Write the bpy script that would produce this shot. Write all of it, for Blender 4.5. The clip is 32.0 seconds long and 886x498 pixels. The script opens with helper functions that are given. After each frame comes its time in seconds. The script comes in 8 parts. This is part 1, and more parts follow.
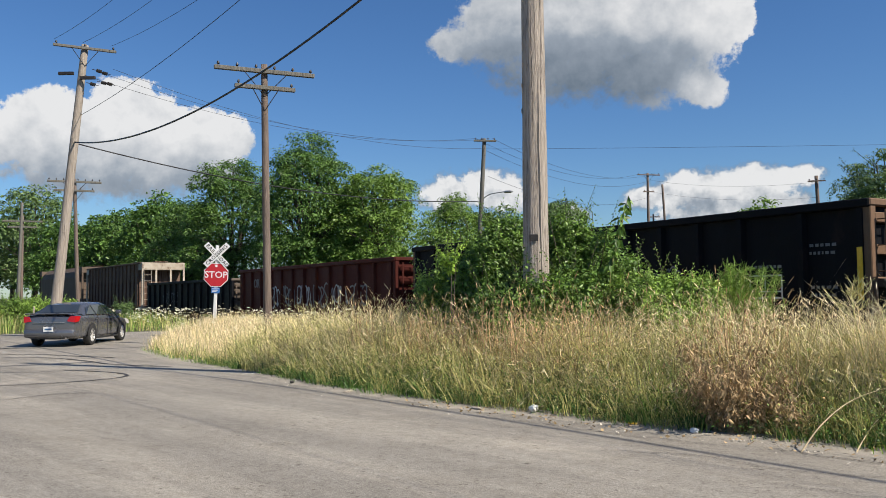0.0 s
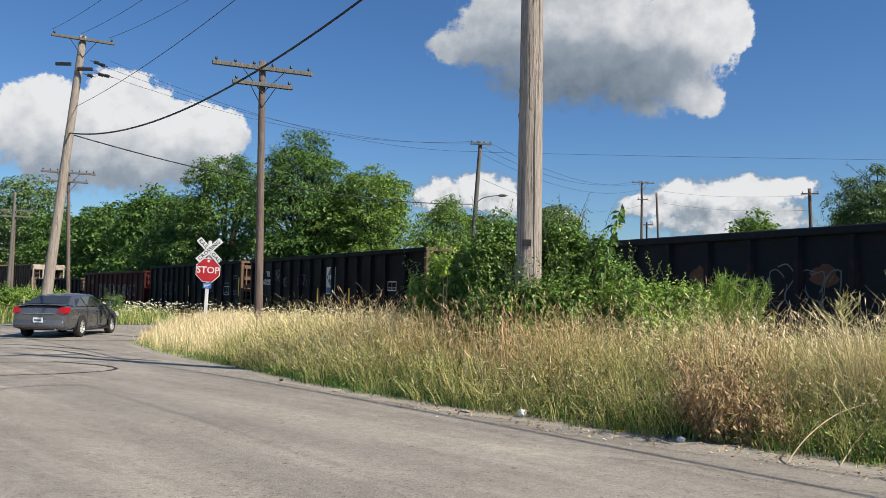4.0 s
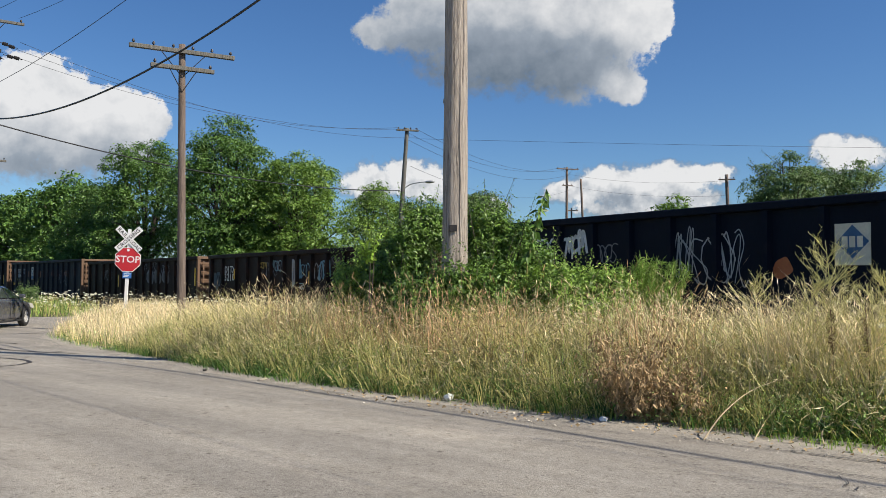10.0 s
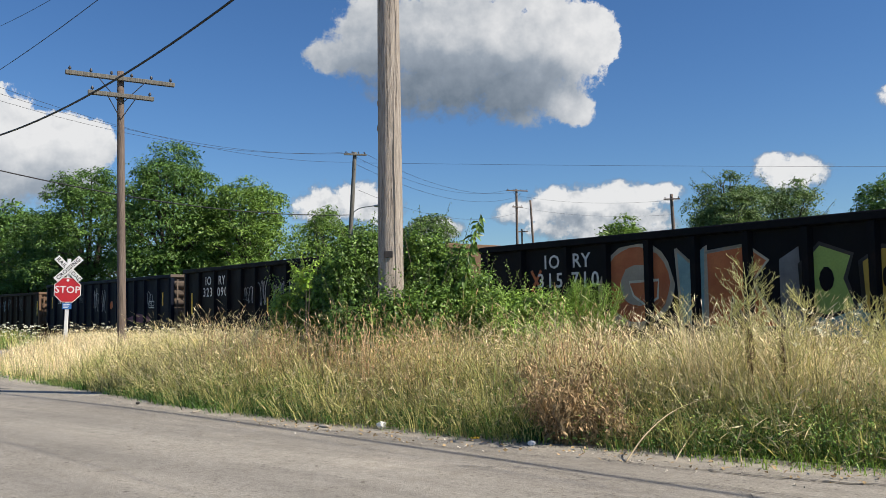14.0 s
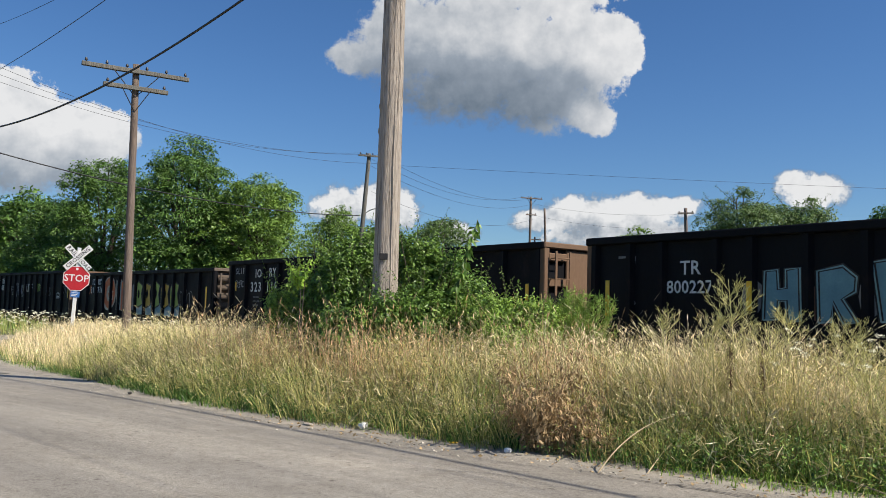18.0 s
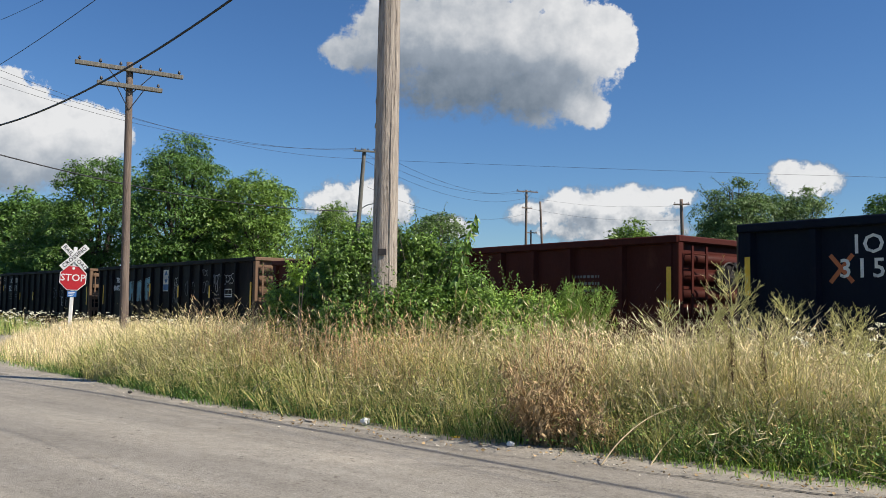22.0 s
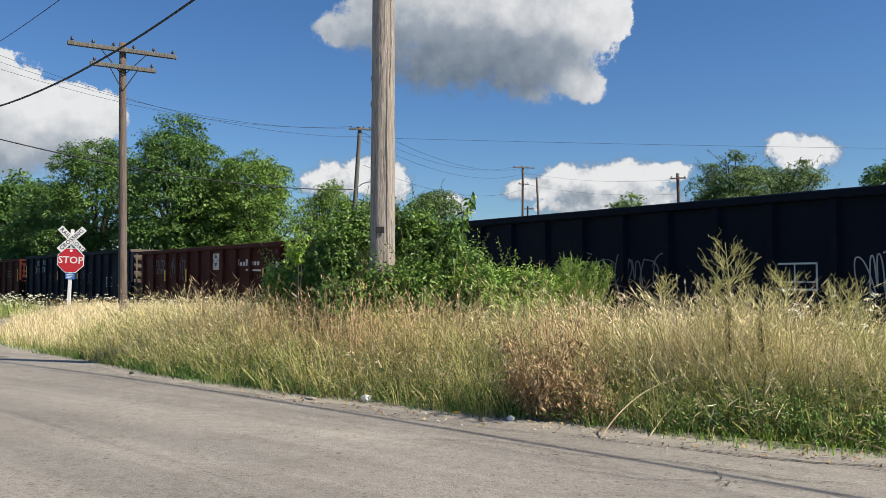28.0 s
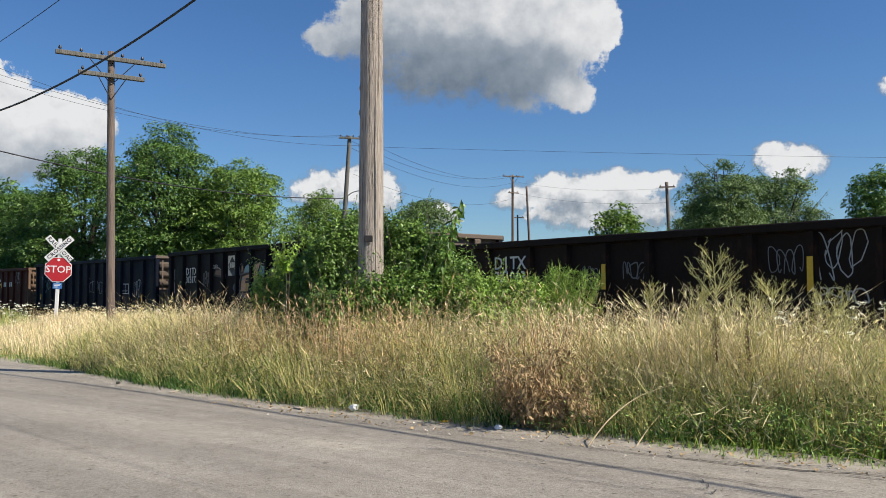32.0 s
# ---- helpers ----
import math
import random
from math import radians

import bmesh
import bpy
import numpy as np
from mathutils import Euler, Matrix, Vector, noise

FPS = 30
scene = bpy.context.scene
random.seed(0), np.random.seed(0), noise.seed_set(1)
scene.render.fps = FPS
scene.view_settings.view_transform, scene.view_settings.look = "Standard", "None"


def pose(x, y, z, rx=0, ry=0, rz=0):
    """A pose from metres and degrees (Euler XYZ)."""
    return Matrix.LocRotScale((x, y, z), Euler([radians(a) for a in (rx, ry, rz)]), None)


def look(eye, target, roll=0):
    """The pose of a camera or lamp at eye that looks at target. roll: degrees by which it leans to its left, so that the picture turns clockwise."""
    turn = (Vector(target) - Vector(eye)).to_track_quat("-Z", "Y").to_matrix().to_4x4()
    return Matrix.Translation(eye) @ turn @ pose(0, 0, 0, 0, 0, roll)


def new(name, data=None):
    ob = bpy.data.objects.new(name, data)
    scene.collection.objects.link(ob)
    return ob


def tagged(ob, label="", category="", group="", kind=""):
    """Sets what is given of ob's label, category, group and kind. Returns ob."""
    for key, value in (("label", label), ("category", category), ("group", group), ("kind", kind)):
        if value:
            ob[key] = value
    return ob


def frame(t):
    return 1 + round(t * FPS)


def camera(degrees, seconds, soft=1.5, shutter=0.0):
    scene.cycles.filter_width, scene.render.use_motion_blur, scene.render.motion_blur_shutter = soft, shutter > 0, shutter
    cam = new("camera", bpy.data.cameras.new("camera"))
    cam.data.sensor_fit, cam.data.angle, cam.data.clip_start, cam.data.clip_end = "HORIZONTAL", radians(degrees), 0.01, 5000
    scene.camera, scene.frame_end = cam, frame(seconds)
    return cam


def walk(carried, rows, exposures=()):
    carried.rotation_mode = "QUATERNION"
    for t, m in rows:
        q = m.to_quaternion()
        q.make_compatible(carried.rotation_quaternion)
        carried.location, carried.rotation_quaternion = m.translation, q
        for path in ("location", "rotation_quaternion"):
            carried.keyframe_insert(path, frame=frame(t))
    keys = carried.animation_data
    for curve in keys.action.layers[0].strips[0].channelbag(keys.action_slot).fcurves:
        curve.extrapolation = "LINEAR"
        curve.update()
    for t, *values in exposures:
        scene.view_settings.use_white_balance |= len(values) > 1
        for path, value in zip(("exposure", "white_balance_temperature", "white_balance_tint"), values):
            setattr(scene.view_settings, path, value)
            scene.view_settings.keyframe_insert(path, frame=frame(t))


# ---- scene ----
cam = camera(55.3, 32.0, soft=0.45)

PATH = [
    (0, (0.105, 0.155, 1.379), (0.091, 2.152, 1.485), -0.6),
    (0.5, (0.097, 0.146, 1.387), (0.074, 2.142, 1.505), -0.4),
    (1, (0.085, 0.13, 1.394), (0.055, 2.125, 1.524), -0.0),
    (1.5, (0.081, 0.114, 1.394), (0.048, 2.109, 1.53), 0.5),
    (2, (0.085, 0.116, 1.392), (0.059, 2.111, 1.526), 0.9),
    (2.5, (0.101, 0.113, 1.386), (0.09, 2.109, 1.513), 1.1),
    (3, (0.101, 0.127, 1.386), (0.104, 2.123, 1.503), 1.1),
    (3.5, (0.103, 0.129, 1.387), (0.109, 2.126, 1.497), 1.0),
    (5.5, (0.093, 0.117, 1.394), (0.08, 2.114, 1.507), 1.3),
    (6, (0.091, 0.113, 1.392), (0.097, 2.11, 1.508), 1.3),
    (6.5, (0.105, 0.095, 1.385), (0.147, 2.091, 1.499), 1.0),
    (7, (0.107, 0.117, 1.38), (0.195, 2.112, 1.484), 0.7),
    (7.5, (0.126, 0.143, 1.371), (0.259, 2.136, 1.463), 0.6),
    (8, (0.132, 0.148, 1.369), (0.299, 2.14, 1.449), 0.6),
    (8.5, (0.126, 0.143, 1.375), (0.312, 2.133, 1.45), 0.7),
    (9, (0.115, 0.142, 1.369), (0.303, 2.132, 1.444), 0.7),
    (9.5, (0.125, 0.148, 1.372), (0.305, 2.139, 1.45), 0.5),
    (10, (0.13, 0.147, 1.374), (0.303, 2.138, 1.455), 0.3),
    (10.5, (0.13, 0.146, 1.381), (0.294, 2.138, 1.462), 0.0),
    (11, (0.121, 0.147, 1.374), (0.273, 2.14, 1.457), 0.0),
    (11.5, (0.126, 0.105, 1.368), (0.252, 2.099, 1.458), -0.2),
    (12, (0.107, 0.103, 1.384), (0.199, 2.098, 1.481), -0.5),
    (12.5, (0.189, 0.054, 1.399), (0.27, 2.05, 1.504), -0.8),
    (13, (0.363, 0.044, 1.405), (0.478, 2.037, 1.523), -1.0),
    (13.5, (0.405, 0.071, 1.424), (0.602, 2.057, 1.552), -1.0),
    (15.5, (0.525, 0.016, 1.419), (0.936, 1.969, 1.558), -0.6),
    (16, (0.641, -0.056, 1.414), (0.872, 1.925, 1.556), -0.4),
    (16.5, (0.653, -0.083, 1.442), (0.743, 1.909, 1.6), 0.1),
    (17, (0.645, -0.059, 1.455), (0.715, 1.932, 1.625), 0.7),
    (17.5, (0.673, -0.034, 1.44), (0.833, 1.952, 1.604), 1.3),
    (18, (0.702, -0.027, 1.426), (0.947, 1.953, 1.569), 1.6),
    (18.5, (0.709, 0.006, 1.415), (1.02, 1.978, 1.539), 1.6),
    (19, (0.71, 0.024, 1.423), (1.057, 1.991, 1.532), 1.5),
    (19.5, (0.709, 0.031, 1.414), (1.066, 1.996, 1.519), 1.3),
    (20, (0.695, 0.029, 1.418), (1.046, 1.995, 1.525), 1.2),
    (20.5, (0.679, -0.001, 1.421), (1.012, 1.968, 1.534), 1.1),
    (21, (0.671, -0.02, 1.424), (0.976, 1.953, 1.543), 1.0),
    (21.5, (0.659, -0.022, 1.422), (0.936, 1.955, 1.547), 1.0),
    (22, (0.662, -0.01, 1.428), (0.917, 1.97, 1.558), 0.8),
    (22.5, (0.666, -0.01, 1.429), (0.905, 1.971, 1.564), 0.5),
    (23, (0.672, -0.01, 1.431), (0.883, 1.974, 1.565), 0.1),
    (23.5, (0.675, -0.036, 1.431), (0.828, 1.954, 1.562), -0.2),
    (24, (0.646, -0.047, 1.431), (0.711, 1.948, 1.559), -0.6),
    (24.5, (0.64, -0.045, 1.44), (0.613, 1.951, 1.565), -0.8),
    (25, (0.635, -0.032, 1.44), (0.562, 1.962, 1.563), -0.8),
    (25.5, (0.644, -0.014, 1.427), (0.596, 1.981, 1.548), -0.5),
    (26, (0.666, -0.008, 1.426), (0.707, 1.988, 1.538), -0.3),
    (26.5, (0.665, -0.049, 1.426), (0.827, 1.942, 1.524), 0.2),
    (28.5, (0.643, -0.034, 1.424), (0.907, 1.947, 1.495), -0.0),
    (29, (0.649, -0.027, 1.428), (0.885, 1.958, 1.493), -0.2),
    (29.5, (0.643, -0.04, 1.424), (0.885, 1.944, 1.488), -0.2),
    (30, (0.678, -0.035, 1.421), (0.947, 1.946, 1.487), -0.2),
    (30.5, (0.679, -0.022, 1.42), (0.976, 1.954, 1.494), -0.0),
    (31, (0.669, -0.019, 1.42), (0.981, 1.955, 1.504), 0.1),
    (31.5, (0.672, -0.029, 1.418), (0.982, 1.945, 1.511), 0.1),
    (32, (0.675, -0.042, 1.424), (0.96, 1.935, 1.521), -0.1),
]
walk(cam, [(t, look(eye, target, roll)) for t, eye, target, roll in PATH])

# ---------------------------------------------------------------- world and sun
SUN_EL = radians(43)
SUN_AZ = radians(119.8)          # clockwise from +y
SUN_DIR = Vector((math.sin(SUN_AZ) * math.cos(SUN_EL), math.cos(SUN_AZ) * math.cos(SUN_EL), math.sin(SUN_EL)))
sun_data = bpy.data.lights.new("sun", "SUN")
sun_data.energy, sun_data.angle, sun_data.color = 5.0, radians(0.53), (1.0, 0.915, 0.79)
sun = new("sun", sun_data)
sun.matrix_world = look(SUN_DIR * 60, (0, 0, 0))
scene.view_settings.exposure = 0.45

# cumulus puffs of the sky: azimuth, elevation, half width, half height, in degrees
PUFFS = [
    (0.9, 16.5, 2.2, 1.35), (4.46, 17.57, 4.18, 3.42), (9.99, 17.29, 5.71, 4.18), (15.51, 16.87, 4.18, 3.23),
    (18.19, 17.3, 2.09, 2.28), (8.42, 14.51, 5.71, 2.36), (13.63, 14.02, 4.18, 2.21), (17.25, 12.85, 1.55, 1.15),
    (11.23, 22.04, 7.61, 3.42), (-20.82, 11.83, 2.85, 2.09), (-25.26, 10.84, 3.23, 2.09), (-17.52, 10.41, 3.42, 1.9),
    (-14.83, 10.15, 1.83, 1.71), (-28.79, 9.56, 2.66, 1.9), (-22.14, 8.59, 7.23, 2.66), (-17.33, 8.24, 3.8, 1.52),
]
PUFFS_LOW = [
    (0.06, 6.7, 2.28, 1.71), (2.56, 7.04, 2.28, 1.6), (4.09, 6.63, 1.52, 1.52), (7.67, 5.22, 2.28, 0.84),
    (16.66, 6.59, 3.42, 1.52), (20.12, 6.77, 3.42, 1.33), (13.43, 6.1, 2.09, 0.84), (22.79, 7.14, 1.52, 0.76),
    (18.71, 5.22, 5.71, 1.52), (30.86, 7.98, 2.36, 1.29), (29.56, 8.65, 1.33, 0.84), (37.17, 12.1, 1.52, 1.07),
    (38.38, 8.51, 2.28, 1.29), (40.44, 11.34, 3.42, 2.28),
]

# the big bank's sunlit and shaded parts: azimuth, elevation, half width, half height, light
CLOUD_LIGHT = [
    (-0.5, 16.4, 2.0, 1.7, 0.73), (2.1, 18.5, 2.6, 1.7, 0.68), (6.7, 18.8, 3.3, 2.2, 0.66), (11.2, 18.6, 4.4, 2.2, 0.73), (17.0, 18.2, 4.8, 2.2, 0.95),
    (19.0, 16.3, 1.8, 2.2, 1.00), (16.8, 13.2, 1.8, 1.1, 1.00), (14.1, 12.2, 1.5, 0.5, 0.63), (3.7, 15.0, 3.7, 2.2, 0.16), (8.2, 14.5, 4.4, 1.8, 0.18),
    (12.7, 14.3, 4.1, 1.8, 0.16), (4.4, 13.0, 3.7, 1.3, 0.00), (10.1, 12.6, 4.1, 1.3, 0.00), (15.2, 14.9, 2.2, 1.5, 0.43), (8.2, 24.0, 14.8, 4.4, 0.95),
]


def make_world():
    w = bpy.data.worlds.new("sky")
    w.use_nodes = True
    scene.world = w
    nt = w.node_tree
    nt.nodes.clear()
    N, L = nt.nodes, nt.links

    def math_node(op, a, b=None, c=None, clamp=False):
        n = N.new("ShaderNodeMath")
        n.operation, n.use_clamp = op, clamp
        for i, v in enumerate((a, b, c)):
            if v is None:
                continue
            if isinstance(v, (int, float)):
                n.inputs[i].default_value = v
            else:
                L.new(v, n.inputs[i])
        return n.outputs[0]

    out = N.new("ShaderNodeOutputWorld")
    sky = N.new("ShaderNodeTexSky")
    sky.sky_type, sky.sun_disc = "NISHITA", False
    sky.sun_elevation, sky.sun_rotation = SUN_EL, SUN_AZ
    sky.air_density, sky.dust_density, sky.ozone_density = 1.0, 0.25, 1.6
    bg = N.new("ShaderNodeBackground")
    bg.inputs[1].default_value = 0.066
    deep = N.new("ShaderNodeHueSaturation")
    deep.inputs["Saturation"].default_value = 1.16
    deep.inputs["Value"].default_value = 1.0
    L.new(sky.outputs[0], deep.inputs["Color"])
    tint = N.new("ShaderNodeMix")
    tint.data_type, tint.blend_type = "RGBA", "MULTIPLY"
    tint.inputs[0].default_value = 1.0
    tint.inputs[7].default_value = (0.70, 0.91, 1.18, 1)
    L.new(deep.outputs[0], tint.inputs[6])
    L.new(tint.outputs[2], bg.inputs[0])
    tc = N.new("ShaderNodeTexCoord")
    sep = N.new("ShaderNodeSeparateXYZ")
    L.new(tc.outputs["Generated"], sep.inputs[0])
    az = math_node("MULTIPLY", math_node("ARCTAN2", sep.outputs[0], sep.outputs[1]), 57.29578)
    el = math_node("MULTIPLY", math_node("ARCSINE", sep.outputs[2]), 57.29578)
    comb = N.new("ShaderNodeCombineXYZ")
    L.new(az, comb.inputs[0])
    L.new(el, comb.inputs[1])

    def fbm(scale, detail, rough, offset=0.0):
        n = N.new("ShaderNodeTexNoise")
        n.inputs["Scale"].default_value, n.inputs["Detail"].default_value, n.inputs["Roughness"].default_value = scale, detail, rough
        add = N.new("ShaderNodeVectorMath")
        add.operation = "ADD"
        add.inputs[1].default_value = (offset, offset * 0.7, offset * 0.3)
        L.new(comb.outputs[0], add.inputs[0])
        L.new(add.outputs[0], n.inputs["Vector"])
        return n.outputs[0]

    big, fine = fbm(0.28, 3, 0.55), fbm(0.8, 10, 0.68, 4.0)
    lump, billow = fbm(0.30, 4, 0.5, 9.0), fbm(0.62, 6, 0.58, 21.0)

    def near_to(a, e, ra, re):
        dx = math_node("MULTIPLY_ADD", az, 1 / ra, -a / ra)
        dy = math_node("MULTIPLY_ADD", el, 1 / re, -e / re)
        return math_node("ADD", math_node("MULTIPLY", dx, dx), math_node("MULTIPLY", dy, dy))

    def field(puffs):
        best = None
        for puff in puffs:
            r2 = near_to(*puff)
            best = r2 if best is None else math_node("SMOOTH_MIN", best, r2, 0.5)
        return best

    def ranged(v, lo, hi):
        n = N.new("ShaderNodeMapRange")
        n.inputs["From Min"].default_value, n.inputs["From Max"].default_value = lo, hi
        L.new(v, n.inputs["Value"])
        return n.outputs[0]

    def mix(f, a, b):
        n = N.new("ShaderNodeMix")
        n.data_type = "FLOAT"
        for i, v in ((0, f), (2, a), (3, b)):
            if isinstance(v, (int, float)):
                n.inputs[i].default_value = v
            else:
                L.new(v, n.inputs[i])
        return n.outputs[0]

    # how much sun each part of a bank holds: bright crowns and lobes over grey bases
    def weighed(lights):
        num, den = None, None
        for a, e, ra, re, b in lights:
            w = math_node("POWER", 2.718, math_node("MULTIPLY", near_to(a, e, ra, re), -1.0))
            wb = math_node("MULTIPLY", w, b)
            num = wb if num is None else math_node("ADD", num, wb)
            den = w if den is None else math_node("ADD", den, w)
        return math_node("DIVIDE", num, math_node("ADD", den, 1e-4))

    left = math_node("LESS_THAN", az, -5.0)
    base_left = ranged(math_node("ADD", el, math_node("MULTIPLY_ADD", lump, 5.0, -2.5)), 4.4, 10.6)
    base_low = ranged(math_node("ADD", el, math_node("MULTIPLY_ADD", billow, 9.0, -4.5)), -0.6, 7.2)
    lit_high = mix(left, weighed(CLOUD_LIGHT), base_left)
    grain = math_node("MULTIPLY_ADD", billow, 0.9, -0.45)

    masks = []
    for puffs, amp in ((PUFFS, 2.1), (PUFFS_LOW, 2.3)):
        warp = math_node("ADD", math_node("MULTIPLY_ADD", fine, amp, -0.5 * amp), math_node("MULTIPLY_ADD", big, 1.0, -0.5))
        d = math_node("ADD", math_node("SUBTRACT", 1.05, field(puffs)), warp)
        ramp = N.new("ShaderNodeMapRange")
        ramp.interpolation_type = "SMOOTHSTEP"
        ramp.inputs["From Min"].default_value = -0.05
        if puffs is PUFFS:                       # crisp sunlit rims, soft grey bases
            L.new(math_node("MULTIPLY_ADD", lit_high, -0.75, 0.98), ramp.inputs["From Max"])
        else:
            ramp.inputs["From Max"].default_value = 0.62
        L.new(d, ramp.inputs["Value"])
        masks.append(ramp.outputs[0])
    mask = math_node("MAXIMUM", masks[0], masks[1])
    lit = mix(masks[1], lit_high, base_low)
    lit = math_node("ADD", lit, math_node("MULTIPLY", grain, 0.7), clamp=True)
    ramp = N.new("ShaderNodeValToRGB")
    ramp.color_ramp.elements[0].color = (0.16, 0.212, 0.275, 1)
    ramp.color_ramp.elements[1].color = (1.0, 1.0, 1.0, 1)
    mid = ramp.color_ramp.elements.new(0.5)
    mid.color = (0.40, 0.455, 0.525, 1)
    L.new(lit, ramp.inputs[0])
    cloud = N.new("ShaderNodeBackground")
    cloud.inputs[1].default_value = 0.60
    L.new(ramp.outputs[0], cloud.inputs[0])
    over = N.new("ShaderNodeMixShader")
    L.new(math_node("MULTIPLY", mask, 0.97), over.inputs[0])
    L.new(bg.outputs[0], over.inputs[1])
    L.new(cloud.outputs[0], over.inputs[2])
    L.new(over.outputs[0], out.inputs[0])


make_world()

# ---------------------------------------------------------------- small mesh kit


def to_mesh(name, bm, material, smooth=False):
    me = bpy.data.meshes.new(name)
    bm.to_mesh(me)
    bm.free()
    for m in material if isinstance(material, (list, tuple)) else [material]:
        me.materials.append(m)
    if smooth:
        me.polygons.foreach_set("use_smooth", [True] * len(me.polygons))
    return me


def part(name, bm, material, parent, label="", smooth=False, at=None):
    """Links a bmesh, or a ready mesh, as one mesh object under a thing or a part."""
    me = bm if isinstance(bm, bpy.types.Mesh) else to_mesh(name, bm, material, smooth)
    ob = new(name, me)
    ob.parent = parent
    if at is not None:
        ob.matrix_local = at
    if label:
        tagged(ob, label)
    return ob


def thing(name, label, category, m=None, group="", kind=""):
    ob = new(name)
    ob.empty_display_size = 0.2
    if m is not None:
        ob.matrix_world = m
    return tagged(ob, label, category, group, kind)


def box(bm, x0, x1, y0, y1, z0, z1, bevel=0.0):
    vs = [bm.verts.new((x, y, z)) for z in (z0, z1) for y in (y0, y1) for x in (x0, x1)]
    fs = [bm.faces.new([vs[i] for i in f]) for f in ((0, 2, 3, 1), (4, 5, 7, 6), (0, 1, 5, 4), (2, 6, 7, 3), (0, 4, 6, 2), (1, 3, 7, 5))]
    if bevel:
        es = list({e for f in fs for e in f.edges})
        bmesh.ops.bevel(bm, geom=es, offset=bevel, segments=1, affect="EDGES", profile=0.5)
    return bm


def rod(bm, p, q, r0, r1=None, n=8, caps=True):
    """A round bar from p to q, tapering from r0 to r1."""
    p, q = Vector(p), Vector(q)
    r1 = r0 if r1 is None else r1
    ax = (q - p).normalized()
    a = ax.orthogonal().normalized()
    b = ax.cross(a)
    rings = []
    for c, r in ((p, r0), (q, r1)):
        rings.append([bm.verts.new(c + r * (math.cos(t) * a + math.sin(t) * b)) for t in [2 * math.pi * i / n for i in range(n)]])
    for i in range(n):
        bm.faces.new((rings[0][i], rings[0][(i + 1) % n], rings[1][(i + 1) % n], rings[1][i]))
    if caps:
        bm.faces.new(rings[0][::-1])
        bm.faces.new(rings[1])
    return bm


def tube(bm, pts, radii, n=8):
    """A round limb through several points."""
    pts = [Vector(p) for p in pts]
    rings, a = [], None
    for i, p in enumerate(pts):
        ax = (pts[min(i + 1, len(pts) - 1)] - pts[max(i - 1, 0)]).normalized()
        a = ax.orthogonal().normalized() if a is None else (a - ax * a.dot(ax)).normalized()
        b = ax.cross(a)
        r = radii[i] if isinstance(radii, (list, tuple)) else radii
        rings.append([bm.verts.new(p + r * (math.cos(t) * a + math.sin(t) * b)) for t in [2 * math.pi * k / n for k in range(n)]])
    for u, v in zip(rings, rings[1:]):
        for k in range(n):
            bm.faces.new((u[k], u[(k + 1) % n], v[(k + 1) % n], v[k]))
    bm.faces.new(rings[0][::-1])
    bm.faces.new(rings[-1])
    return bm


def disc(bm, c, axis, r, thick, n=16):
    ax = Vector(axis).normalized() * thick / 2
    return rod(bm, Vector(c) - ax, Vector(c) + ax, r, r, n)


def prism(bm, outline, y0, y1):
    """An outline in x and z, pushed from y0 to y1."""
    a = [bm.verts.new((x, y0, z)) for x, z in outline]
    b = [bm.verts.new((x, y1, z)) for x, z in outline]
    n = len(a)
    bm.faces.new(a)
    bm.faces.new(b[::-1])
    for i in range(n):
        bm.faces.new((a[i], b[i], b[(i + 1) % n], a[(i + 1) % n]))
    bmesh.ops.recalc_face_normals(bm, faces=bm.faces[:])
    return bm


def tri_mesh(name, verts, tris, material):
    """A mesh from arrays of corners and triangles."""
    me = bpy.data.meshes.new(name)
    verts, tris = np.asarray(verts, np.float32), np.asarray(tris, np.int32)
    me.vertices.add(len(verts))
    me.vertices.foreach_set("co", verts.ravel())
    me.loops.add(tris.size)
    me.loops.foreach_set("vertex_index", tris.ravel())
    me.polygons.add(len(tris))
    me.polygons.foreach_set("loop_start", np.arange(0, tris.size, 3, dtype=np.int32))
    me.update(calc_edges=True)
    me.materials.append(material)
    return me


_texts = {}


def letters(text, height, material, depth=0.004, spacing=1.0):
    """Raised lettering in the x-z plane, reading along +x, its middle at the origin."""
    key = (text, height, material.name, spacing)
    if key not in _texts:
        cu = bpy.data.curves.new("lettering", "FONT")
        cu.body, cu.size, cu.extrude, cu.align_x, cu.align_y, cu.space_character = text, height * 1.38, depth / 2, "CENTER", "CENTER", spacing
        cu.resolution_u = 2
        cu.offset = 0.016 * height
        ob = bpy.data.objects.new("lettering", cu)
        scene.collection.objects.link(ob)
        dg = bpy.context.evaluated_depsgraph_get()
        me = bpy.data.meshes.new_from_object(ob.evaluated_get(dg))
        me.transform(Matrix.Rotation(radians(90), 4, "X"))
        me.materials.clear()
        me.materials.append(material)
        bpy.data.objects.remove(ob)
        _texts[key] = me
    return _texts[key]


# ---------------------------------------------------------------- materials


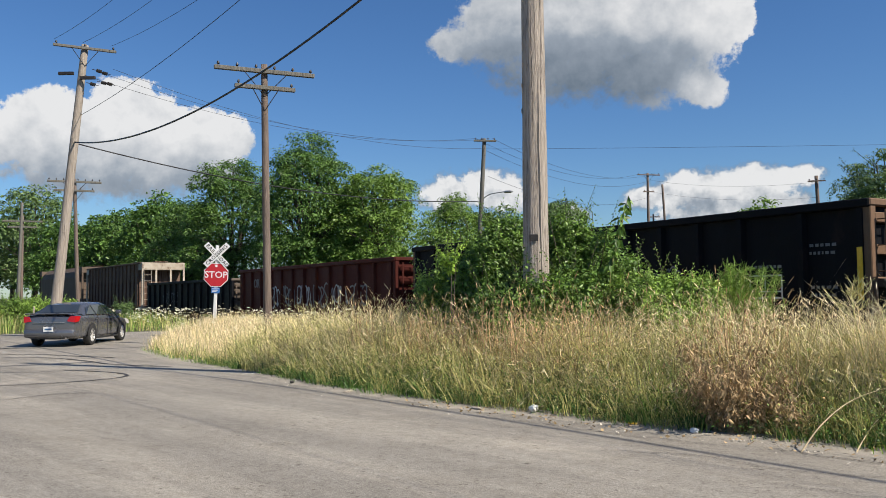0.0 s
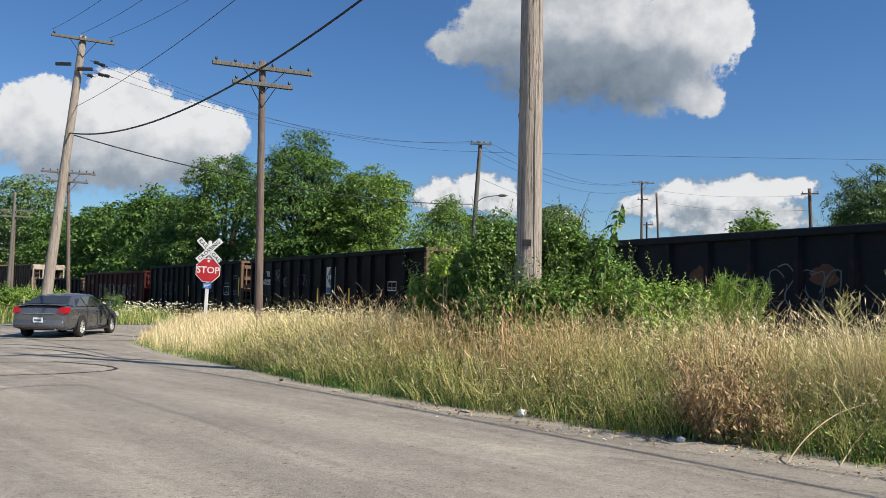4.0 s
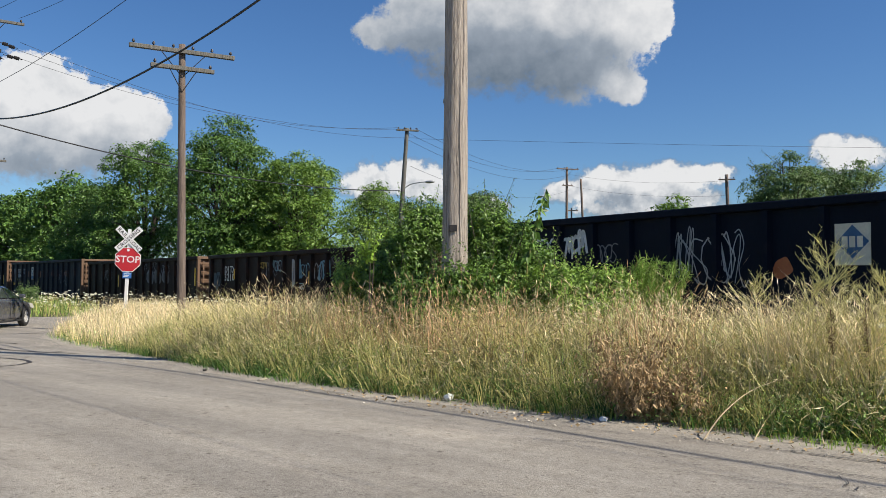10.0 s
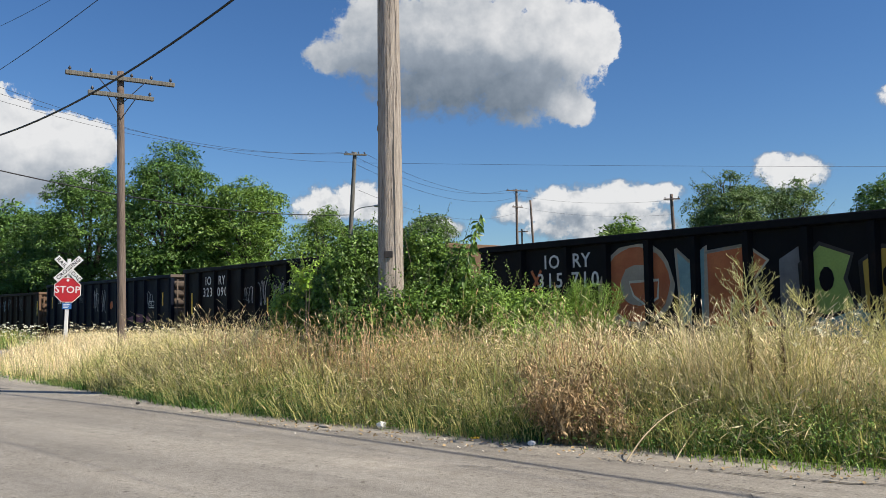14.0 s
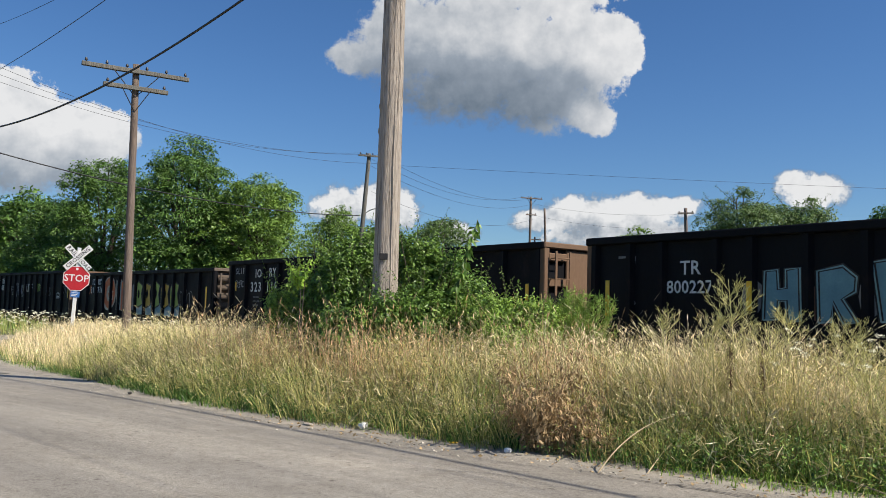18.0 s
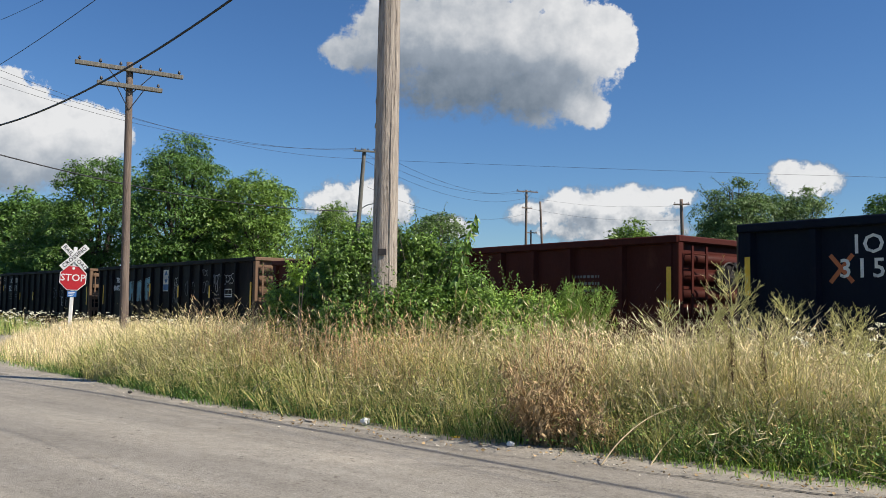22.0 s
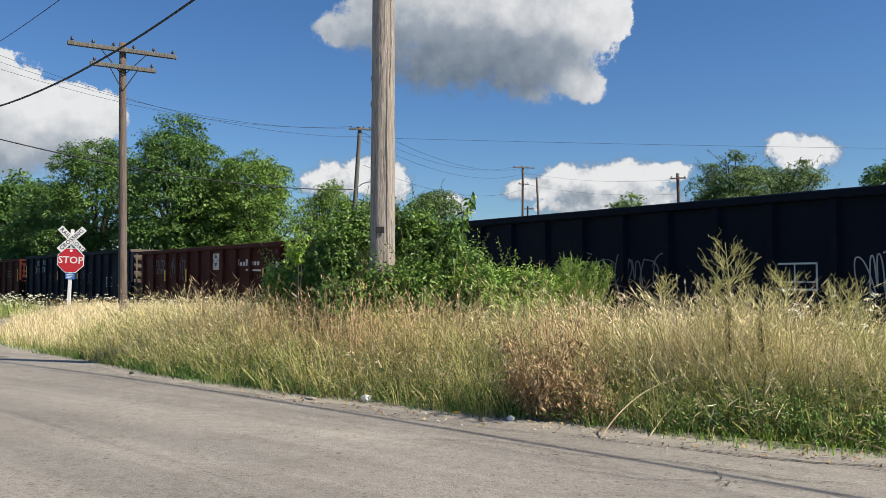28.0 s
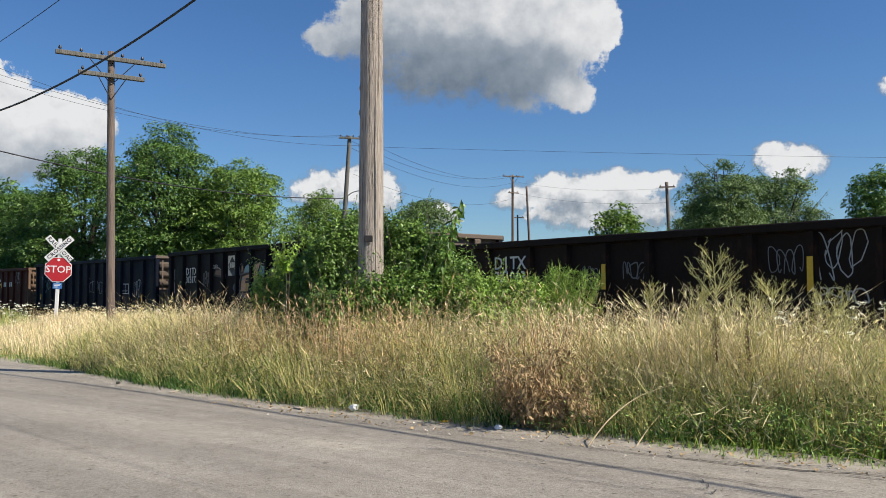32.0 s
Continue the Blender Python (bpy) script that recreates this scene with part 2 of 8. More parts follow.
def mat(name, c1, c2, scale=4.0, rough=0.8, metal=0.0, bump=0.3, fine=40.0, rnd=0.0, island=0.0, stretch=(1, 1, 1), c3=None, spot=0.62, trans=0.0, spec=0.5, coords="Object"):
    """A surface with two scales of variation, fine relief and, if wanted, spots of a third colour."""
    m = bpy.data.materials.new(name)
    m.use_nodes = True
    nt = m.node_tree
    N, L = nt.nodes, nt.links
    bsdf = N["Principled BSDF"]
    bsdf.inputs["Roughness"].default_value, bsdf.inputs["Metallic"].default_value = rough, metal
    bsdf.inputs["Specular IOR Level"].default_value = spec
    tc, mp = N.new("ShaderNodeTexCoord"), N.new("ShaderNodeMapping")
    mp.inputs["Scale"].default_value = stretch
    L.new(tc.outputs[coords], mp.inputs[0])

    def noise_node(s, detail, r=0.6):
        n = N.new("ShaderNodeTexNoise")
        n.inputs["Scale"].default_value, n.inputs["Detail"].default_value, n.inputs["Roughness"].default_value = s, detail, r
        L.new(mp.outputs[0], n.inputs["Vector"])
        return n

    n1, n2 = noise_node(scale, 5), noise_node(fine, 3)

    def mixc(f, a, b, mode="MIX"):
        n = N.new("ShaderNodeMix")
        n.data_type, n.blend_type = "RGBA", mode
        for i, v in ((0, f), (6, a), (7, b)):
            if isinstance(v, (int, float)):
                n.inputs[i].default_value = v
            elif isinstance(v, tuple):
                n.inputs[i].default_value = (*v, 1)
            else:
                L.new(v, n.inputs[i])
        return n.outputs[2]

    def ranged(v, a, b, lo=0.0, hi=1.0):
        n = N.new("ShaderNodeMapRange")
        for i, q in zip(range(1, 5), (a, b, lo, hi)):
            n.inputs[i].default_value = q
        L.new(v, n.inputs[0])
        return n.outputs[0]

    col = mixc(ranged(n1.outputs[0], 0.32, 0.68), c1, c2)
    col = mixc(ranged(n2.outputs[0], 0.3, 0.7, 0.0, 0.35), col, tuple(0.55 * v for v in c1))
    if c3:
        n3 = noise_node(scale * 0.6, 7, 0.7)
        col = mixc(ranged(n3.outputs[0], spot, spot + 0.09), col, c3)
    if rnd or island:
        if island:
            src = N.new("ShaderNodeNewGeometry").outputs["Random Per Island"]
        else:
            src = N.new("ShaderNodeObjectInfo").outputs["Random"]
        hsv = N.new("ShaderNodeHueSaturation")
        L.new(col, hsv.inputs["Color"])
        L.new(ranged(src, 0, 1, 1 - (rnd or island), 1 + (rnd or island)), hsv.inputs["Value"])
        if island:
            L.new(ranged(src, 0, 1, 0.5 + 0.014 * island, 0.5 - 0.010 * island), hsv.inputs["Hue"])
        col = hsv.outputs[0]
    L.new(col, bsdf.inputs["Base Color"])
    L.new(ranged(n1.outputs[0], 0.3, 0.7, max(rough - 0.12, 0.02), min(rough + 0.08, 1)), bsdf.inputs["Roughness"])
    if bump:
        b = N.new("ShaderNodeBump")
        b.inputs["Strength"].default_value, b.inputs["Distance"].default_value = bump, 0.03 if bump >= 1 else 0.01
        L.new(n2.outputs[0], b.inputs["Height"])
        L.new(b.outputs[0], bsdf.inputs["Normal"])
    if trans:
        tr = N.new("ShaderNodeBsdfTranslucent")
        ad = N.new("ShaderNodeMixShader")
        ad.inputs[0].default_value = trans
        bright = mixc(1.0, col, (1.0, 1.0, 0.82), "MULTIPLY")
        L.new(bright, tr.inputs[0])
        L.new(bsdf.outputs[0], ad.inputs[1])
        L.new(tr.outputs[0], ad.inputs[2])
        L.new(ad.outputs[0], N["Material Output"].inputs[0])
    return m




def asphalt():
    """Sun-bleached asphalt: patches, wheel-worn bands, aggregate and hairline cracks."""
    m = mat("worn_asphalt", (0.60, 0.56, 0.475), (0.50, 0.465, 0.395), 0.30, 0.92, 0, 0.6, 70, c3=(0.68, 0.625, 0.525), spot=0.56)
    N, L = m.node_tree.nodes, m.node_tree.links
    bsdf = N["Principled BSDF"]
    col = bsdf.inputs["Base Color"].links[0].from_socket
    tc = N.new("ShaderNodeTexCoord")

    def layer(col, kind, scale, lo, hi, dark, amount, stretch=(1, 1, 1), turn=0.0, detail=4):
        mp = N.new("ShaderNodeMapping")
        mp.vector_type = "TEXTURE"
        mp.inputs["Scale"].default_value, mp.inputs["Rotation"].default_value = stretch, (0, 0, turn)
        L.new(tc.outputs["Object"], mp.inputs[0])
        if kind == "pits":
            t = N.new("ShaderNodeTexVoronoi")
            t.inputs["Scale"].default_value = scale
            L.new(mp.outputs[0], t.inputs["Vector"])
            gate = N.new("ShaderNodeSeparateColor")
            L.new(t.outputs["Color"], gate.inputs[0])
            far = N.new("ShaderNodeMath")
            far.operation = "ADD"
            L.new(t.outputs["Distance"], far.inputs[0])
            L.new(gate.outputs[0], far.inputs[1])
            t = far
        elif kind == "cells":
            t = N.new("ShaderNodeTexVoronoi")
            t.feature = "DISTANCE_TO_EDGE"
            warp = N.new("ShaderNodeTexNoise")
            warp.inputs["Scale"].default_value, warp.inputs["Detail"].default_value = 1.4, 5
            L.new(mp.outputs[0], warp.inputs["Vector"])
            add = N.new("ShaderNodeMixRGB")
            add.blend_type = "ADD"
            add.inputs[0].default_value = 0.9
            L.new(mp.outputs[0], add.inputs[1])
            L.new(warp.outputs["Color"], add.inputs[2])
            L.new(add.outputs[0], t.inputs["Vector"])
            t.inputs["Scale"].default_value = scale
        else:
            t = N.new("ShaderNodeTexNoise")
            t.inputs["Scale"].default_value, t.inputs["Detail"].default_value, t.inputs["Roughness"].default_value = scale, detail, 0.65
            L.new(mp.outputs[0], t.inputs["Vector"])
        r = N.new("ShaderNodeMapRange")
        for k, v in zip(range(1, 5), (lo, hi, amount, 0.0)):
            r.inputs[k].default_value = v
        L.new(t.outputs[0], r.inputs[0])
        mx = N.new("ShaderNodeMix")
        mx.data_type, mx.blend_type = "RGBA", "MULTIPLY"
        L.new(r.outputs[0], mx.inputs[0])
        L.new(col, mx.inputs[6])
        mx.inputs[7].default_value = (*dark, 1)
        return mx.outputs[2]

    run = radians(134)                           # the way the traffic goes
    col = layer(col, "noise", 1.0, 0.42, 0.60, (0.80, 0.805, 0.82), 1.0, (9.0, 0.75, 1), run, 4)
    col = layer(col, "noise", 1.0, 0.40, 0.62, (0.86, 0.855, 0.85), 1.0, (4.5, 2.2, 1), run, 5)
    col = layer(col, "noise", 1.0, 0.36, 0.60, (0.91, 0.91, 0.91), 1.0, (1.3, 0.14, 1), run, 6)
    col = layer(col, "noise", 1.8, 0.30, 0.48, (0.86, 0.85, 0.83), 1.0, detail=7)
    col = layer(col, "noise", 9.0, 0.36, 0.62, (0.82, 0.81, 0.80), 1.0, detail=8)
    col = layer(col, "noise", 45.0, 0.36, 0.60, (0.62, 0.60, 0.58), 1.0, detail=4)
    col = layer(col, "noise", 120.0, 0.38, 0.56, (0.52, 0.50, 0.48), 1.0, detail=2)
    col = layer(col, "pits", 2.4, 0.07, 0.13, (0.30, 0.28, 0.26), 1.0, (1.5, 0.8, 1), run)
    col = layer(col, "pits", 7.0, 0.13, 0.22, (0.45, 0.43, 0.41), 1.0)
    col = layer(col, "pits", 24.0, 0.25, 0.50, (0.55, 0.53, 0.51), 1.0)
    col = layer(col, "cells", 0.8, 0.0, 0.004, (0.42, 0.40, 0.38), 0.3)
    L.new(col, bsdf.inputs["Base Color"])
    return m


M_ASPHALT = asphalt()
M_TAR = mat("tar_seal", (0.035, 0.033, 0.032), (0.06, 0.055, 0.05), 3, 0.7, 0, 0.3, 60)
M_GRAVEL = mat("gravel_shoulder", (0.40, 0.36, 0.295), (0.29, 0.26, 0.21), 3.5, 0.95, 0, 0.9, 60, c3=(0.16, 0.13, 0.09), spot=0.6)
M_PEBBLE = mat("pale_pebbles", (0.62, 0.57, 0.48), (0.36, 0.32, 0.26), 9, 0.9, 0, 0.0, 60, island=0.4)
M_SOIL = mat("weedy_soil", (0.09, 0.085, 0.035), (0.05, 0.07, 0.02), 0.8, 1.0, 0, 0.8, 20, c3=(0.15, 0.12, 0.07), spot=0.6)
M_BALLAST = mat("ballast", (0.20, 0.18, 0.16), (0.11, 0.10, 0.09), 6, 0.95, 0, 1.0, 25)
M_RAIL = mat("rail_steel", (0.13, 0.08, 0.055), (0.20, 0.13, 0.09), 6, 0.6, 0.6, 0.2, 40)
M_TIE = mat("creosoted_tie", (0.07, 0.055, 0.045), (0.12, 0.10, 0.08), 5, 0.9, 0, 0.4, 30, rnd=0.3)
M_POLE = mat("weathered_pole_wood", (0.58, 0.50, 0.42), (0.29, 0.245, 0.205), 15, 0.9, 0, 1.0, 34, stretch=(3, 3, 0.2), c3=(0.095, 0.075, 0.06), spot=0.555)
M_POLE_TAN = mat("aged_pole_wood", (0.43, 0.37, 0.305), (0.26, 0.22, 0.18), 7, 0.9, 0, 1.0, 20, stretch=(3, 3, 0.2), c3=(0.10, 0.08, 0.065), spot=0.58)
M_POLE_DARK = mat("dark_pole_wood", (0.23, 0.175, 0.14), (0.12, 0.09, 0.072), 5, 0.9, 0, 1.0, 16, stretch=(3, 3, 0.16), c3=(0.06, 0.045, 0.038), spot=0.58)
M_POLE_GREY = mat("grey_pole_wood", (0.19, 0.18, 0.155), (0.115, 0.11, 0.095), 5, 0.9, 0, 1.0, 16, stretch=(3, 3, 0.16), c3=(0.08, 0.07, 0.06), spot=0.58)
M_IRON = mat("dark_iron", (0.03, 0.03, 0.032), (0.06, 0.05, 0.045), 6, 0.6, 0.5, 0.2, 40)
M_WIRE = mat("black_cable", (0.012, 0.012, 0.014), (0.02, 0.02, 0.022), 8, 0.55, 0, 0.0, 40)
M_GLASSY = mat("glazed_insulator", (0.035, 0.025, 0.022), (0.02, 0.018, 0.018), 6, 0.55, 0, 0.0, 40)
M_GALV = mat("galvanised_steel", (0.45, 0.46, 0.46), (0.36, 0.37, 0.37), 6, 0.5, 0.6, 0.1, 40)

# ---------------------------------------------------------------- lie of the land
PSI, BEND, FACE = radians(29.45), 0.00169, 13.3     # the track's heading, its bend and how far off its trains' near side runs
TRACK_N = Vector((math.cos(PSI), math.sin(PSI)))
TRACK_U = Vector((-math.sin(PSI), math.cos(PSI)))
RAIL_Z = -0.30


def track_point(s, off=0.0):
    """The plan place s metres along the train's near side, off metres beyond it, and the heading there."""
    yaw = PSI + math.atan(BEND * s)
    p = TRACK_N * (FACE - 0.5 * BEND * s * s) + TRACK_U * s
    return p + Vector((math.cos(yaw), math.sin(yaw))) * off, yaw


def from_track(x, y):
    """Metres from the train's near side, towards the camera negative."""
    s = x * TRACK_U.x + y * TRACK_U.y
    return x * TRACK_N.x + y * TRACK_N.y - (FACE - 0.5 * BEND * s * s)


def step(v, a, b):
    k = min(max((v - a) / (b - a), 0.0), 1.0)
    return k * k * (3 - 2 * k)


def land(x, y):
    """Height of the ground."""
    z = -0.2 * step(y, 11, 28)
    d = from_track(x, y)
    z += (-0.50 - z) * step(d, -2.2, -0.4)
    if d > 6:
        z += 0.25 * step(d, 6, 20)
    return z


EDGE = [(-60, 75), (-40, 55), (-14, 30), (-1, 14), (3.6, 8.5), (5.0, 6.55), (6.27, 5.1), (6.65, 4.5), (7.3, 3.85), (7.94, 3.17), (8.7, 2.25),
        (9.85, 1.07), (10.5, 0.4), (11.2, -0.25), (12.3, -1.2), (13.3, -1.95), (14.8, -2.85), (17.2, -4.4), (21.0, -6.9), (25.0, -8.9),
        (26.5, -9.35), (29, -9.7), (33, -10.2), (40, -10.9), (60, -12.0)]
LEFT = [(-60, -90), (27.0, -90), (30.0, -40), (35.0, -25), (37.4, -19.8), (38.4, -15.6), (39.3, -12.8), (41.0, -11.8), (44.5, -12.0), (60, -12.8)]


def edge_x(y):
    return float(np.interp(y, [p[0] for p in EDGE], [p[1] for p in EDGE]))


def left_x(y):
    return float(np.interp(y, [p[0] for p in LEFT], [p[1] for p in LEFT]))


def make_ground():
    def axis(a, b, fine, far):
        mid = list(np.arange(a, b + fine / 2, fine))
        out = [b * 1.0 + (far - b) * (k / 9) ** 2.5 for k in range(1, 10)]
        low = [a - (far + a) * (k / 9) ** 2.5 for k in range(9, 0, -1)]
        return low + mid + out
    xs, ys = axis(-50, 50, 1.25, 3500), axis(-20, 90, 1.25, 3500)
    bm = bmesh.new()
    rows = [[bm.verts.new((x, y, land(x, y) - 0.035 + 0.02 * noise.noise(Vector((x * 0.6, y * 0.6, 0))) * (from_track(x, y) < -3))) for x in xs] for y in ys]
    for a, b in zip(rows, rows[1:]):
        for i in range(len(xs) - 1):
            bm.faces.new((a[i], a[i + 1], b[i + 1], b[i]))
    ob = new("ground", to_mesh("ground", bm, M_SOIL, True))
    tagged(ob, "weedy brown and green earth of the verge and fields", "ground", kind="structure")


def strip(name, rows, material, label, category, lift):
    """A sheet laid over the land from rows of y and x values."""
    bm = bmesh.new()
    vs = [[bm.verts.new((x, y, max(land(x, y), -0.30) + (lift if i or not lift else -0.002))) for i, x in enumerate(xr)] for y, xr in rows]
    for a, b in zip(vs, vs[1:]):
        for i in range(len(a) - 1):
            bm.faces.new((a[i], a[i + 1], b[i + 1], b[i]))
    return tagged(new(name, to_mesh(name, bm, material, True)), label, category, kind="structure")


def make_road():
    ys = list(np.arange(-40, 2, 2.0)) + list(np.arange(2, 28, 0.2)) + list(np.arange(28, 47.2, 0.8))
    rows, shoulder = [], []
    for y in ys:
        xr = edge_x(y) + 0.16 * noise.noise(Vector((0, y * 1.3, 3))) + 0.07 * noise.noise(Vector((0, y * 5, 7)))
        xl = left_x(y)
        rows.append((y, [xl + (xr - xl) * (k / 20) ** 0.6 for k in range(21)]))
        w = 0.30 + 0.22 * noise.noise(Vector((5, y * 0.9, 1))) + 0.15 * noise.noise(Vector((9, y * 4, 1)))
        if y > -4:
            slope = min(1.0, abs((edge_x(y + 0.3) - edge_x(y - 0.3)) / 0.6) + 0.35)
            shoulder.append((y, [xr - w * slope, xr - w * slope * 0.6, xr, xr + 0.5]))
    strip("road", rows, M_ASPHALT, "worn pale grey asphalt road with cracks and tar lines", "road", 0.0)
    strip("road_shoulder", shoulder, M_GRAVEL, "crumbled gravelly edge of the road beside the weeds", "shoulder", 0.006)


def ribbon(bm, pts, widths, lift):
    """A flat band over the road along plan points."""
    last = None
    for i, (x, y) in enumerate(pts):
        a, b = pts[max(i - 1, 0)], pts[min(i + 1, len(pts) - 1)]
        d = Vector((b[0] - a[0], b[1] - a[1])).normalized()
        w = (widths[i] if isinstance(widths, list) else widths) / 2
        pair = [bm.verts.new((x + s * w * -d.y, y + s * w * d.x, max(land(x, y), -0.3) + lift)) for s in (1, -1)]
        if last:
            bm.faces.new((last[0], last[1], pair[1], pair[0]))
        last = pair


def smooth_line(pts, n=8, wobble=0.0, seed=0):
    """Catmull-Rom through plan points."""
    rng = random.Random(seed)
    out = []
    P = [pts[0]] + list(pts) + [pts[-1]]
    for i in range(1, len(P) - 2):
        for k in range(n):
            t = k / n
            q = []
            for c in range(len(pts[0])):
                p0, p1, p2, p3 = (P[j][c] for j in (i - 1, i, i + 1, i + 2))
                q.append(0.5 * (2 * p1 + (p2 - p0) * t + (2 * p0 - 5 * p1 + 4 * p2 - p3) * t * t + (3 * p1 - p0 - 3 * p2 + p3) * t ** 3) + rng.uniform(-wobble, wobble))
            out.append(tuple(q))
    out.append(tuple(pts[-1]))
    return out


def make_tar():
    """Sealed cracks and tyre marks on the asphalt."""
    lines = [
        ([(-7.6, 13.2), (-7.0, 13.7), (-6.3, 14.1), (-5.75, 14.8), (-5.75, 15.5), (-6.4, 16.3), (-7.6, 17.0)], 0.07),
        ([(-13, 21.3), (-11.4, 21.8), (-10.0, 21.5), (-8.4, 20.0), (-7.2, 18.6), (-5.6, 17.6)], 0.08),
        ([(-12.5, 23.6), (-11.0, 23.2), (-9.6, 22.2), (-8.3, 21.4)], 0.10),
        ([(-8.8, 16.4), (-7.7, 16.6), (-6.6, 17.4), (-6.2, 18.4)], 0.05),
        ([(-6.6, 11.3), (-6.0, 11.7), (-5.6, 12.3), (-5.1, 12.5)], 0.03),
        ([(2.9, 7.6), (3.3, 7.15), (4.0, 6.6), (4.9, 5.75), (6.0, 4.6)], 0.014),
        ([(3.6, 6.9), (4.1, 6.4), (4.9, 5.9), (5.6, 5.0)], 0.02),
        ([(1.6, 7.6), (2.2, 7.3), (2.7, 6.7), (3.3, 6.4), (3.9, 5.7), (4.3, 5.5)], 0.010),
        ([(2.5, 6.2), (3.0, 5.8), (3.5, 5.7), (4.2, 5.0)], 0.008),
        ([(3.3, 6.4), (3.5, 6.0), (3.35, 5.6), (3.5, 5.7)], 0.008),
        ([(0.6, 9.6), (1.1, 9.1), (1.9, 8.3), (2.6, 7.7)], 0.010),
        ([(-9.3, 27), (-10.5, 26.2), (-12.0, 26.2), (-14.5, 27.0)], 0.12),
    ]
    for i, (pts, w) in enumerate(lines):
        bm = bmesh.new()
        line = smooth_line(pts, 10, 0.02 if w > 0.03 else 0.035, i)
        ribbon(bm, line, [w * random.Random(i * 99 + k).uniform(0.55, 1.25) for k in range(len(line))], 0.009)
        tagged(new("tar_line", to_mesh("tar_line", bm, M_TAR)), "dark sealed crack snaking over the worn asphalt", "tar line", "tar lines", "structure")


def make_track():
    span = [s for s in np.arange(-70, 340, 2.0)]
    bm = bmesh.new()
    prof = [(-1.7, -0.62), (-1.1, -0.18), (3.9, -0.18), (4.9, -0.62)]      # from the near side, over the rail top
    vs = []
    for s in span:
        row = []
        for o, z in prof:
            p, _ = track_point(s, o)
            row.append(bm.verts.new((p.x, p.y, RAIL_Z + z)))
        vs.append(row)
    for a, b in zip(vs, vs[1:]):
        for i in range(3):
            bm.faces.new((a[i + 1], a[i], b[i], b[i + 1]))
    tagged(new("track_bed", to_mesh("track_bed", bm, M_BALLAST)), "grey crushed-stone ballast bed under the railway track", "track bed", kind="structure")
    for off in (1.5 - 0.7525, 1.5 + 0.7525):
        bm = bmesh.new()
        last = None
        for s in span:
            row = []
            for o, z in ((-0.036, 0), (0.036, 0), (0.036, -0.04), (0.01, -0.05), (0.01, -0.13), (0.07, -0.15), (-0.07, -0.15), (-0.01, -0.13), (-0.01, -0.05), (-0.036, -0.04)):
                p, _ = track_point(s, off + o)
                row.append(bm.verts.new((p.x, p.y, RAIL_Z + z)))
            if last:
                for i in range(10):
                    bm.faces.new((last[i], last[(i + 1) % 10], row[(i + 1) % 10], row[i]))
            last = row
        tagged(new("rail", to_mesh("rail", bm, M_RAIL)), "rust-brown steel rail of the railway track", "rail", "rails of the track", "structure")
    bm = bmesh.new()
    box(bm, -0.115, 0.115, -1.3, 1.3, -0.09, 0.09)
    tie = to_mesh("tie", bm, M_TIE)
    verts0 = np.array([v.co for v in tie.vertices])
    tris0 = []
    for f in tie.polygons:
        a = list(f.vertices)
        tris0 += [(a[0], a[1], a[2]), (a[0], a[2], a[3])]
    V, T = [], []
    for i, s in enumerate(np.arange(-60, 120, 0.6)):
        p, yaw = track_point(s, 1.5)
        m = np.array(pose(p.x, p.y, RAIL_Z - 0.235, 0, 0, 90 + math.degrees(yaw)))
        V.append(verts0 @ m[:3, :3].T + m[:3, 3])
        T.append(np.array(tris0) + 8 * i)
    tagged(new("ties", tri_mesh("ties", np.concatenate(V), np.concatenate(T), M_TIE)), "row of dark creosoted wooden sleepers under the rails", "railway ties", kind="stuff")


make_ground()
make_road()
make_tar()
make_track()

# ---------------------------------------------------------------- the freight train


def steel(name, c, rust=0.0, rough=0.62):
    r = (0.12, 0.05, 0.028)
    c2 = tuple(0.85 * a + 0.15 * b * rust for a, b in zip(c, r))
    return mat(name, c, c2, 1.3, rough, 0.0, 0.35, 22, stretch=(1, 1, 0.45), c3=tuple(rust * a + (1 - rust) * b for a, b in zip(r, c)), spot=0.60, spec=0.08)


PAINT = {
    "black": steel("black_car_paint", (0.0085, 0.009, 0.0115), 0.10),
    "navy": steel("navy_car_paint", (0.007, 0.011, 0.022), 0.08),
    "grey": steel("faded_grey_car_paint", (0.022, 0.026, 0.034), 0.35),
    "brown": steel("brown_car_paint", (0.022, 0.015, 0.013), 0.3),
    "red": steel("oxide_red_car_paint", (0.070, 0.018, 0.014), 0.3),
    "rust": steel("rusty_end_paint", (0.185, 0.12, 0.08), 0.8, 0.8),
    "greyend": steel("grimy_grey_end", (0.155, 0.125, 0.10), 0.7, 0.75),
    "tan": steel("dusty_tan_hopper_paint", (0.15, 0.115, 0.09), 0.7, 0.8),
    "hopper": mat("rust_streaked_hopper_paint", (0.20, 0.125, 0.085), (0.105, 0.08, 0.07), 6.0, 0.8, 0, 0.35, 22, stretch=(2.2, 2.2, 0.12), c3=(0.065, 0.03, 0.02), spot=0.50, spec=0.2),
    "hopper_end": mat("chalky_pale_end_paint", (0.52, 0.46, 0.37), (0.34, 0.27, 0.20), 2.2, 0.8, 0, 0.3, 22, c3=(0.10, 0.05, 0.03), spot=0.56),
}
M_WHITE = mat("faded_white_stencil", (0.80, 0.81, 0.80), (0.60, 0.61, 0.61), 5.0, 0.8, 0, 0.1, 30, c3=(0.08, 0.08, 0.085), spot=0.60)
M_WHITE_DULL = mat("ghosted_white_stencil", (0.20, 0.20, 0.21), (0.12, 0.12, 0.125), 3.0, 0.8, 0, 0.1, 30)
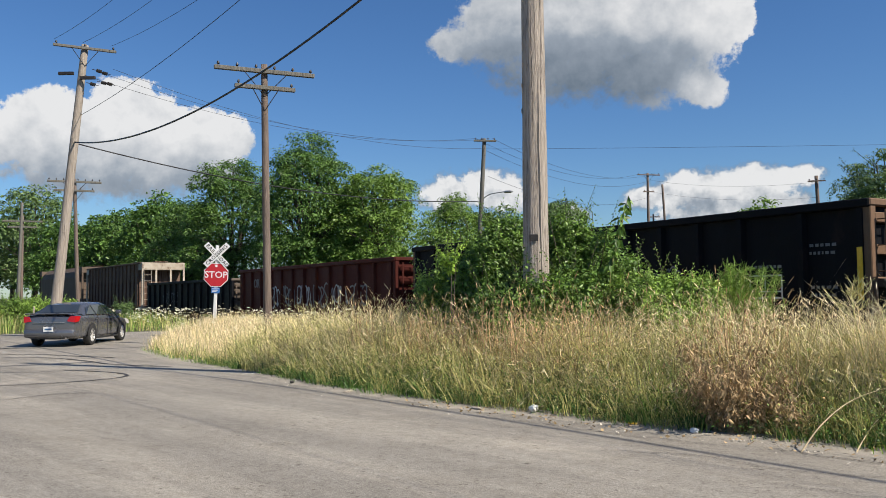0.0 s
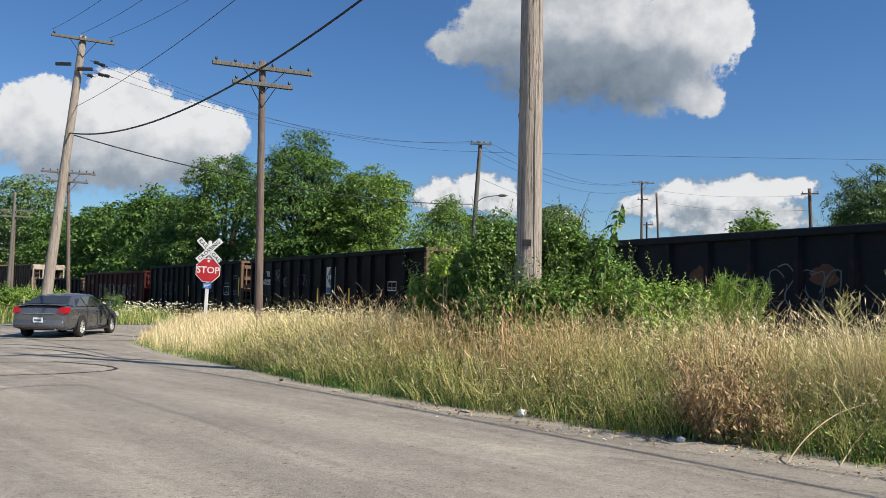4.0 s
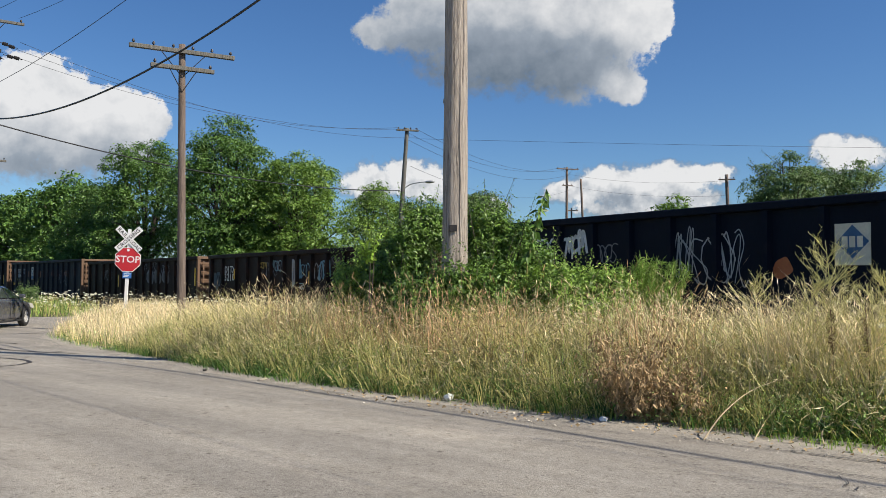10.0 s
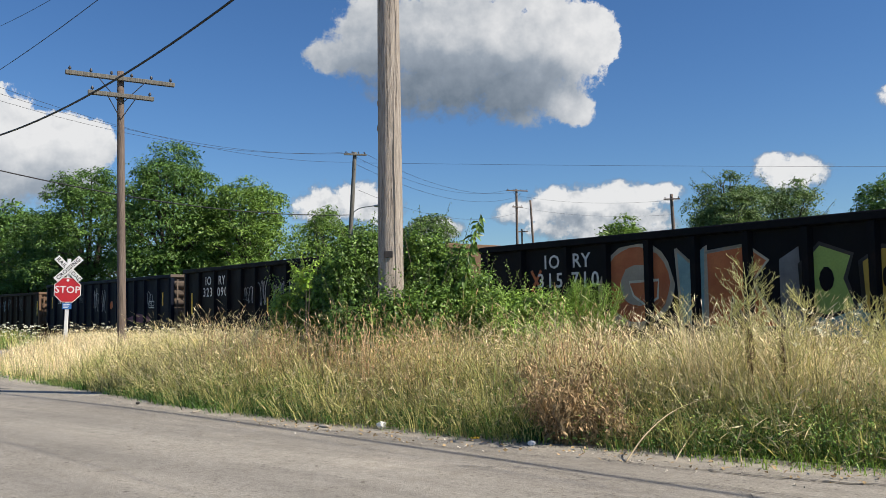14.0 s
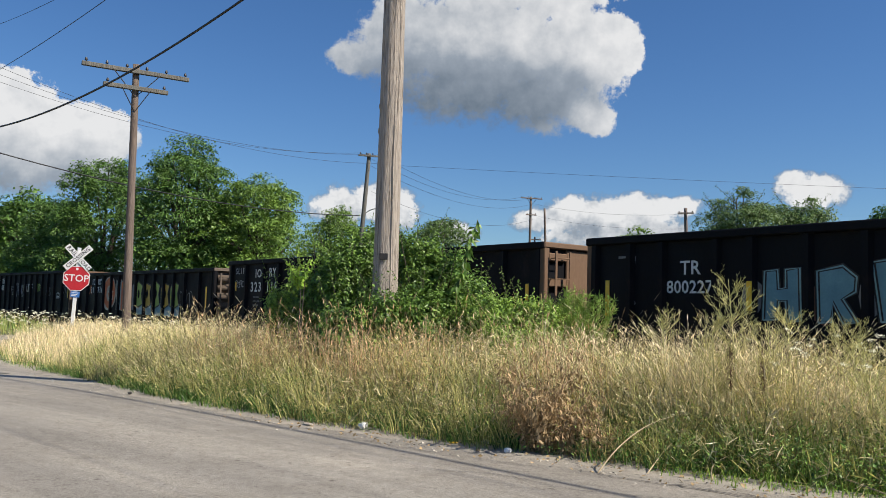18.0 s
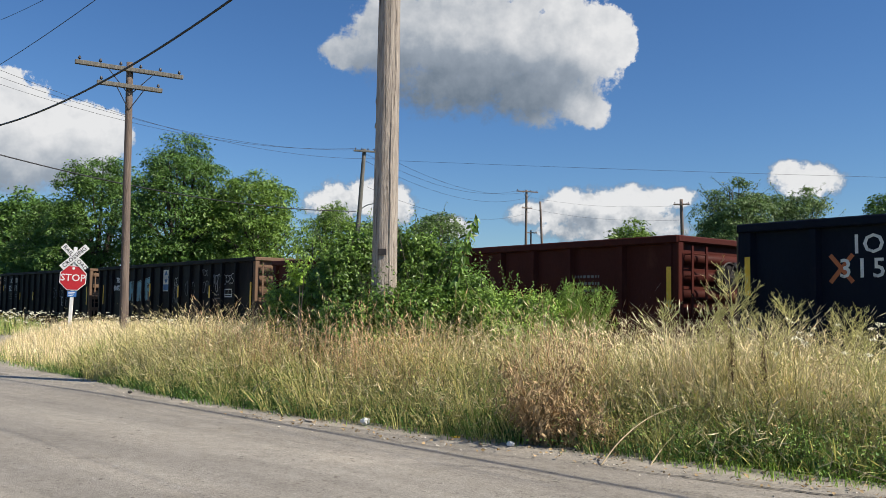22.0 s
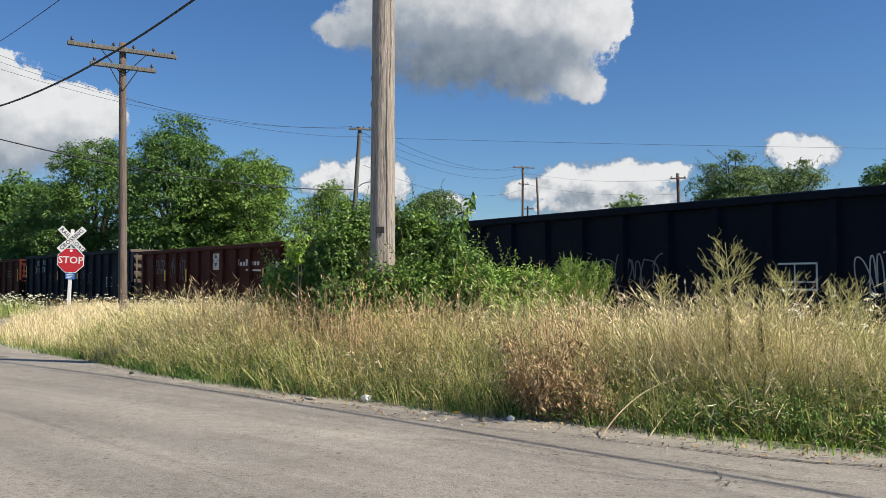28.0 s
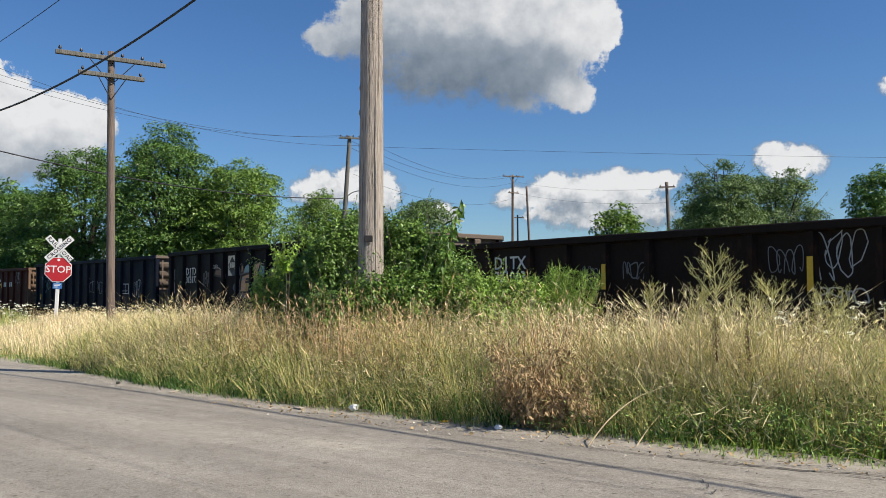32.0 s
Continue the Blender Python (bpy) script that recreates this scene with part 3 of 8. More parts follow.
M_YELLOW = mat("yellow_reflector", (0.92, 0.56, 0.03), (0.80, 0.47, 0.03), 6, 0.45, 0, 0.05, 30)
M_SPRAY = mat("white_spray_paint", (0.44, 0.45, 0.47), (0.24, 0.25, 0.27), 2.0, 0.7, 0, 0.0, 30)
M_SPRAY_DIM = mat("dim_spray_paint", (0.19, 0.195, 0.21), (0.10, 0.10, 0.115), 2.0, 0.7, 0, 0.0, 30)
M_TEAL = mat("pale_blue_spray_paint", (0.16, 0.33, 0.40), (0.10, 0.22, 0.29), 2.0, 0.7, 0, 0.0, 30)
M_ORANGE = mat("orange_spray_paint", (0.55, 0.16, 0.05), (0.40, 0.10, 0.04), 2.0, 0.7, 0, 0.0, 30)
M_PINK = mat("pinkish_tan_spray_paint", (0.66, 0.42, 0.27), (0.43, 0.26, 0.165), 2.5, 0.7, 0, 0.0, 30, c3=(0.10, 0.06, 0.04), spot=0.62)
M_CREAM = mat("cream_spray_paint", (0.46, 0.40, 0.32), (0.36, 0.31, 0.25), 1.5, 0.7, 0, 0.0, 30)
M_GREEN = mat("yellow_green_spray_paint", (0.30, 0.42, 0.10), (0.22, 0.32, 0.08), 1.5, 0.7, 0, 0.0, 30)
M_HAZE = mat("blue_haze_spray", (0.08, 0.125, 0.15), (0.045, 0.075, 0.095), 1.5, 0.7, 0, 0.0, 30)
M_PINK_DARK = mat("dull_brown_spray", (0.24, 0.16, 0.12), (0.14, 0.095, 0.075), 2.5, 0.7, 0, 0.0, 30)
M_CREAM_DARK = mat("dull_cream_spray", (0.48, 0.42, 0.34), (0.33, 0.28, 0.22), 2.5, 0.7, 0, 0.0, 30)
M_SMOKE = mat("smoky_grey_spray", (0.11, 0.10, 0.095), (0.06, 0.055, 0.055), 1.5, 0.7, 0, 0.0, 30)
M_YELLOW_DULL = mat("dull_yellow_spray", (0.50, 0.34, 0.05), (0.38, 0.25, 0.04), 2.5, 0.7, 0, 0.0, 30)
M_RUST_DULL = mat("rust_brown_spray", (0.16, 0.06, 0.035), (0.10, 0.04, 0.025), 2.5, 0.7, 0, 0.0, 30)
M_TEAL_DARK = mat("dull_teal_spray", (0.26, 0.42, 0.45), (0.16, 0.29, 0.32), 2.5, 0.7, 0, 0.0, 30)
M_BLUE = mat("logo_blue", (0.045, 0.13, 0.28), (0.035, 0.10, 0.22), 4, 0.6, 0, 0.0, 30)
M_PLATE = mat("logo_cream", (0.74, 0.70, 0.58), (0.62, 0.59, 0.50), 4, 0.7, 0, 0.0, 30, c3=(0.22, 0.17, 0.12), spot=0.66)
HALF, WIDE = 8.0, 1.5


def flat(bm, outline, y):
    """A flat patch in x and z at a given y, facing +y."""
    vs = [bm.verts.new((x, y, z)) for x, z in outline]
    f = bm.faces.new(vs)
    f.normal_update()
    if f.normal.y < 0:
        f.normal_flip()
    return bm


def stroke(bm, pts, w, y):
    """A sprayed line on the car's side."""
    last = None
    for i, p in enumerate(pts):
        a, b = pts[max(i - 1, 0)], pts[min(i + 1, len(pts) - 1)]
        dx, dz = b[0] - a[0], b[1] - a[1]
        n = math.hypot(dx, dz) or 1
        pair = [bm.verts.new((p[0] - s * w / 2 * dz / n, y, p[1] + s * w / 2 * dx / n)) for s in (1, -1)]
        if last:
            f = bm.faces.new((last[0], pair[0], pair[1], last[1]))
            f.normal_update()
            if f.normal.y < 0:
                f.normal_flip()
        last = pair


def scrawl(seed, x, z, w, h, width, y, n=3):
    """A graffiti tag: overlapping sprayed loops, arches, spikes and waves that fill w by h round x, z."""
    rng = random.Random(seed)
    out = []
    for k in range(n + 1):
        bm = bmesh.new()
        cx = x + w / 2 - w * (k + 0.5) / (n + 1)
        kind = rng.choice(("loop", "arch", "wave", "spike", "loop"))
        if kind == "loop":
            pts = [(0.5 * math.cos(a) + 0.12 * math.cos(2 * a), 0.5 * math.sin(a)) for a in [rng.uniform(0, 1) + 0.45 * i for i in range(15)]]
        elif kind == "arch":
            pts = [(-0.5, -0.5), (-0.45, 0.1), (-0.2, 0.5), (0.15, 0.48), (0.35, 0.1), (0.4, -0.5), (0.15, -0.35)]
        elif kind == "wave":
            pts = [(0.45, 0.45), (-0.1, 0.5), (-0.4, 0.25), (0.0, 0.02), (0.35, -0.2), (0.0, -0.5), (-0.5, -0.38)]
        else:
            pts = [(-0.45, -0.5), (-0.3, 0.4), (-0.05, 0.5), (0.0, -0.2), (0.15, 0.45), (0.35, 0.4), (0.42, -0.45)]
        sx, sz, lean_ = 1.35 * w / (n + 1) * rng.choice((-1, 1)), h * rng.uniform(0.7, 1.05), rng.uniform(-0.2, 0.2) * h
        off = rng.uniform(-0.1, 0.1) * h
        line = smooth_line([(cx + p * sx + lean_ * q, z + off + q * sz) for p, q in pts], 5)
        stroke(bm, line, max(width * 0.48, 0.018) * rng.uniform(0.8, 1.2), y + 0.0006 * k)
        out.append(bm)
    return out


def tag_on(near, m, label, *args):
    for bm in scrawl(*args):
        part("graffiti", bm, m, near, label)


_end_cache = {}


def car_end(parent, top, paint, style, sign, post):
    """The pressed-steel end of an open car at its back (sign -1) or front (+1)."""
    x = sign * (HALF - 0.12)
    low = 0.95
    bm = bmesh.new()
    box(bm, min(x, x - sign * 0.05), max(x, x - sign * 0.05), -1.36, 1.36, low, top - 0.12)
    wall = part("end_wall", bm, PAINT["black"] if style == "plate" else paint, parent)
    if style == "plate":
        bm = bmesh.new()
        box(bm, min(x, x + sign * 0.06), max(x, x + sign * 0.06), -1.30, 0.72, low + 0.1, top - 0.14, 0.02)
        part("end_plate", bm, paint, wall, "flat brown steel plate")
        bm = bmesh.new()
        c = Vector((x + sign * 0.18, -0.55, top - 1.25))
        for k in range(20):
            a, b = 2 * math.pi * k / 20, 2 * math.pi * (k + 1) / 20
            rod(bm, c + Vector((0, 0.26 * math.cos(a), 0.26 * math.sin(a))), c + Vector((0, 0.26 * math.cos(b), 0.26 * math.sin(b))), 0.018, n=6, caps=False)
        for k in range(5):
            a = 2 * math.pi * k / 5
            rod(bm, c, c + Vector((0, 0.26 * math.cos(a), 0.26 * math.sin(a))), 0.012, n=5)
        rod(bm, c, c - Vector((sign * 0.14, 0, 0)), 0.03, n=8)
        part("brake_wheel", bm, M_IRON, wall, "dark iron hand brake wheel")
    n = 5 if top > 3.0 else 4
    for k in range(4 if style == "plate" else 0):      # boxed bars over the dark recess beside the plate
        zc = low + 0.30 + (top - low - 0.62) * k / 3
        bm = bmesh.new()
        box(bm, *sorted((x + sign * 0.002, x + sign * 0.10)), 0.74, 1.31, zc - 0.09, zc + 0.09, 0.02)
        part("end_bar", bm, paint, wall)
    for k in range(0 if style == "plate" else n):
        zc = low + 0.16 + (top - low - 0.42) * (k + 0.5) / n
        r = (top - low - 0.5) / n * 0.37
        bm = bmesh.new()
        rod(bm, (x, -1.30, zc), (x, 1.30, zc), r, r, 12)
        bmesh.ops.scale(bm, vec=(0.95, 1, 1), space=Matrix.Translation((-x, 0, 0)), verts=bm.verts[:])
        part("end_rib", bm, paint, wall, smooth=True)
    for y in (-1.40, 1.40):
        bm = bmesh.new()
        box(bm, min(x - sign * 0.06, x + sign * 0.12), max(x - sign * 0.06, x + sign * 0.12), y - 0.08, y + 0.08, low - 0.1, top - 0.12, 0.015)
        part("corner_post", bm, post, wall)
    bm = bmesh.new()
    box(bm, min(x - sign * 0.05, x + sign * 0.14), max(x - sign * 0.05, x + sign * 0.14), -1.5, 1.5, top - 0.13, top - 0.002, 0.02)
    part("end_chord", bm, paint, wall)
    if style == "rib" and post is not paint:      # bent strap over the pressed ribs
        bm = bmesh.new()
        box(bm, *sorted((x + sign * 0.12, x + sign * 0.17)), -0.62, -0.40, low + 0.02, top - 0.14, 0.015)
        for k in range(6):
            disc(bm, (x + sign * 0.175, -0.51, low + 0.2 + (top - low - 0.5) * k / 5), (1, 0, 0), 0.03, 0.02, 8)
        part("end_strap", bm, paint, wall)
    # ladder at the near corner
    bm = bmesh.new()
    xl = x + sign * 0.26
    for y in (0.82, 1.26):
        box(bm, xl - 0.012, xl + 0.012, y - 0.03, y + 0.03, low + 0.05, top - 0.2)
    for k in range(5):
        z = low + 0.15 + (top - low - 0.5) * k / 4
        rod(bm, (xl, 0.82, z), (xl, 1.26, z), 0.014, n=6)
        rod(bm, (xl, 1.26, z), (x + sign * 0.1, 1.26, z), 0.012, n=5)
    part("end_ladder", bm, paint, wall)
    if style == "brake":
        bm = bmesh.new()
        c = Vector((x + sign * 0.28, 0.10, top - 0.75))
        for k in range(24):
            a, b = 2 * math.pi * k / 24, 2 * math.pi * (k + 1) / 24
            rod(bm, c + Vector((0, 0.28 * math.cos(a), 0.28 * math.sin(a))), c + Vector((0, 0.28 * math.cos(b), 0.28 * math.sin(b))), 0.018, n=6, caps=False)
        for k in range(6):
            a = math.pi * k / 3
            rod(bm, c, c + Vector((0, 0.28 * math.cos(a), 0.28 * math.sin(a))), 0.012, n=5)
        part("brake_wheel", bm, M_IRON, wall, "dark iron hand brake wheel")
        bm = bmesh.new()
        disc(bm, c - Vector((sign * 0.1, 0.06, -0.02)), (1, 0, 0), 0.22, 0.16, 14)
        box(bm, min(c.x - sign * 0.2, c.x - sign * 0.02), max(c.x - sign * 0.2, c.x - sign * 0.02), c.y - 0.55, c.y - 0.2, c.z - 0.05, c.z + 0.3)
        rod(bm, (c.x - sign * 0.05, c.y - 0.1, c.z), (c.x - sign * 0.05, c.y - 0.1, low - 0.3), 0.02, n=6)
        part("brake_gear", bm, M_IRON, wall)
    else:
        bm = bmesh.new()
        rod(bm, (x + sign * 0.16, -1.1, low + 0.35), (x + sign * 0.16, -0.6, low + 0.35), 0.014, n=6)
        part("grab_iron", bm, paint, wall)
        bm = bmesh.new()
        rod(bm, (x + sign * 0.16, -0.2, low + 0.1), (x + sign * 0.16, 0.3, low + 0.1), 0.014, n=6)
        part("grab_iron", bm, paint, wall)


def underframe(parent, paint):
    bm = bmesh.new()
    box(bm, -HALF + 0.1, HALF - 0.1, -0.3, 0.3, 0.62, 1.0)
    box(bm, -HALF + 0.1, HALF - 0.1, -1.35, 1.35, 0.98, 1.03)
    part("floor", bm, paint, parent)
    for x in (-5.7, 5.7):
        bm = bmesh.new()
        for y in (-1.0, 1.0):
            prism(bm, [(x - 1.1, 0.42), (x - 1.1, 0.56), (x - 0.55, 0.72), (x + 0.55, 0.72), (x + 1.1, 0.56), (x + 1.1, 0.42), (x + 0.5, 0.28), (x - 0.5, 0.28)], y - 0.07, y + 0.07)
        box(bm, x - 0.2, x + 0.2, -0.95, 0.95, 0.45, 0.70)
        truck = part("truck", bm, M_IRON, parent, "dark cast-steel bogie")
        for dx in (-0.85, 0.85):
            bm = bmesh.new()
            for y in (-0.76, 0.76):
                disc(bm, (x + dx, y, 0.42), (0, 1, 0), 0.42, 0.12, 20)
            rod(bm, (x + dx, -0.76, 0.42), (x + dx, 0.76, 0.42), 0.08, n=8)
            part("wheelset", bm, M_RAIL, truck)
    for sgn in (-1, 1):
        bm = bmesh.new()
        xa, xb = sorted((sgn * (HALF - 0.3), sgn * (HALF + 0.57)))
        box(bm, xa, xb, -0.09, 0.09, 0.72, 0.92, 0.02)
        box(bm, *sorted((sgn * (HALF + 0.35), sgn * (HALF + 0.575))), -0.16, 0.16, 0.68, 0.98, 0.04)
        part("coupler", bm, M_IRON, parent)


STAKES = [0.2, 1.36, 2.72, 3.80, 4.84, 5.88, 6.94, 8.0, 9.06, 10.12, 11.16, 12.2, 13.28, 14.64, 15.8]


def gondola(name, label, top, colour, end, stakes=12, marks=(), tags=(), yellows=(), extra=None, shift=0.0, posts=None):
    """An open freight car: x runs ahead along the track, +y is the side towards the road, z over the rail."""
    paint = PAINT[colour]
    end_paint = PAINT["rust" if end.endswith("rust") else "greyend" if end.endswith("grey") else colour]
    car = thing(name, label, "freight car", group="cars of the freight train")
    low = 0.86
    for y, outer in ((1.40, 1), (-1.40, -1)):
        bm = bmesh.new()
        box(bm, -HALF + 0.06, HALF - 0.06, *sorted((y - outer * 0.03, y)), low, top - 0.12)
        side = part("side_wall", bm, paint, car)
        bm = bmesh.new()
        box(bm, -HALF, HALF, *sorted((y - outer * 0.06, outer * 1.53)), top - 0.15, top, 0.02)
        part("top_chord", bm, paint, side)
        bm = bmesh.new()
        box(bm, -HALF + 0.05, HALF - 0.05, *sorted((y + outer * 0.002, outer * 1.47)), low - 0.05, low + 0.13, 0.015)
        part("side_sill", bm, paint, side)
        bm = bmesh.new()
        prism(bm, [(-0.10, 1.402), (0.10, 1.402), (0.055, 1.502), (-0.055, 1.502)], low + 0.132, top - 0.153)
        bmesh.ops.transform(bm, matrix=Matrix(((1, 0, 0, 0), (0, 0, outer, 0), (0, 1, 0, 0), (0, 0, 0, 1))), verts=bm.verts[:])
        bmesh.ops.recalc_face_normals(bm, faces=bm.faces[:])
        stake = to_mesh("stake", bm, paint)
        places = STAKES if stakes <= 12 else [0.35 + (2 * HALF - 0.7) * k / (stakes - 1) for k in range(stakes)]
        places = list(posts) if posts else [u + (shift if 1 < u < 15 else 0) for u in places]
        for u in places:
            part("stake", stake, paint, side, at=Matrix.Translation((HALF - u, 0, 0)))
        if outer > 0:
            near = side
    post = paint if end.endswith("grey") else end_paint
    car_end(car, top, end_paint, end.split("_")[0], -1, post)
    car_end(car, top, end_paint, "rib", 1, post)
    underframe(car, PAINT["black"])
    for u, z, text, h, m in marks:
        spell(near, text, h, m, u, z)
    for u, z, h in yellows:
        bm = bmesh.new()
        on_stake = [p for p in places if abs(p - u) < 0.2]
        u, face = (on_stake[0], 1.504) if on_stake else (u, 1.402)
        box(bm, HALF - u - 0.05, HALF - u + 0.05, face, face + 0.008, z - h / 2, z + h / 2)
        part("reflector", bm, M_YELLOW, near, "yellow reflective strip")
    for seed, u, z, w, h, width, m in tags:
        tag_on(near, m, "sprayed graffiti tag", seed, HALF - u, z, w, h, width, 1.405, max(3, int(w / 0.32)))
    if extra:
        extra(near)
    return car


def spell(near, text, h, m, u, z, label="white stencilled letter"):
    """Stencilled characters, each a part of its own, evenly spaced about u."""
    step_ = min(0.86 * h, 1.02 / len(text)) if len(text) > 4 else 0.86 * h
    for k, ch in enumerate(text):
        x = HALF - u - (k - (len(text) - 1) / 2) * step_
        part("letter", letters(ch, h, m), None, near, label, at=Matrix.Translation((x, 1.406, z)) @ back_turn())


def back_turn():
    return Matrix.Rotation(math.pi, 4, "Z")


def stencil_box(near, u, z, w=0.75, h=0.45):
    """The framed maintenance stencil that is painted on a car's side."""
    bm = bmesh.new()
    x0, x1 = HALF - u - w / 2, HALF - u + w / 2
    for a in ((x0, x1, z + h / 2 - 0.03, z + h / 2), (x0, x1, z - h / 2, z - h / 2 + 0.03), (x0, x0 + 0.03, z - h / 2, z + h / 2), (x1 - 0.03, x1, z - h / 2, z + h / 2),
              (HALF - u, HALF - u + 0.02, z - h / 2, z + h / 2), (x0, x1, z - h * 0.22, z - h * 0.22 + 0.02)):
        flat(bm, [(a[0], a[2]), (a[1], a[2]), (a[1], a[3]), (a[0], a[3])], 1.406)
    part("stencil", bm, M_WHITE, near, "white framed maintenance stencil")


def small_print(near, u, z, lines=2, w=0.7):
    """Stencilled small print, too small to read."""
    bm = bmesh.new()
    rng = random.Random(int(u * 100))
    for k in range(lines):
        x = HALF - u + w / 2
        while x > HALF - u - w / 2:
            n = rng.uniform(0.03, 0.09)
            flat(bm, [(x, z - k * 0.14), (x - n, z - k * 0.14), (x - n, z - k * 0.14 + 0.055), (x, z - k * 0.14 + 0.055)], 1.406)
            x -= n + 0.035
    tagged(part("small_print", bm, M_WHITE_DULL, near, "rows of small white stencilled print"), kind="stuff")


def emblem(near, u, z, w, h, field, diamond):
    """A sign with a diamond, the owner's emblem."""
    bm = bmesh.new()
    x = HALF - u
    box(bm, x - w / 2, x + w / 2, 1.402, 1.408, z - h / 2, z + h / 2)
    sign_plate = part("emblem", bm, field, near, "pale square sign with a diamond emblem")
    bm = bmesh.new()
    s = w * 0.46
    zz = z + (h - w) / 2
    flat(bm, [(x - s, zz), (x, zz + s), (x + s, zz), (x, zz - s)], 1.4125)
    part("diamond", bm, diamond, sign_plate)
    bm = bmesh.new()
    for k in (-1, 0, 1):
        flat(bm, [(x + k * 0.17 * w / 0.8 - 0.05, zz - 0.09), (x + k * 0.17 * w / 0.8 + 0.05, zz - 0.09), (x + k * 0.17 * w / 0.8 + 0.05, zz + 0.09), (x + k * 0.17 * w / 0.8 - 0.05, zz + 0.09)], 1.4165)
    part("emblem_mark", bm, field, sign_plate)
    if h > w * 1.2:
        bm = bmesh.new()
        flat(bm, [(x - w / 2 + 0.03, z - h / 2 + 0.03), (x + w / 2 - 0.03, z - h / 2 + 0.03), (x + w / 2 - 0.03, z + h / 2 - w), (x - w / 2 + 0.03, z + h / 2 - w)], 1.4125)
        part("emblem_base", bm, diamond, sign_plate)


def blob(near, seed, u, z, w, h, m, name="graffiti", label="sprayed graffiti letter form", y=1.405, n=9):
    """A filled graffiti shape with an uneven outline."""
    rng = random.Random(seed)
    pts = [((HALF - u) + w / 2 * math.cos(a) * rng.uniform(0.7, 1.15), z + h / 2 * math.sin(a) * rng.uniform(0.7, 1.15)) for a in [2 * math.pi * k / n for k in range(n)]]
    bm = bmesh.new()
    flat(bm, smooth_line(pts + [pts[0]], 4)[:-1], y)
    part(name, bm, m, near, label)


def hopper(name, label, top, colour, curved):
    """A covered or open hopper car with outside ribs and a stepped end."""
    paint = PAINT[colour]
    car = thing(name, label, "freight car", group="cars of the freight train")
    bm = bmesh.new()
    if curved:
        prof = [(-1.5, 1.0), (-1.5, top - 0.9), (-1.3, top - 0.4), (-0.8, top), (0.8, top), (1.3, top - 0.4), (1.5, top - 0.9), (1.5, 1.0), (0.8, 0.6), (-0.8, 0.6)]
    else:
        prof = [(-1.42, 1.0), (-1.42, top - 0.12), (-0.9, top), (0.9, top), (1.42, top - 0.12), (1.42, 1.0), (0.8, 0.55), (-0.8, 0.55)]
    a = [bm.verts.new((-HALF + 0.9, y, z)) for y, z in prof]
    b = [bm.verts.new((HALF - 0.9, y, z)) for y, z in prof]
    n = len(prof)
    for i in range(n):
        bm.faces.new((a[i], b[i], b[(i + 1) % n], a[(i + 1) % n]))
    # sloping end sheets
    bm.faces.new(a)
    bm.faces.new(b[::-1])
    bmesh.ops.recalc_face_normals(bm, faces=bm.faces[:])
    body = part("body", bm, paint, car)
    if not curved:
        bm = bmesh.new()
        box(bm, -0.05, 0.05, 1.422, 1.51, 1.0, top - 0.14)
        rib = to_mesh("rib", bm, paint)
        for k in range(15):
            part("rib", rib, paint, body, at=Matrix.Translation((-6.9 + 13.8 * k / 14, 0, 0)))
        bm = bmesh.new()
        box(bm, -HALF + 0.3, HALF - 0.3, 1.1, 1.53, top - 0.14, top - 0.02, 0.02)
        box(bm, -HALF + 0.3, HALF - 0.3, -1.53, -1.1, top - 0.14, top - 0.02, 0.02)
        part("roof_rail", bm, paint, body)
    for sgn in (-1, 1):
        xe = sgn * (HALF - 0.1)
        bm = bmesh.new()
        for y in (-1.42, -0.5, 0.5, 1.42):
            box(bm, *sorted((xe, xe - sgn * 0.1)), y - 0.06, y + 0.06, 0.9, top - 0.55)
        box(bm, *sorted((xe, xe - sgn * 0.85)), -1.48, 1.48, top - 0.56, top - 0.05, 0.02)
        box(bm, *sorted((xe, xe - sgn * 0.85)), -1.48, 1.48, 0.8, 1.0)
        part("end_frame", bm, PAINT["tan" if curved else "hopper_end"], body, "chalky pale end frame")
        bm = bmesh.new()
        for k in range(6):
            z = 1.1 + k * 0.42
            rod(bm, (xe + sgn * 0.06, 0.85, z), (xe + sgn * 0.06, 1.35, z), 0.016, n=6)
        for y in (0.85, 1.35):
            rod(bm, (xe + sgn * 0.06, y, 1.0), (xe + sgn * 0.06, y, top - 0.6), 0.018, n=6)
        part("end_ladder", bm, PAINT["tan" if curved else "hopper_end"], body)
    bm = bmesh.new()
    box(bm, -HALF + 0.6, HALF - 0.6, -0.45, 0.45, top + 0.03, top + 0.07)
    for k in range(6):
        box(bm, -6.6 + k * 2.5, -6.2 + k * 2.5, -0.35, 0.35, top - 0.005, top + 0.03)
    part("running_board", bm, paint, body)
    underframe(car, PAINT["black"])
    return car


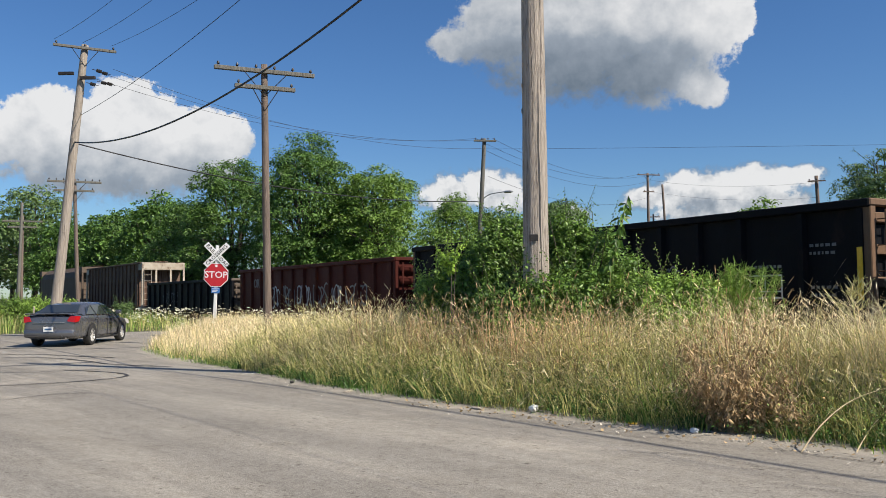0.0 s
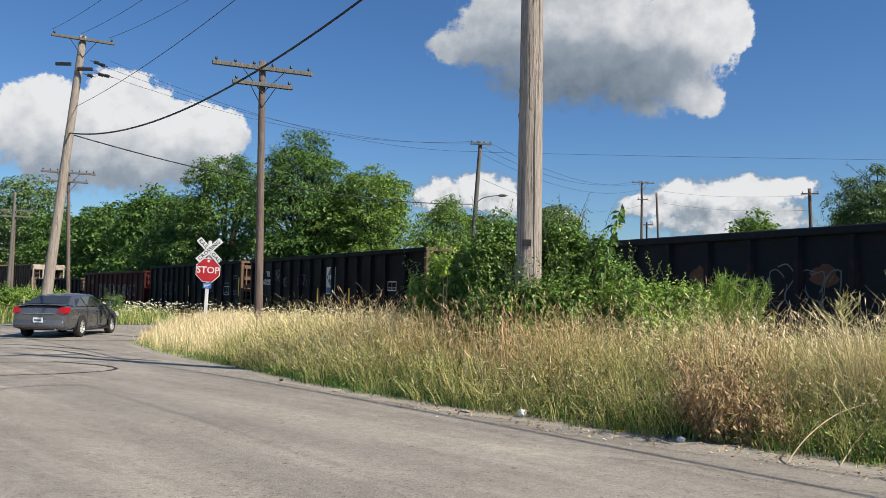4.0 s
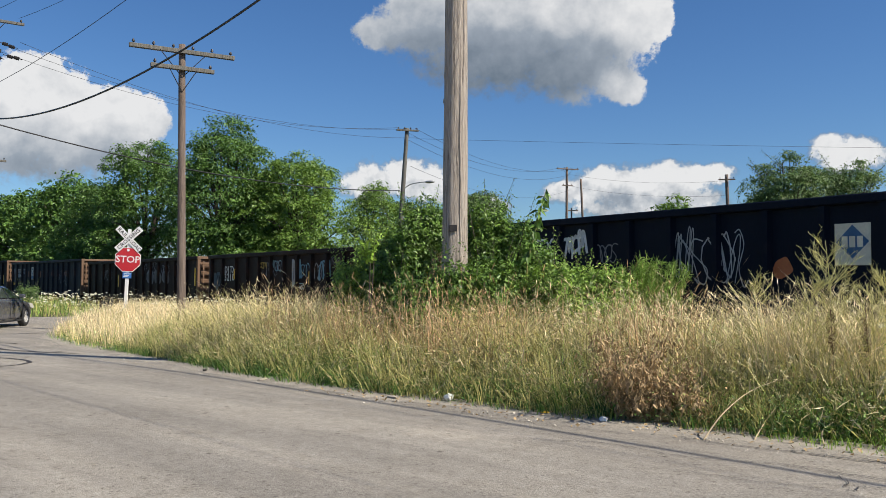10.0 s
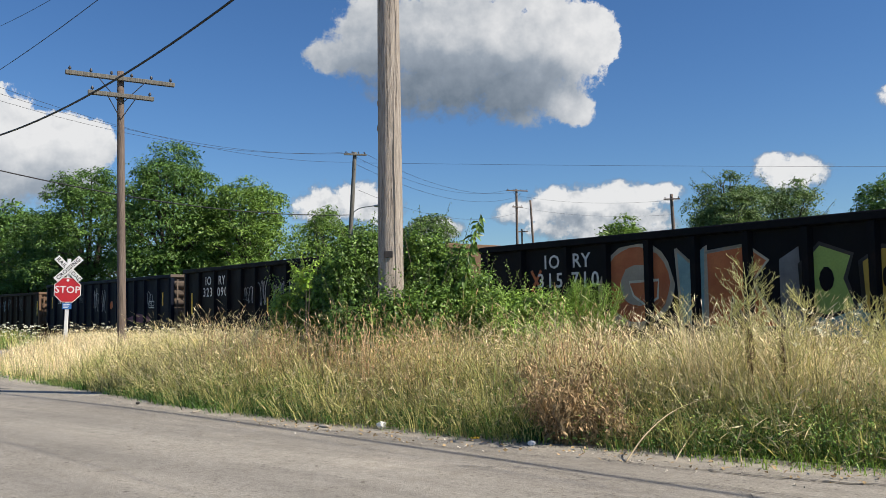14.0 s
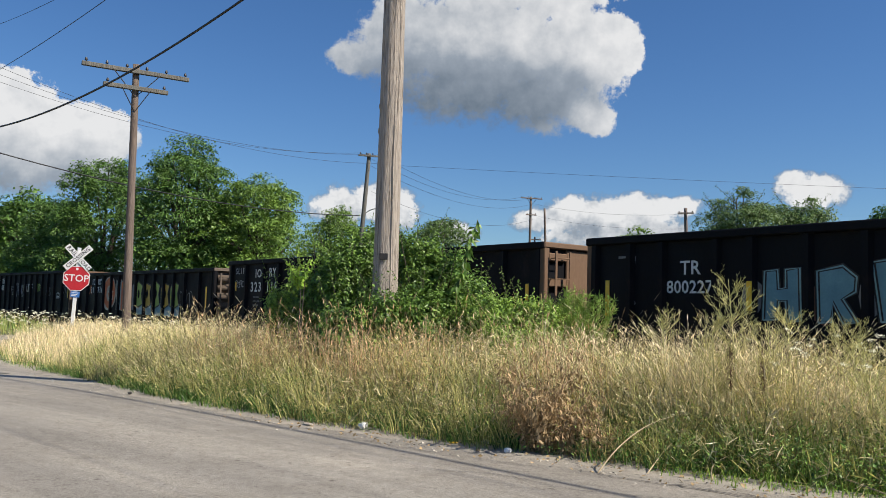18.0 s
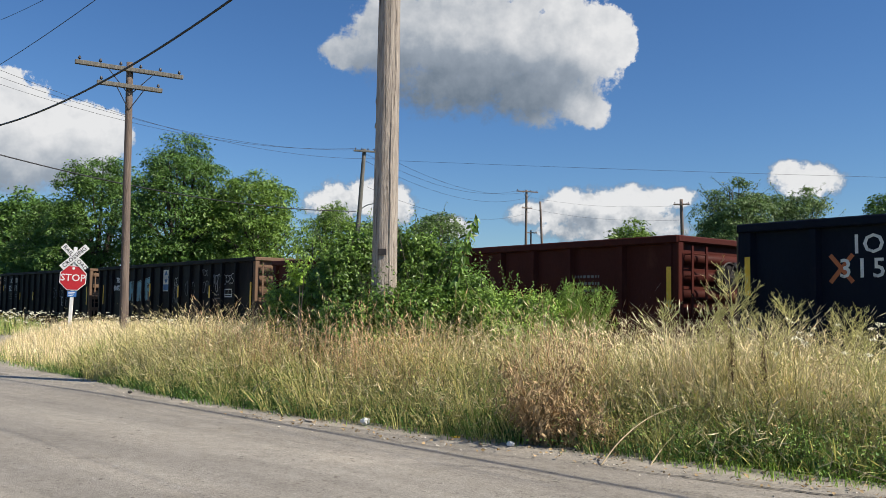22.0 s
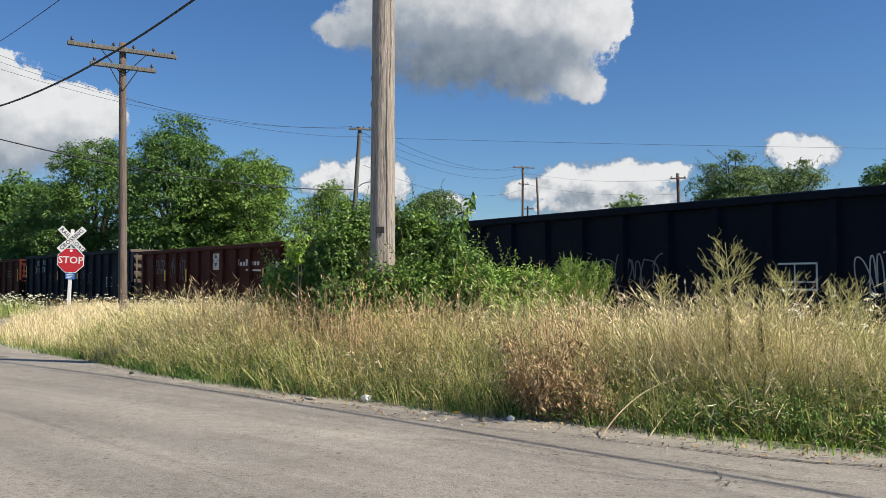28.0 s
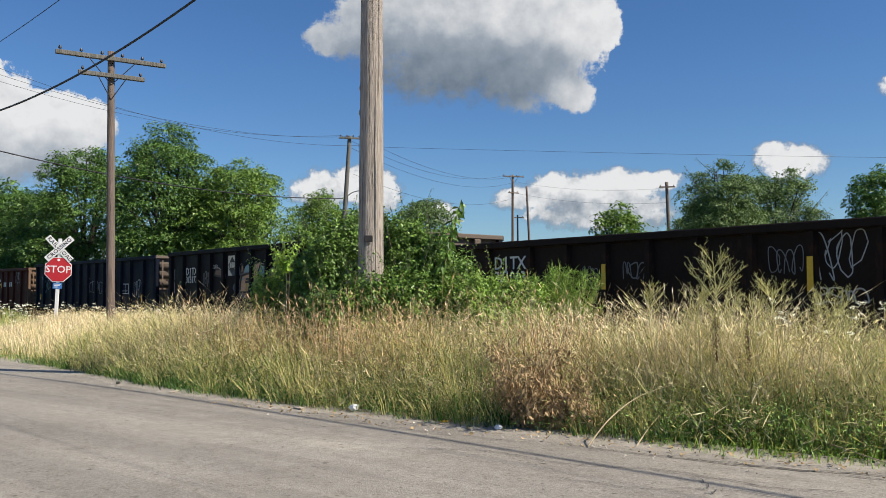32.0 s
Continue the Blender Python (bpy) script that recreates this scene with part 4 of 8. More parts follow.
def make_train():
    cars = []

    def add(index, car):
        cars.append((index, car))

    W, D = M_WHITE, M_WHITE_DULL
    S, Q = M_SPRAY, M_SPRAY_DIM
    add(-4, hopper("hopper_car", "dusty tan covered hopper car with rounded roof on the track", 4.35, "tan", True))
    add(-3, hopper("hopper_car", "rust-streaked ribbed hopper car with pale end on the track", 4.1, "hopper", False))
    add(-2, gondola("gondola_car", "low black gondola car with ribbed sides", 2.6, "black", "rib_grey", 14, tags=[(3, 5, 1.6, 3, 0.7, 0.05, Q)]))

    def z_extra(near):
        for k in range(6):
            near_seed = 40 + k
            tag_on(near, (M_SPRAY, M_SPRAY_DIM)[k % 2], "sprayed graffiti tag", near_seed, HALF - 4.5 - k * 1.7, 1.65, 1.4, 0.9, 0.15, 1.405)
    add(-1, gondola("gondola_car", "oxide red gondola car with white graffiti along its side", 2.97, "red", "rib", 13, marks=[(2.2, 2.25, "IORY", 0.42, D)], extra=z_extra))

    def a_extra(near):
        stencil_box(near, 13.8, 1.75)
        small_print(near, 13.8, 2.1, 1)
        small_print(near, 14.9, 2.45)
        small_print(near, 14.9, 1.7)
    add(0, gondola("gondola_car", "tall black gondola car with a rusty plated end", 3.22, "black", "plate_rust", 12, tags=[(5, 11.3, 1.9, 0.9, 0.5, 0.06, Q), (6, 4, 1.8, 2.4, 0.8, 0.05, Q)], yellows=[(15.75, 1.95, 0.9), (8.0, 1.7, 0.6)], extra=a_extra))

    def b_extra(near):
        emblem(near, 8.8, 2.2, 0.8, 1.05, M_PLATE, M_BLUE)
        stencil_box(near, 13.68, 1.98, 0.6, 0.32)
        small_print(near, 12.75, 1.81, 2, 0.35)
    add(1, gondola("gondola_car", "tall black gondola car with stencilled number and pale sign", 3.22, "black", "brake_rust", 12, marks=[(2.12, 2.5, "TR", 0.27, W), (2.04, 2.15, "600282", 0.25, W)],
                   tags=[(7, 3.25, 2.45, 0.6, 0.5, 0.05, Q), (8, 5.97, 2.25, 0.9, 0.5, 0.04, Q), (70, 4.1, 2.15, 0.5, 0.4, 0.04, Q)], yellows=[(0.7, 2.0, 0.7), (7.6, 1.6, 0.6), (10.4, 1.6, 0.6), (14.9, 1.8, 0.7)], extra=b_extra))

    def c_extra(near):
        emblem(near, 5.26, 2.22, 0.58, 0.84, M_PLATE, M_BLUE)
        for k, (pts, m) in enumerate((([(0.35, 2.55), (0.75, 2.6), (0.72, 1.6), (0.6, 1.55), (0.58, 2.2), (0.42, 2.15)], M_SPRAY_DIM), ([(0.78, 2.4), (1.12, 2.4), (1.1, 1.5), (0.8, 1.5)], M_RUST_DULL),
                                      ([(0.82, 2.05), (1.08, 2.08), (1.02, 1.7), (0.84, 1.75)], M_CREAM_DARK), ([(0.3, 1.55), (0.75, 1.55), (0.75, 1.4), (0.3, 1.4)], M_YELLOW))):
            bm = bmesh.new()
            flat(bm, [(HALF - u, z) for u, z in pts], 1.4045 + 0.0008 * k)
            part("paint_smear", bm, m, near, "smeared paint patch")
        for k in range(4):
            blob(near, 60 + k, 4.3 + k * 2.8, 2.15, 0.55, 0.45, M_RUST_DULL, "rust_patch", "rusty worn patch", n=17)
    add(2, gondola("gondola_car", "faded grey gondola car with rusty patches and stencilled number", 3.02, "grey", "rib_rust", 12, marks=[(2.04, 2.4, "DJTX", 0.29, W), (2.04, 2.05, "320542", 0.25, W)],
                   tags=[(10, 3.1, 2.38, 0.6, 0.4, 0.06, S), (11, 12, 1.9, 2.0, 0.8, 0.05, Q)], extra=c_extra))
    def d_extra(near):
        for k in range(6):
            blob(near, 90 + k, 9.7 + k * 0.52, 1.93 - 0.05 * (k % 2), 0.5, 0.62, (M_SPRAY_DIM, M_SMOKE)[k % 3 == 2], n=10, y=1.405 + 0.0006 * k)
            blob(near, 90 + k, 9.7 + k * 0.52, 1.93 - 0.05 * (k % 2), 0.28, 0.4, M_SMOKE, n=10, y=1.4095 + 0.0004 * k)
    add(3, gondola("gondola_car", "low dark brown gondola car with faded graffiti", 2.80, "brown", "rib_rust", 11, tags=[(12, 7.1, 2.5, 0.8, 0.25, 0.05, Q), (13, 9.2, 2.42, 0.7, 0.3, 0.05, Q), (14, 10.4, 2.35, 0.9, 0.55, 0.06, Q), (15, 12.0, 2.25, 0.9, 0.4, 0.05, S), (62, 14.0, 2.1, 1.4, 0.7, 0.06, Q), (63, 3.2, 2.0, 1.8, 0.6, 0.06, Q)], yellows=[(15.7, 1.9, 0.8), (5.2, 1.7, 0.6)], extra=d_extra))

    def e_extra(near):
        rng = random.Random(77)
        for k, (u, z, w, h, m) in enumerate(((5.1, 2.3, 0.7, 0.25, M_YELLOW_DULL), (6.3, 2.25, 0.8, 0.4, M_TEAL_DARK), (7.75, 1.95, 0.35, 0.95, M_SPRAY), (8.05, 2.1, 0.3, 0.6, M_TEAL), (8.0, 1.55, 0.8, 0.18, M_TEAL_DARK), (9.9, 2.1, 0.7, 0.6, M_TEAL), (0.75, 1.75, 0.6, 0.7, M_HAZE))):
            tag_on(near, m, "sprayed graffiti tag", 300 + k, HALF - u, z, w, h, 0.16 if h > 0.5 else 0.07, 1.405 + 0.0005 * k, 2)
    add(4, gondola("gondola_car", "low dark brown gondola car with blue graffiti and stencilled mark", 2.80, "brown", "rib_rust", 11, marks=[(2.04, 2.17, "DJTX", 0.29, W), (2.0, 1.86, "3210", 0.30, W)],
                   tags=[(16, 8.4, 2.08, 0.9, 0.5, 0.06, M_TEAL), (17, 9.45, 2.02, 0.9, 0.5, 0.045, S), (18, 5.9, 2.2, 1.4, 0.5, 0.05, Q), (19, 12.3, 2.2, 1.0, 0.8, 0.05, Q), (64, 10.6, 2.3, 0.6, 0.35, 0.05, Q)], yellows=[(2.73, 1.99, 0.4), (8.83, 1.84, 0.45), (15.7, 1.9, 0.8)], extra=e_extra))

    def f_extra(near):
        emblem(near, 10.6, 2.34, 0.60, 0.68, M_PLATE, M_BLUE)
        stencil_box(near, 13.9, 1.95, 0.55, 0.3)
        blob(near, 76, 9.34, 1.97, 0.4, 0.4, M_ORANGE)
        for k, (u, z) in enumerate(((3.98, 2.5), (4.38, 2.55))):
            tag_on(near, M_WHITE, "white sprayed throw-up", 200 + k, HALF - u, z, 0.4, 0.5, 0.14, 1.405, 1)
        blob(near, 74, 12.5, 1.35, 2.6, 0.4, mat("purple_spray_paint", (0.12, 0.03, 0.10), (0.08, 0.02, 0.07), 2, 0.7, 0, 0, 30))
    add(5, gondola("gondola_car", "tall navy black gondola car with white graffiti swirl", 3.14, "navy", "brake_grey", 11, marks=[(2.15, 2.54, "DJ", 0.32, W), (3.26, 2.54, "TX", 0.32, W), (2.1, 2.24, "321", 0.30, W), (3.26, 2.24, "020", 0.30, W)],
                   tags=[(20, 5.2, 2.35, 0.6, 0.4, 0.06, Q), (21, 7.15, 2.3, 0.6, 1.0, 0.05, S), (22, 7.75, 2.15, 1.1, 1.1, 0.05, S), (65, 8.3, 2.2, 0.6, 1.0, 0.05, S), (24, 13.5, 2.2, 0.9, 0.5, 0.05, S)], yellows=[(0.73, 2.2, 0.62), (15.03, 2.15, 0.55)], extra=f_extra))

    def g_extra(near):
        stencil_box(near, 13.9, 1.91, 0.46, 0.3)
        spell(near, "UDF", 0.5, M_SPRAY, 8.72, 2.3, "white sprayed capital letter")
        tag_on(near, M_GREEN, "yellow green sprayed tag", 310, HALF - 10.35, 2.35, 0.9, 0.4, 0.08, 1.405, 4)
        small_print(near, 14.93, 2.54, 2, 0.4)
    add(6, gondola("gondola_car", "tall black gondola car with white stencilled number", 3.26, "black", "plate_rust", 11, marks=[(2.0, 2.75, "IO", 0.33, W), (3.2, 2.75, "RY", 0.33, W), (2.02, 2.33, "323", 0.34, W), (3.24, 2.33, "090", 0.34, W)],
                   tags=[(25, 5.35, 2.2, 0.85, 0.55, 0.05, S), (26, 6.5, 2.25, 1.2, 0.85, 0.05, S), (27, 7.5, 2.15, 0.9, 0.7, 0.05, S), (30, 14.9, 2.2, 0.7, 0.5, 0.05, Q), (29, 12.2, 2.1, 0.8, 0.5, 0.05, Q)], yellows=[(0.6, 1.95, 0.8), (6.67, 1.82, 0.5), (15.65, 2.15, 0.7)], extra=g_extra))

    def h_extra(near):
        def ring(u, z, rx, rz, m, y, n=22, wob=0.05, seed=1):
            rng = random.Random(seed)
            bm = bmesh.new()
            flat(bm, [(HALF - u + rx * math.cos(6.2832 * k / n) * rng.uniform(1 - wob, 1 + wob), z + rz * math.sin(6.2832 * k / n) * rng.uniform(1 - wob, 1 + wob)) for k in range(n)], y)
            part("graffiti", bm, m, near, "sprayed graffiti letter form")

        def form(pts, m, y, edge=None, w=0.06):
            line = [(HALF - u, z) for u, z in pts]
            bm = bmesh.new()
            flat(bm, line, y)
            part("graffiti", bm, m, near, "sprayed graffiti letter form")
            if edge:
                bm = bmesh.new()
                stroke(bm, line + [line[0], line[1]], w, y + 0.003)
                part("graffiti", bm, edge, near, "graffiti outline")
        for sgn in (-1, 1):
            bm = bmesh.new()
            stroke(bm, [(HALF - 1.78 - sgn * 0.15, 2.0), (HALF - 1.78 + sgn * 0.15, 2.45)], 0.07, 1.405 + 0.001 * sgn)
            part("graffiti", bm, M_ORANGE, near, "orange sprayed cross stroke")
        ring(4.5, 2.05, 0.92, 0.82, M_CREAM_DARK, 1.4045, seed=2)
        ring(4.5, 2.08, 0.80, 0.72, M_ORANGE, 1.4065, wob=0.03, seed=3)
        ring(4.55, 2.06, 0.42, 0.40, M_CREAM, 1.4085, seed=4)
        form([(4.35, 2.12), (5.05, 2.14), (5.02, 1.80), (4.75, 1.66), (4.45, 1.85)], M_ORANGE, 1.4105, M_PLATE, 0.05)
        form([(3.55, 2.15), (3.85, 2.2), (3.8, 1.6), (3.55, 1.5)], M_CREAM_DARK, 1.4045)
        form([(5.45, 2.70), (5.75, 2.45), (6.1, 2.72), (6.05, 1.3), (5.55, 1.3)], M_TEAL_DARK, 1.4055, M_CREAM_DARK)
        form([(6.1, 2.60), (6.9, 2.68), (7.3, 2.4), (7.0, 2.05), (7.45, 1.3), (6.95, 1.25), (6.6, 1.8), (6.55, 1.25), (6.1, 1.3)], M_ORANGE, 1.4075, M_CREAM_DARK)
        form([(7.5, 2.4), (7.85, 2.6), (7.9, 1.4), (7.5, 1.3)], M_SPRAY_DIM, 1.4055)
        for k in range(5):                       # olive letters over a teal ground
            u = 8.3 + k * 0.98
            form([(u - 0.5, 1.62), (u + 0.55, 1.66), (u + 0.5, 1.15), (u - 0.5, 1.12)], M_TEAL, 1.4042 + 0.0002 * k)
            form([(u - 0.4, 1.55), (u - 0.44, 2.3), (u - 0.1, 2.62 - 0.1 * (k % 2)), (u + 0.42, 2.42), (u + 0.3, 2.05), (u + 0.46, 1.6), (u, 1.45)], M_YELLOW_DULL if k % 2 else M_GREEN, 1.4062 + 0.0004 * k, M_IRON, 0.07)
            ring(u, 2.05, 0.12, 0.2, PAINT["black"], 1.4125, n=10, seed=k)
    add(7, gondola("gondola_car", "black gondola car with a round orange graffiti piece", 3.06, "black", "rib_grey", 11, marks=[(2.2, 2.6, "IO", 0.30, W), (3.1, 2.6, "RY", 0.30, W), (2.2, 2.2, "315", 0.32, W), (3.2, 2.2, "710", 0.32, W)],
                   tags=[(32, 13.4, 1.9, 1.2, 0.7, 0.06, Q)], yellows=[(15.2, 1.95, 0.8)], extra=h_extra))

    def i_extra(near):
        small_print(near, 2.1, 1.95, 3, 0.4)
        spell(near, "SLIP", 0.22, M_SPRAY, 0.8, 2.88, "white sprayed capital letter")
        small_print(near, 3.3, 1.92, 2, 0.5)
        stencil_box(near, 12.0, 1.6)
    add(8, gondola("gondola_car", "tall black gondola car with white number and scratched tags", 3.26, "black", "plate_rust", 11, marks=[(2.17, 2.78, "IO", 0.30, W), (3.26, 2.8, "RY", 0.30, W), (2.06, 2.31, "323", 0.34, W), (3.24, 2.31, "118", 0.34, W)],
                   tags=[(35, 0.78, 2.43, 0.75, 0.24, 0.04, S), (36, 11, 2.0, 1.6, 0.5, 0.04, Q)], yellows=[(0.47, 2.35, 0.3), (4.04, 1.86, 0.42), (6.79, 1.87, 0.46), (15.4, 1.9, 0.9)], extra=i_extra))

    def j_extra(near):
        emblem(near, 8.12, 2.54, 0.60, 0.88, M_PLATE, M_BLUE)
        stencil_box(near, 13.85, 2.02, 0.58, 0.30)
        small_print(near, 12.89, 1.93, 2, 0.4)
        bold = {
            "h": [(-0.33, -0.42), (-0.30, 0.40), (-0.06, 0.42), (-0.04, 0.10), (0.08, 0.12), (0.08, 0.42), (0.33, 0.44), (0.35, -0.42), (0.10, -0.44), (0.08, -0.10), (-0.04, -0.10), (-0.06, -0.40)],
            "p": [(-0.30, -0.44), (-0.32, 0.38), (0.10, 0.46), (0.32, 0.28), (0.30, 0.05), (0.10, -0.06), (0.34, -0.42), (0.10, -0.44), (-0.06, -0.12), (-0.08, -0.42)],
            "f": [(-0.22, -0.48), (-0.34, 0.42), (0.36, 0.52), (0.38, 0.26), (-0.04, 0.20), (-0.02, 0.08), (0.28, 0.10), (0.28, -0.12), (0.02, -0.12), (0.06, -0.46)],
        }
        for k, (u, z, w) in enumerate(((3.75, 2.1, 0.4), (4.95, 2.0, 0.5), (5.75, 2.1, 0.4), (6.3, 2.0, 0.5))):
            blob(near, 140 + k, u, z, w, 0.8, M_RUST_DULL if k % 2 else M_SPRAY_DIM, y=1.4042 + 0.0004 * k)
        for k, (shape, u, z) in enumerate((("h", 4.28, 2.12), ("p", 5.22, 2.12), ("f", 6.12, 2.2))):
            pts = [(HALF - u - px, z + pz) for px, pz in bold[shape]]
            bm = bmesh.new()
            flat(bm, pts, 1.4085 + 0.0004 * k)
            part("graffiti", bm, M_TEAL, near, "pale blue graffiti letter")
            bm = bmesh.new()
            stroke(bm, pts + [pts[0], pts[1]], 0.085, 1.4105 + 0.0004 * k)
            part("graffiti", bm, M_IRON, near, "dark graffiti outline")
            bm = bmesh.new()
            stroke(bm, [(px * 1.0, pz) for px, pz in pts] + [pts[0]], 0.03, 1.4125 + 0.0004 * k)
            part("graffiti", bm, M_TEAL_DARK, near, "chalky blue graffiti outline")
        ghost = [(HALF - u, z) for u, z in ((0.78, 2.85), (1.2, 2.85), (1.12, 2.3), (1.02, 2.25), (1.2, 1.95), (1.1, 1.8))]
        bm = bmesh.new()
        stroke(bm, ghost, 0.05, 1.4045)
        part("graffiti", bm, M_WHITE_DULL, near, "faint pale outline")
    add(9, gondola("gondola_car", "tall black gondola car with pale blue graffiti letters and diamond sign", 3.26, "black", "brake_rust", 12, marks=[(2.48, 2.6, "TR", 0.26, W), (2.46, 2.25, "800227", 0.24, W)],
                   tags=[(39, 9.25, 2.48, 0.5, 0.35, 0.04, S), (38, 9.2, 1.95, 0.6, 0.7, 0.04, Q), (41, 11.84, 2.8, 0.5, 0.25, 0.035, Q), (42, 12.05, 2.2, 0.7, 0.5, 0.05, Q), (40, 12.98, 2.43, 0.8, 0.6, 0.045, S), (43, 13.85, 2.52, 0.8, 0.35, 0.04, S), (66, 10.5, 2.2, 0.8, 0.6, 0.04, Q)], yellows=[(0.5, 1.95, 0.9), (3.75, 2.1, 0.5), (6.65, 2.15, 0.55), (9.6, 2.08, 0.46), (12.48, 2.06, 0.46), (15.7, 1.95, 0.9)], extra=j_extra, posts=(0.2, 1.1, 1.87, 3.05, 3.75, 4.75, 5.7, 6.65, 7.65, 8.65, 9.6, 10.6, 11.5, 12.48, 13.4, 14.5, 15.75)))

    def k_extra(near):
        small_print(near, 13.7, 2.3, 3)
    add(10, gondola("gondola_car", "oxide red gondola car with white reporting mark", 3.06, "red", "brake_red", 12, marks=[(2.04, 2.62, "IORY", 0.27, W), (2.06, 2.2, "316127", 0.26, M_SPRAY)],
                    tags=[(45, 9, 1.7, 1.6, 0.5, 0.04, Q)], yellows=[(0.7, 1.9, 0.8), (6.82, 1.66, 0.15), (12.04, 1.86, 0.42), (15.7, 2.1, 0.75)], extra=k_extra))

    def l_extra(near):
        stencil_box(near, 13.2, 1.7)
        blob(near, 100, 8.6, 2.15, 0.75, 0.85, M_WHITE_DULL, "emblem", "round faded emblem", n=18)
        for sgn in (-1, 1):
            bm = bmesh.new()
            stroke(bm, [(HALF - 1.78 - sgn * 0.18, 2.15), (HALF - 1.78 + sgn * 0.18, 2.58)], 0.07, 1.405 + 0.001 * sgn)
            part("graffiti", bm, M_ORANGE, near, "orange sprayed cross stroke")
    add(11, gondola("gondola_car", "navy black gondola car with white stencilled number", 3.16, "navy", "brake_grey", 12, marks=[(2.15, 2.72, "IO", 0.30, W), (3.26, 2.76, "RY", 0.30, W), (2.1, 2.35, "315", 0.30, W), (3.26, 2.35, "769", 0.30, W)],
                    tags=[(46, 4.6, 1.9, 1.0, 0.4, 0.05, Q), (47, 10.2, 1.9, 2.0, 0.6, 0.04, Q)], yellows=[(0.22, 2.27, 0.65), (5.91, 2.02, 0.5), (8.99, 2.0, 0.3), (15.6, 1.9, 0.9)], extra=l_extra))

    def m_extra(near):
        emblem(near, 7.32, 2.45, 0.52, 0.60, M_PLATE, M_BLUE)
        for k in range(8):                       # the old owner's painted name, as plain shapes
            bm = bmesh.new()
            x, rise = HALF - 9.05 - k * 0.215, 0.09 * (k in (0, 3, 4))
            flat(bm, [(x, 2.27), (x - 0.14, 2.26), (x - 0.16, 2.40 + rise), (x - 0.02, 2.41 + rise)], 1.405)
            part("painted_bar", bm, M_WHITE, near)
        for k in range(7):
            bm = bmesh.new()
            x, rise = HALF - 11.0 - k * 0.27, 0.16 * (k in (0, 3))
            flat(bm, [(x, 1.98), (x - 0.19, 1.97), (x - 0.22, 2.22 + rise), (x - 0.03, 2.23 + rise)], 1.405)
            part("painted_bar", bm, M_WHITE, near, "white painted bar")
        bm = bmesh.new()
        flat(bm, [(HALF - 9.7, 2.10), (HALF - 10.85, 2.06), (HALF - 10.85, 2.12), (HALF - 9.7, 2.15)], 1.405)
        part("painted_bar", bm, M_WHITE, near)
    add(12, gondola("gondola_car", "oxide red gondola car with faded white painted lettering bars", 3.02, "red", "rib_rust", 12, marks=[(2.04, 2.45, "DJTX", 0.29, D), (2.04, 2.13, "321021", 0.25, D)],
                    tags=[(48, 3.44, 2.26, 0.7, 0.8, 0.05, Q), (67, 4.28, 2.2, 0.8, 0.8, 0.05, Q), (49, 13.9, 2.46, 0.8, 0.7, 0.035, S)], yellows=[(2.84, 1.96, 0.45), (4.96, 1.96, 0.5), (11.0, 2.02, 0.3)], extra=m_extra))

    def n_extra(near):
        stencil_box(near, 12.6, 1.8)
    add(13, gondola("gondola_car", "tall navy black gondola car with tagged side and ribbed end", 3.16, "navy", "rib_grey", 12, marks=[(2.3, 2.35, "315", 0.30, D)],
                    tags=[(50, 1.6, 2.1, 1.4, 0.8, 0.06, M_TEAL), (51, 14.0, 1.75, 0.8, 0.7, 0.05, S), (52, 9, 1.9, 2.2, 0.7, 0.05, Q)], yellows=[(0.7, 1.4, 0.3), (14.6, 1.4, 0.3)], extra=n_extra))

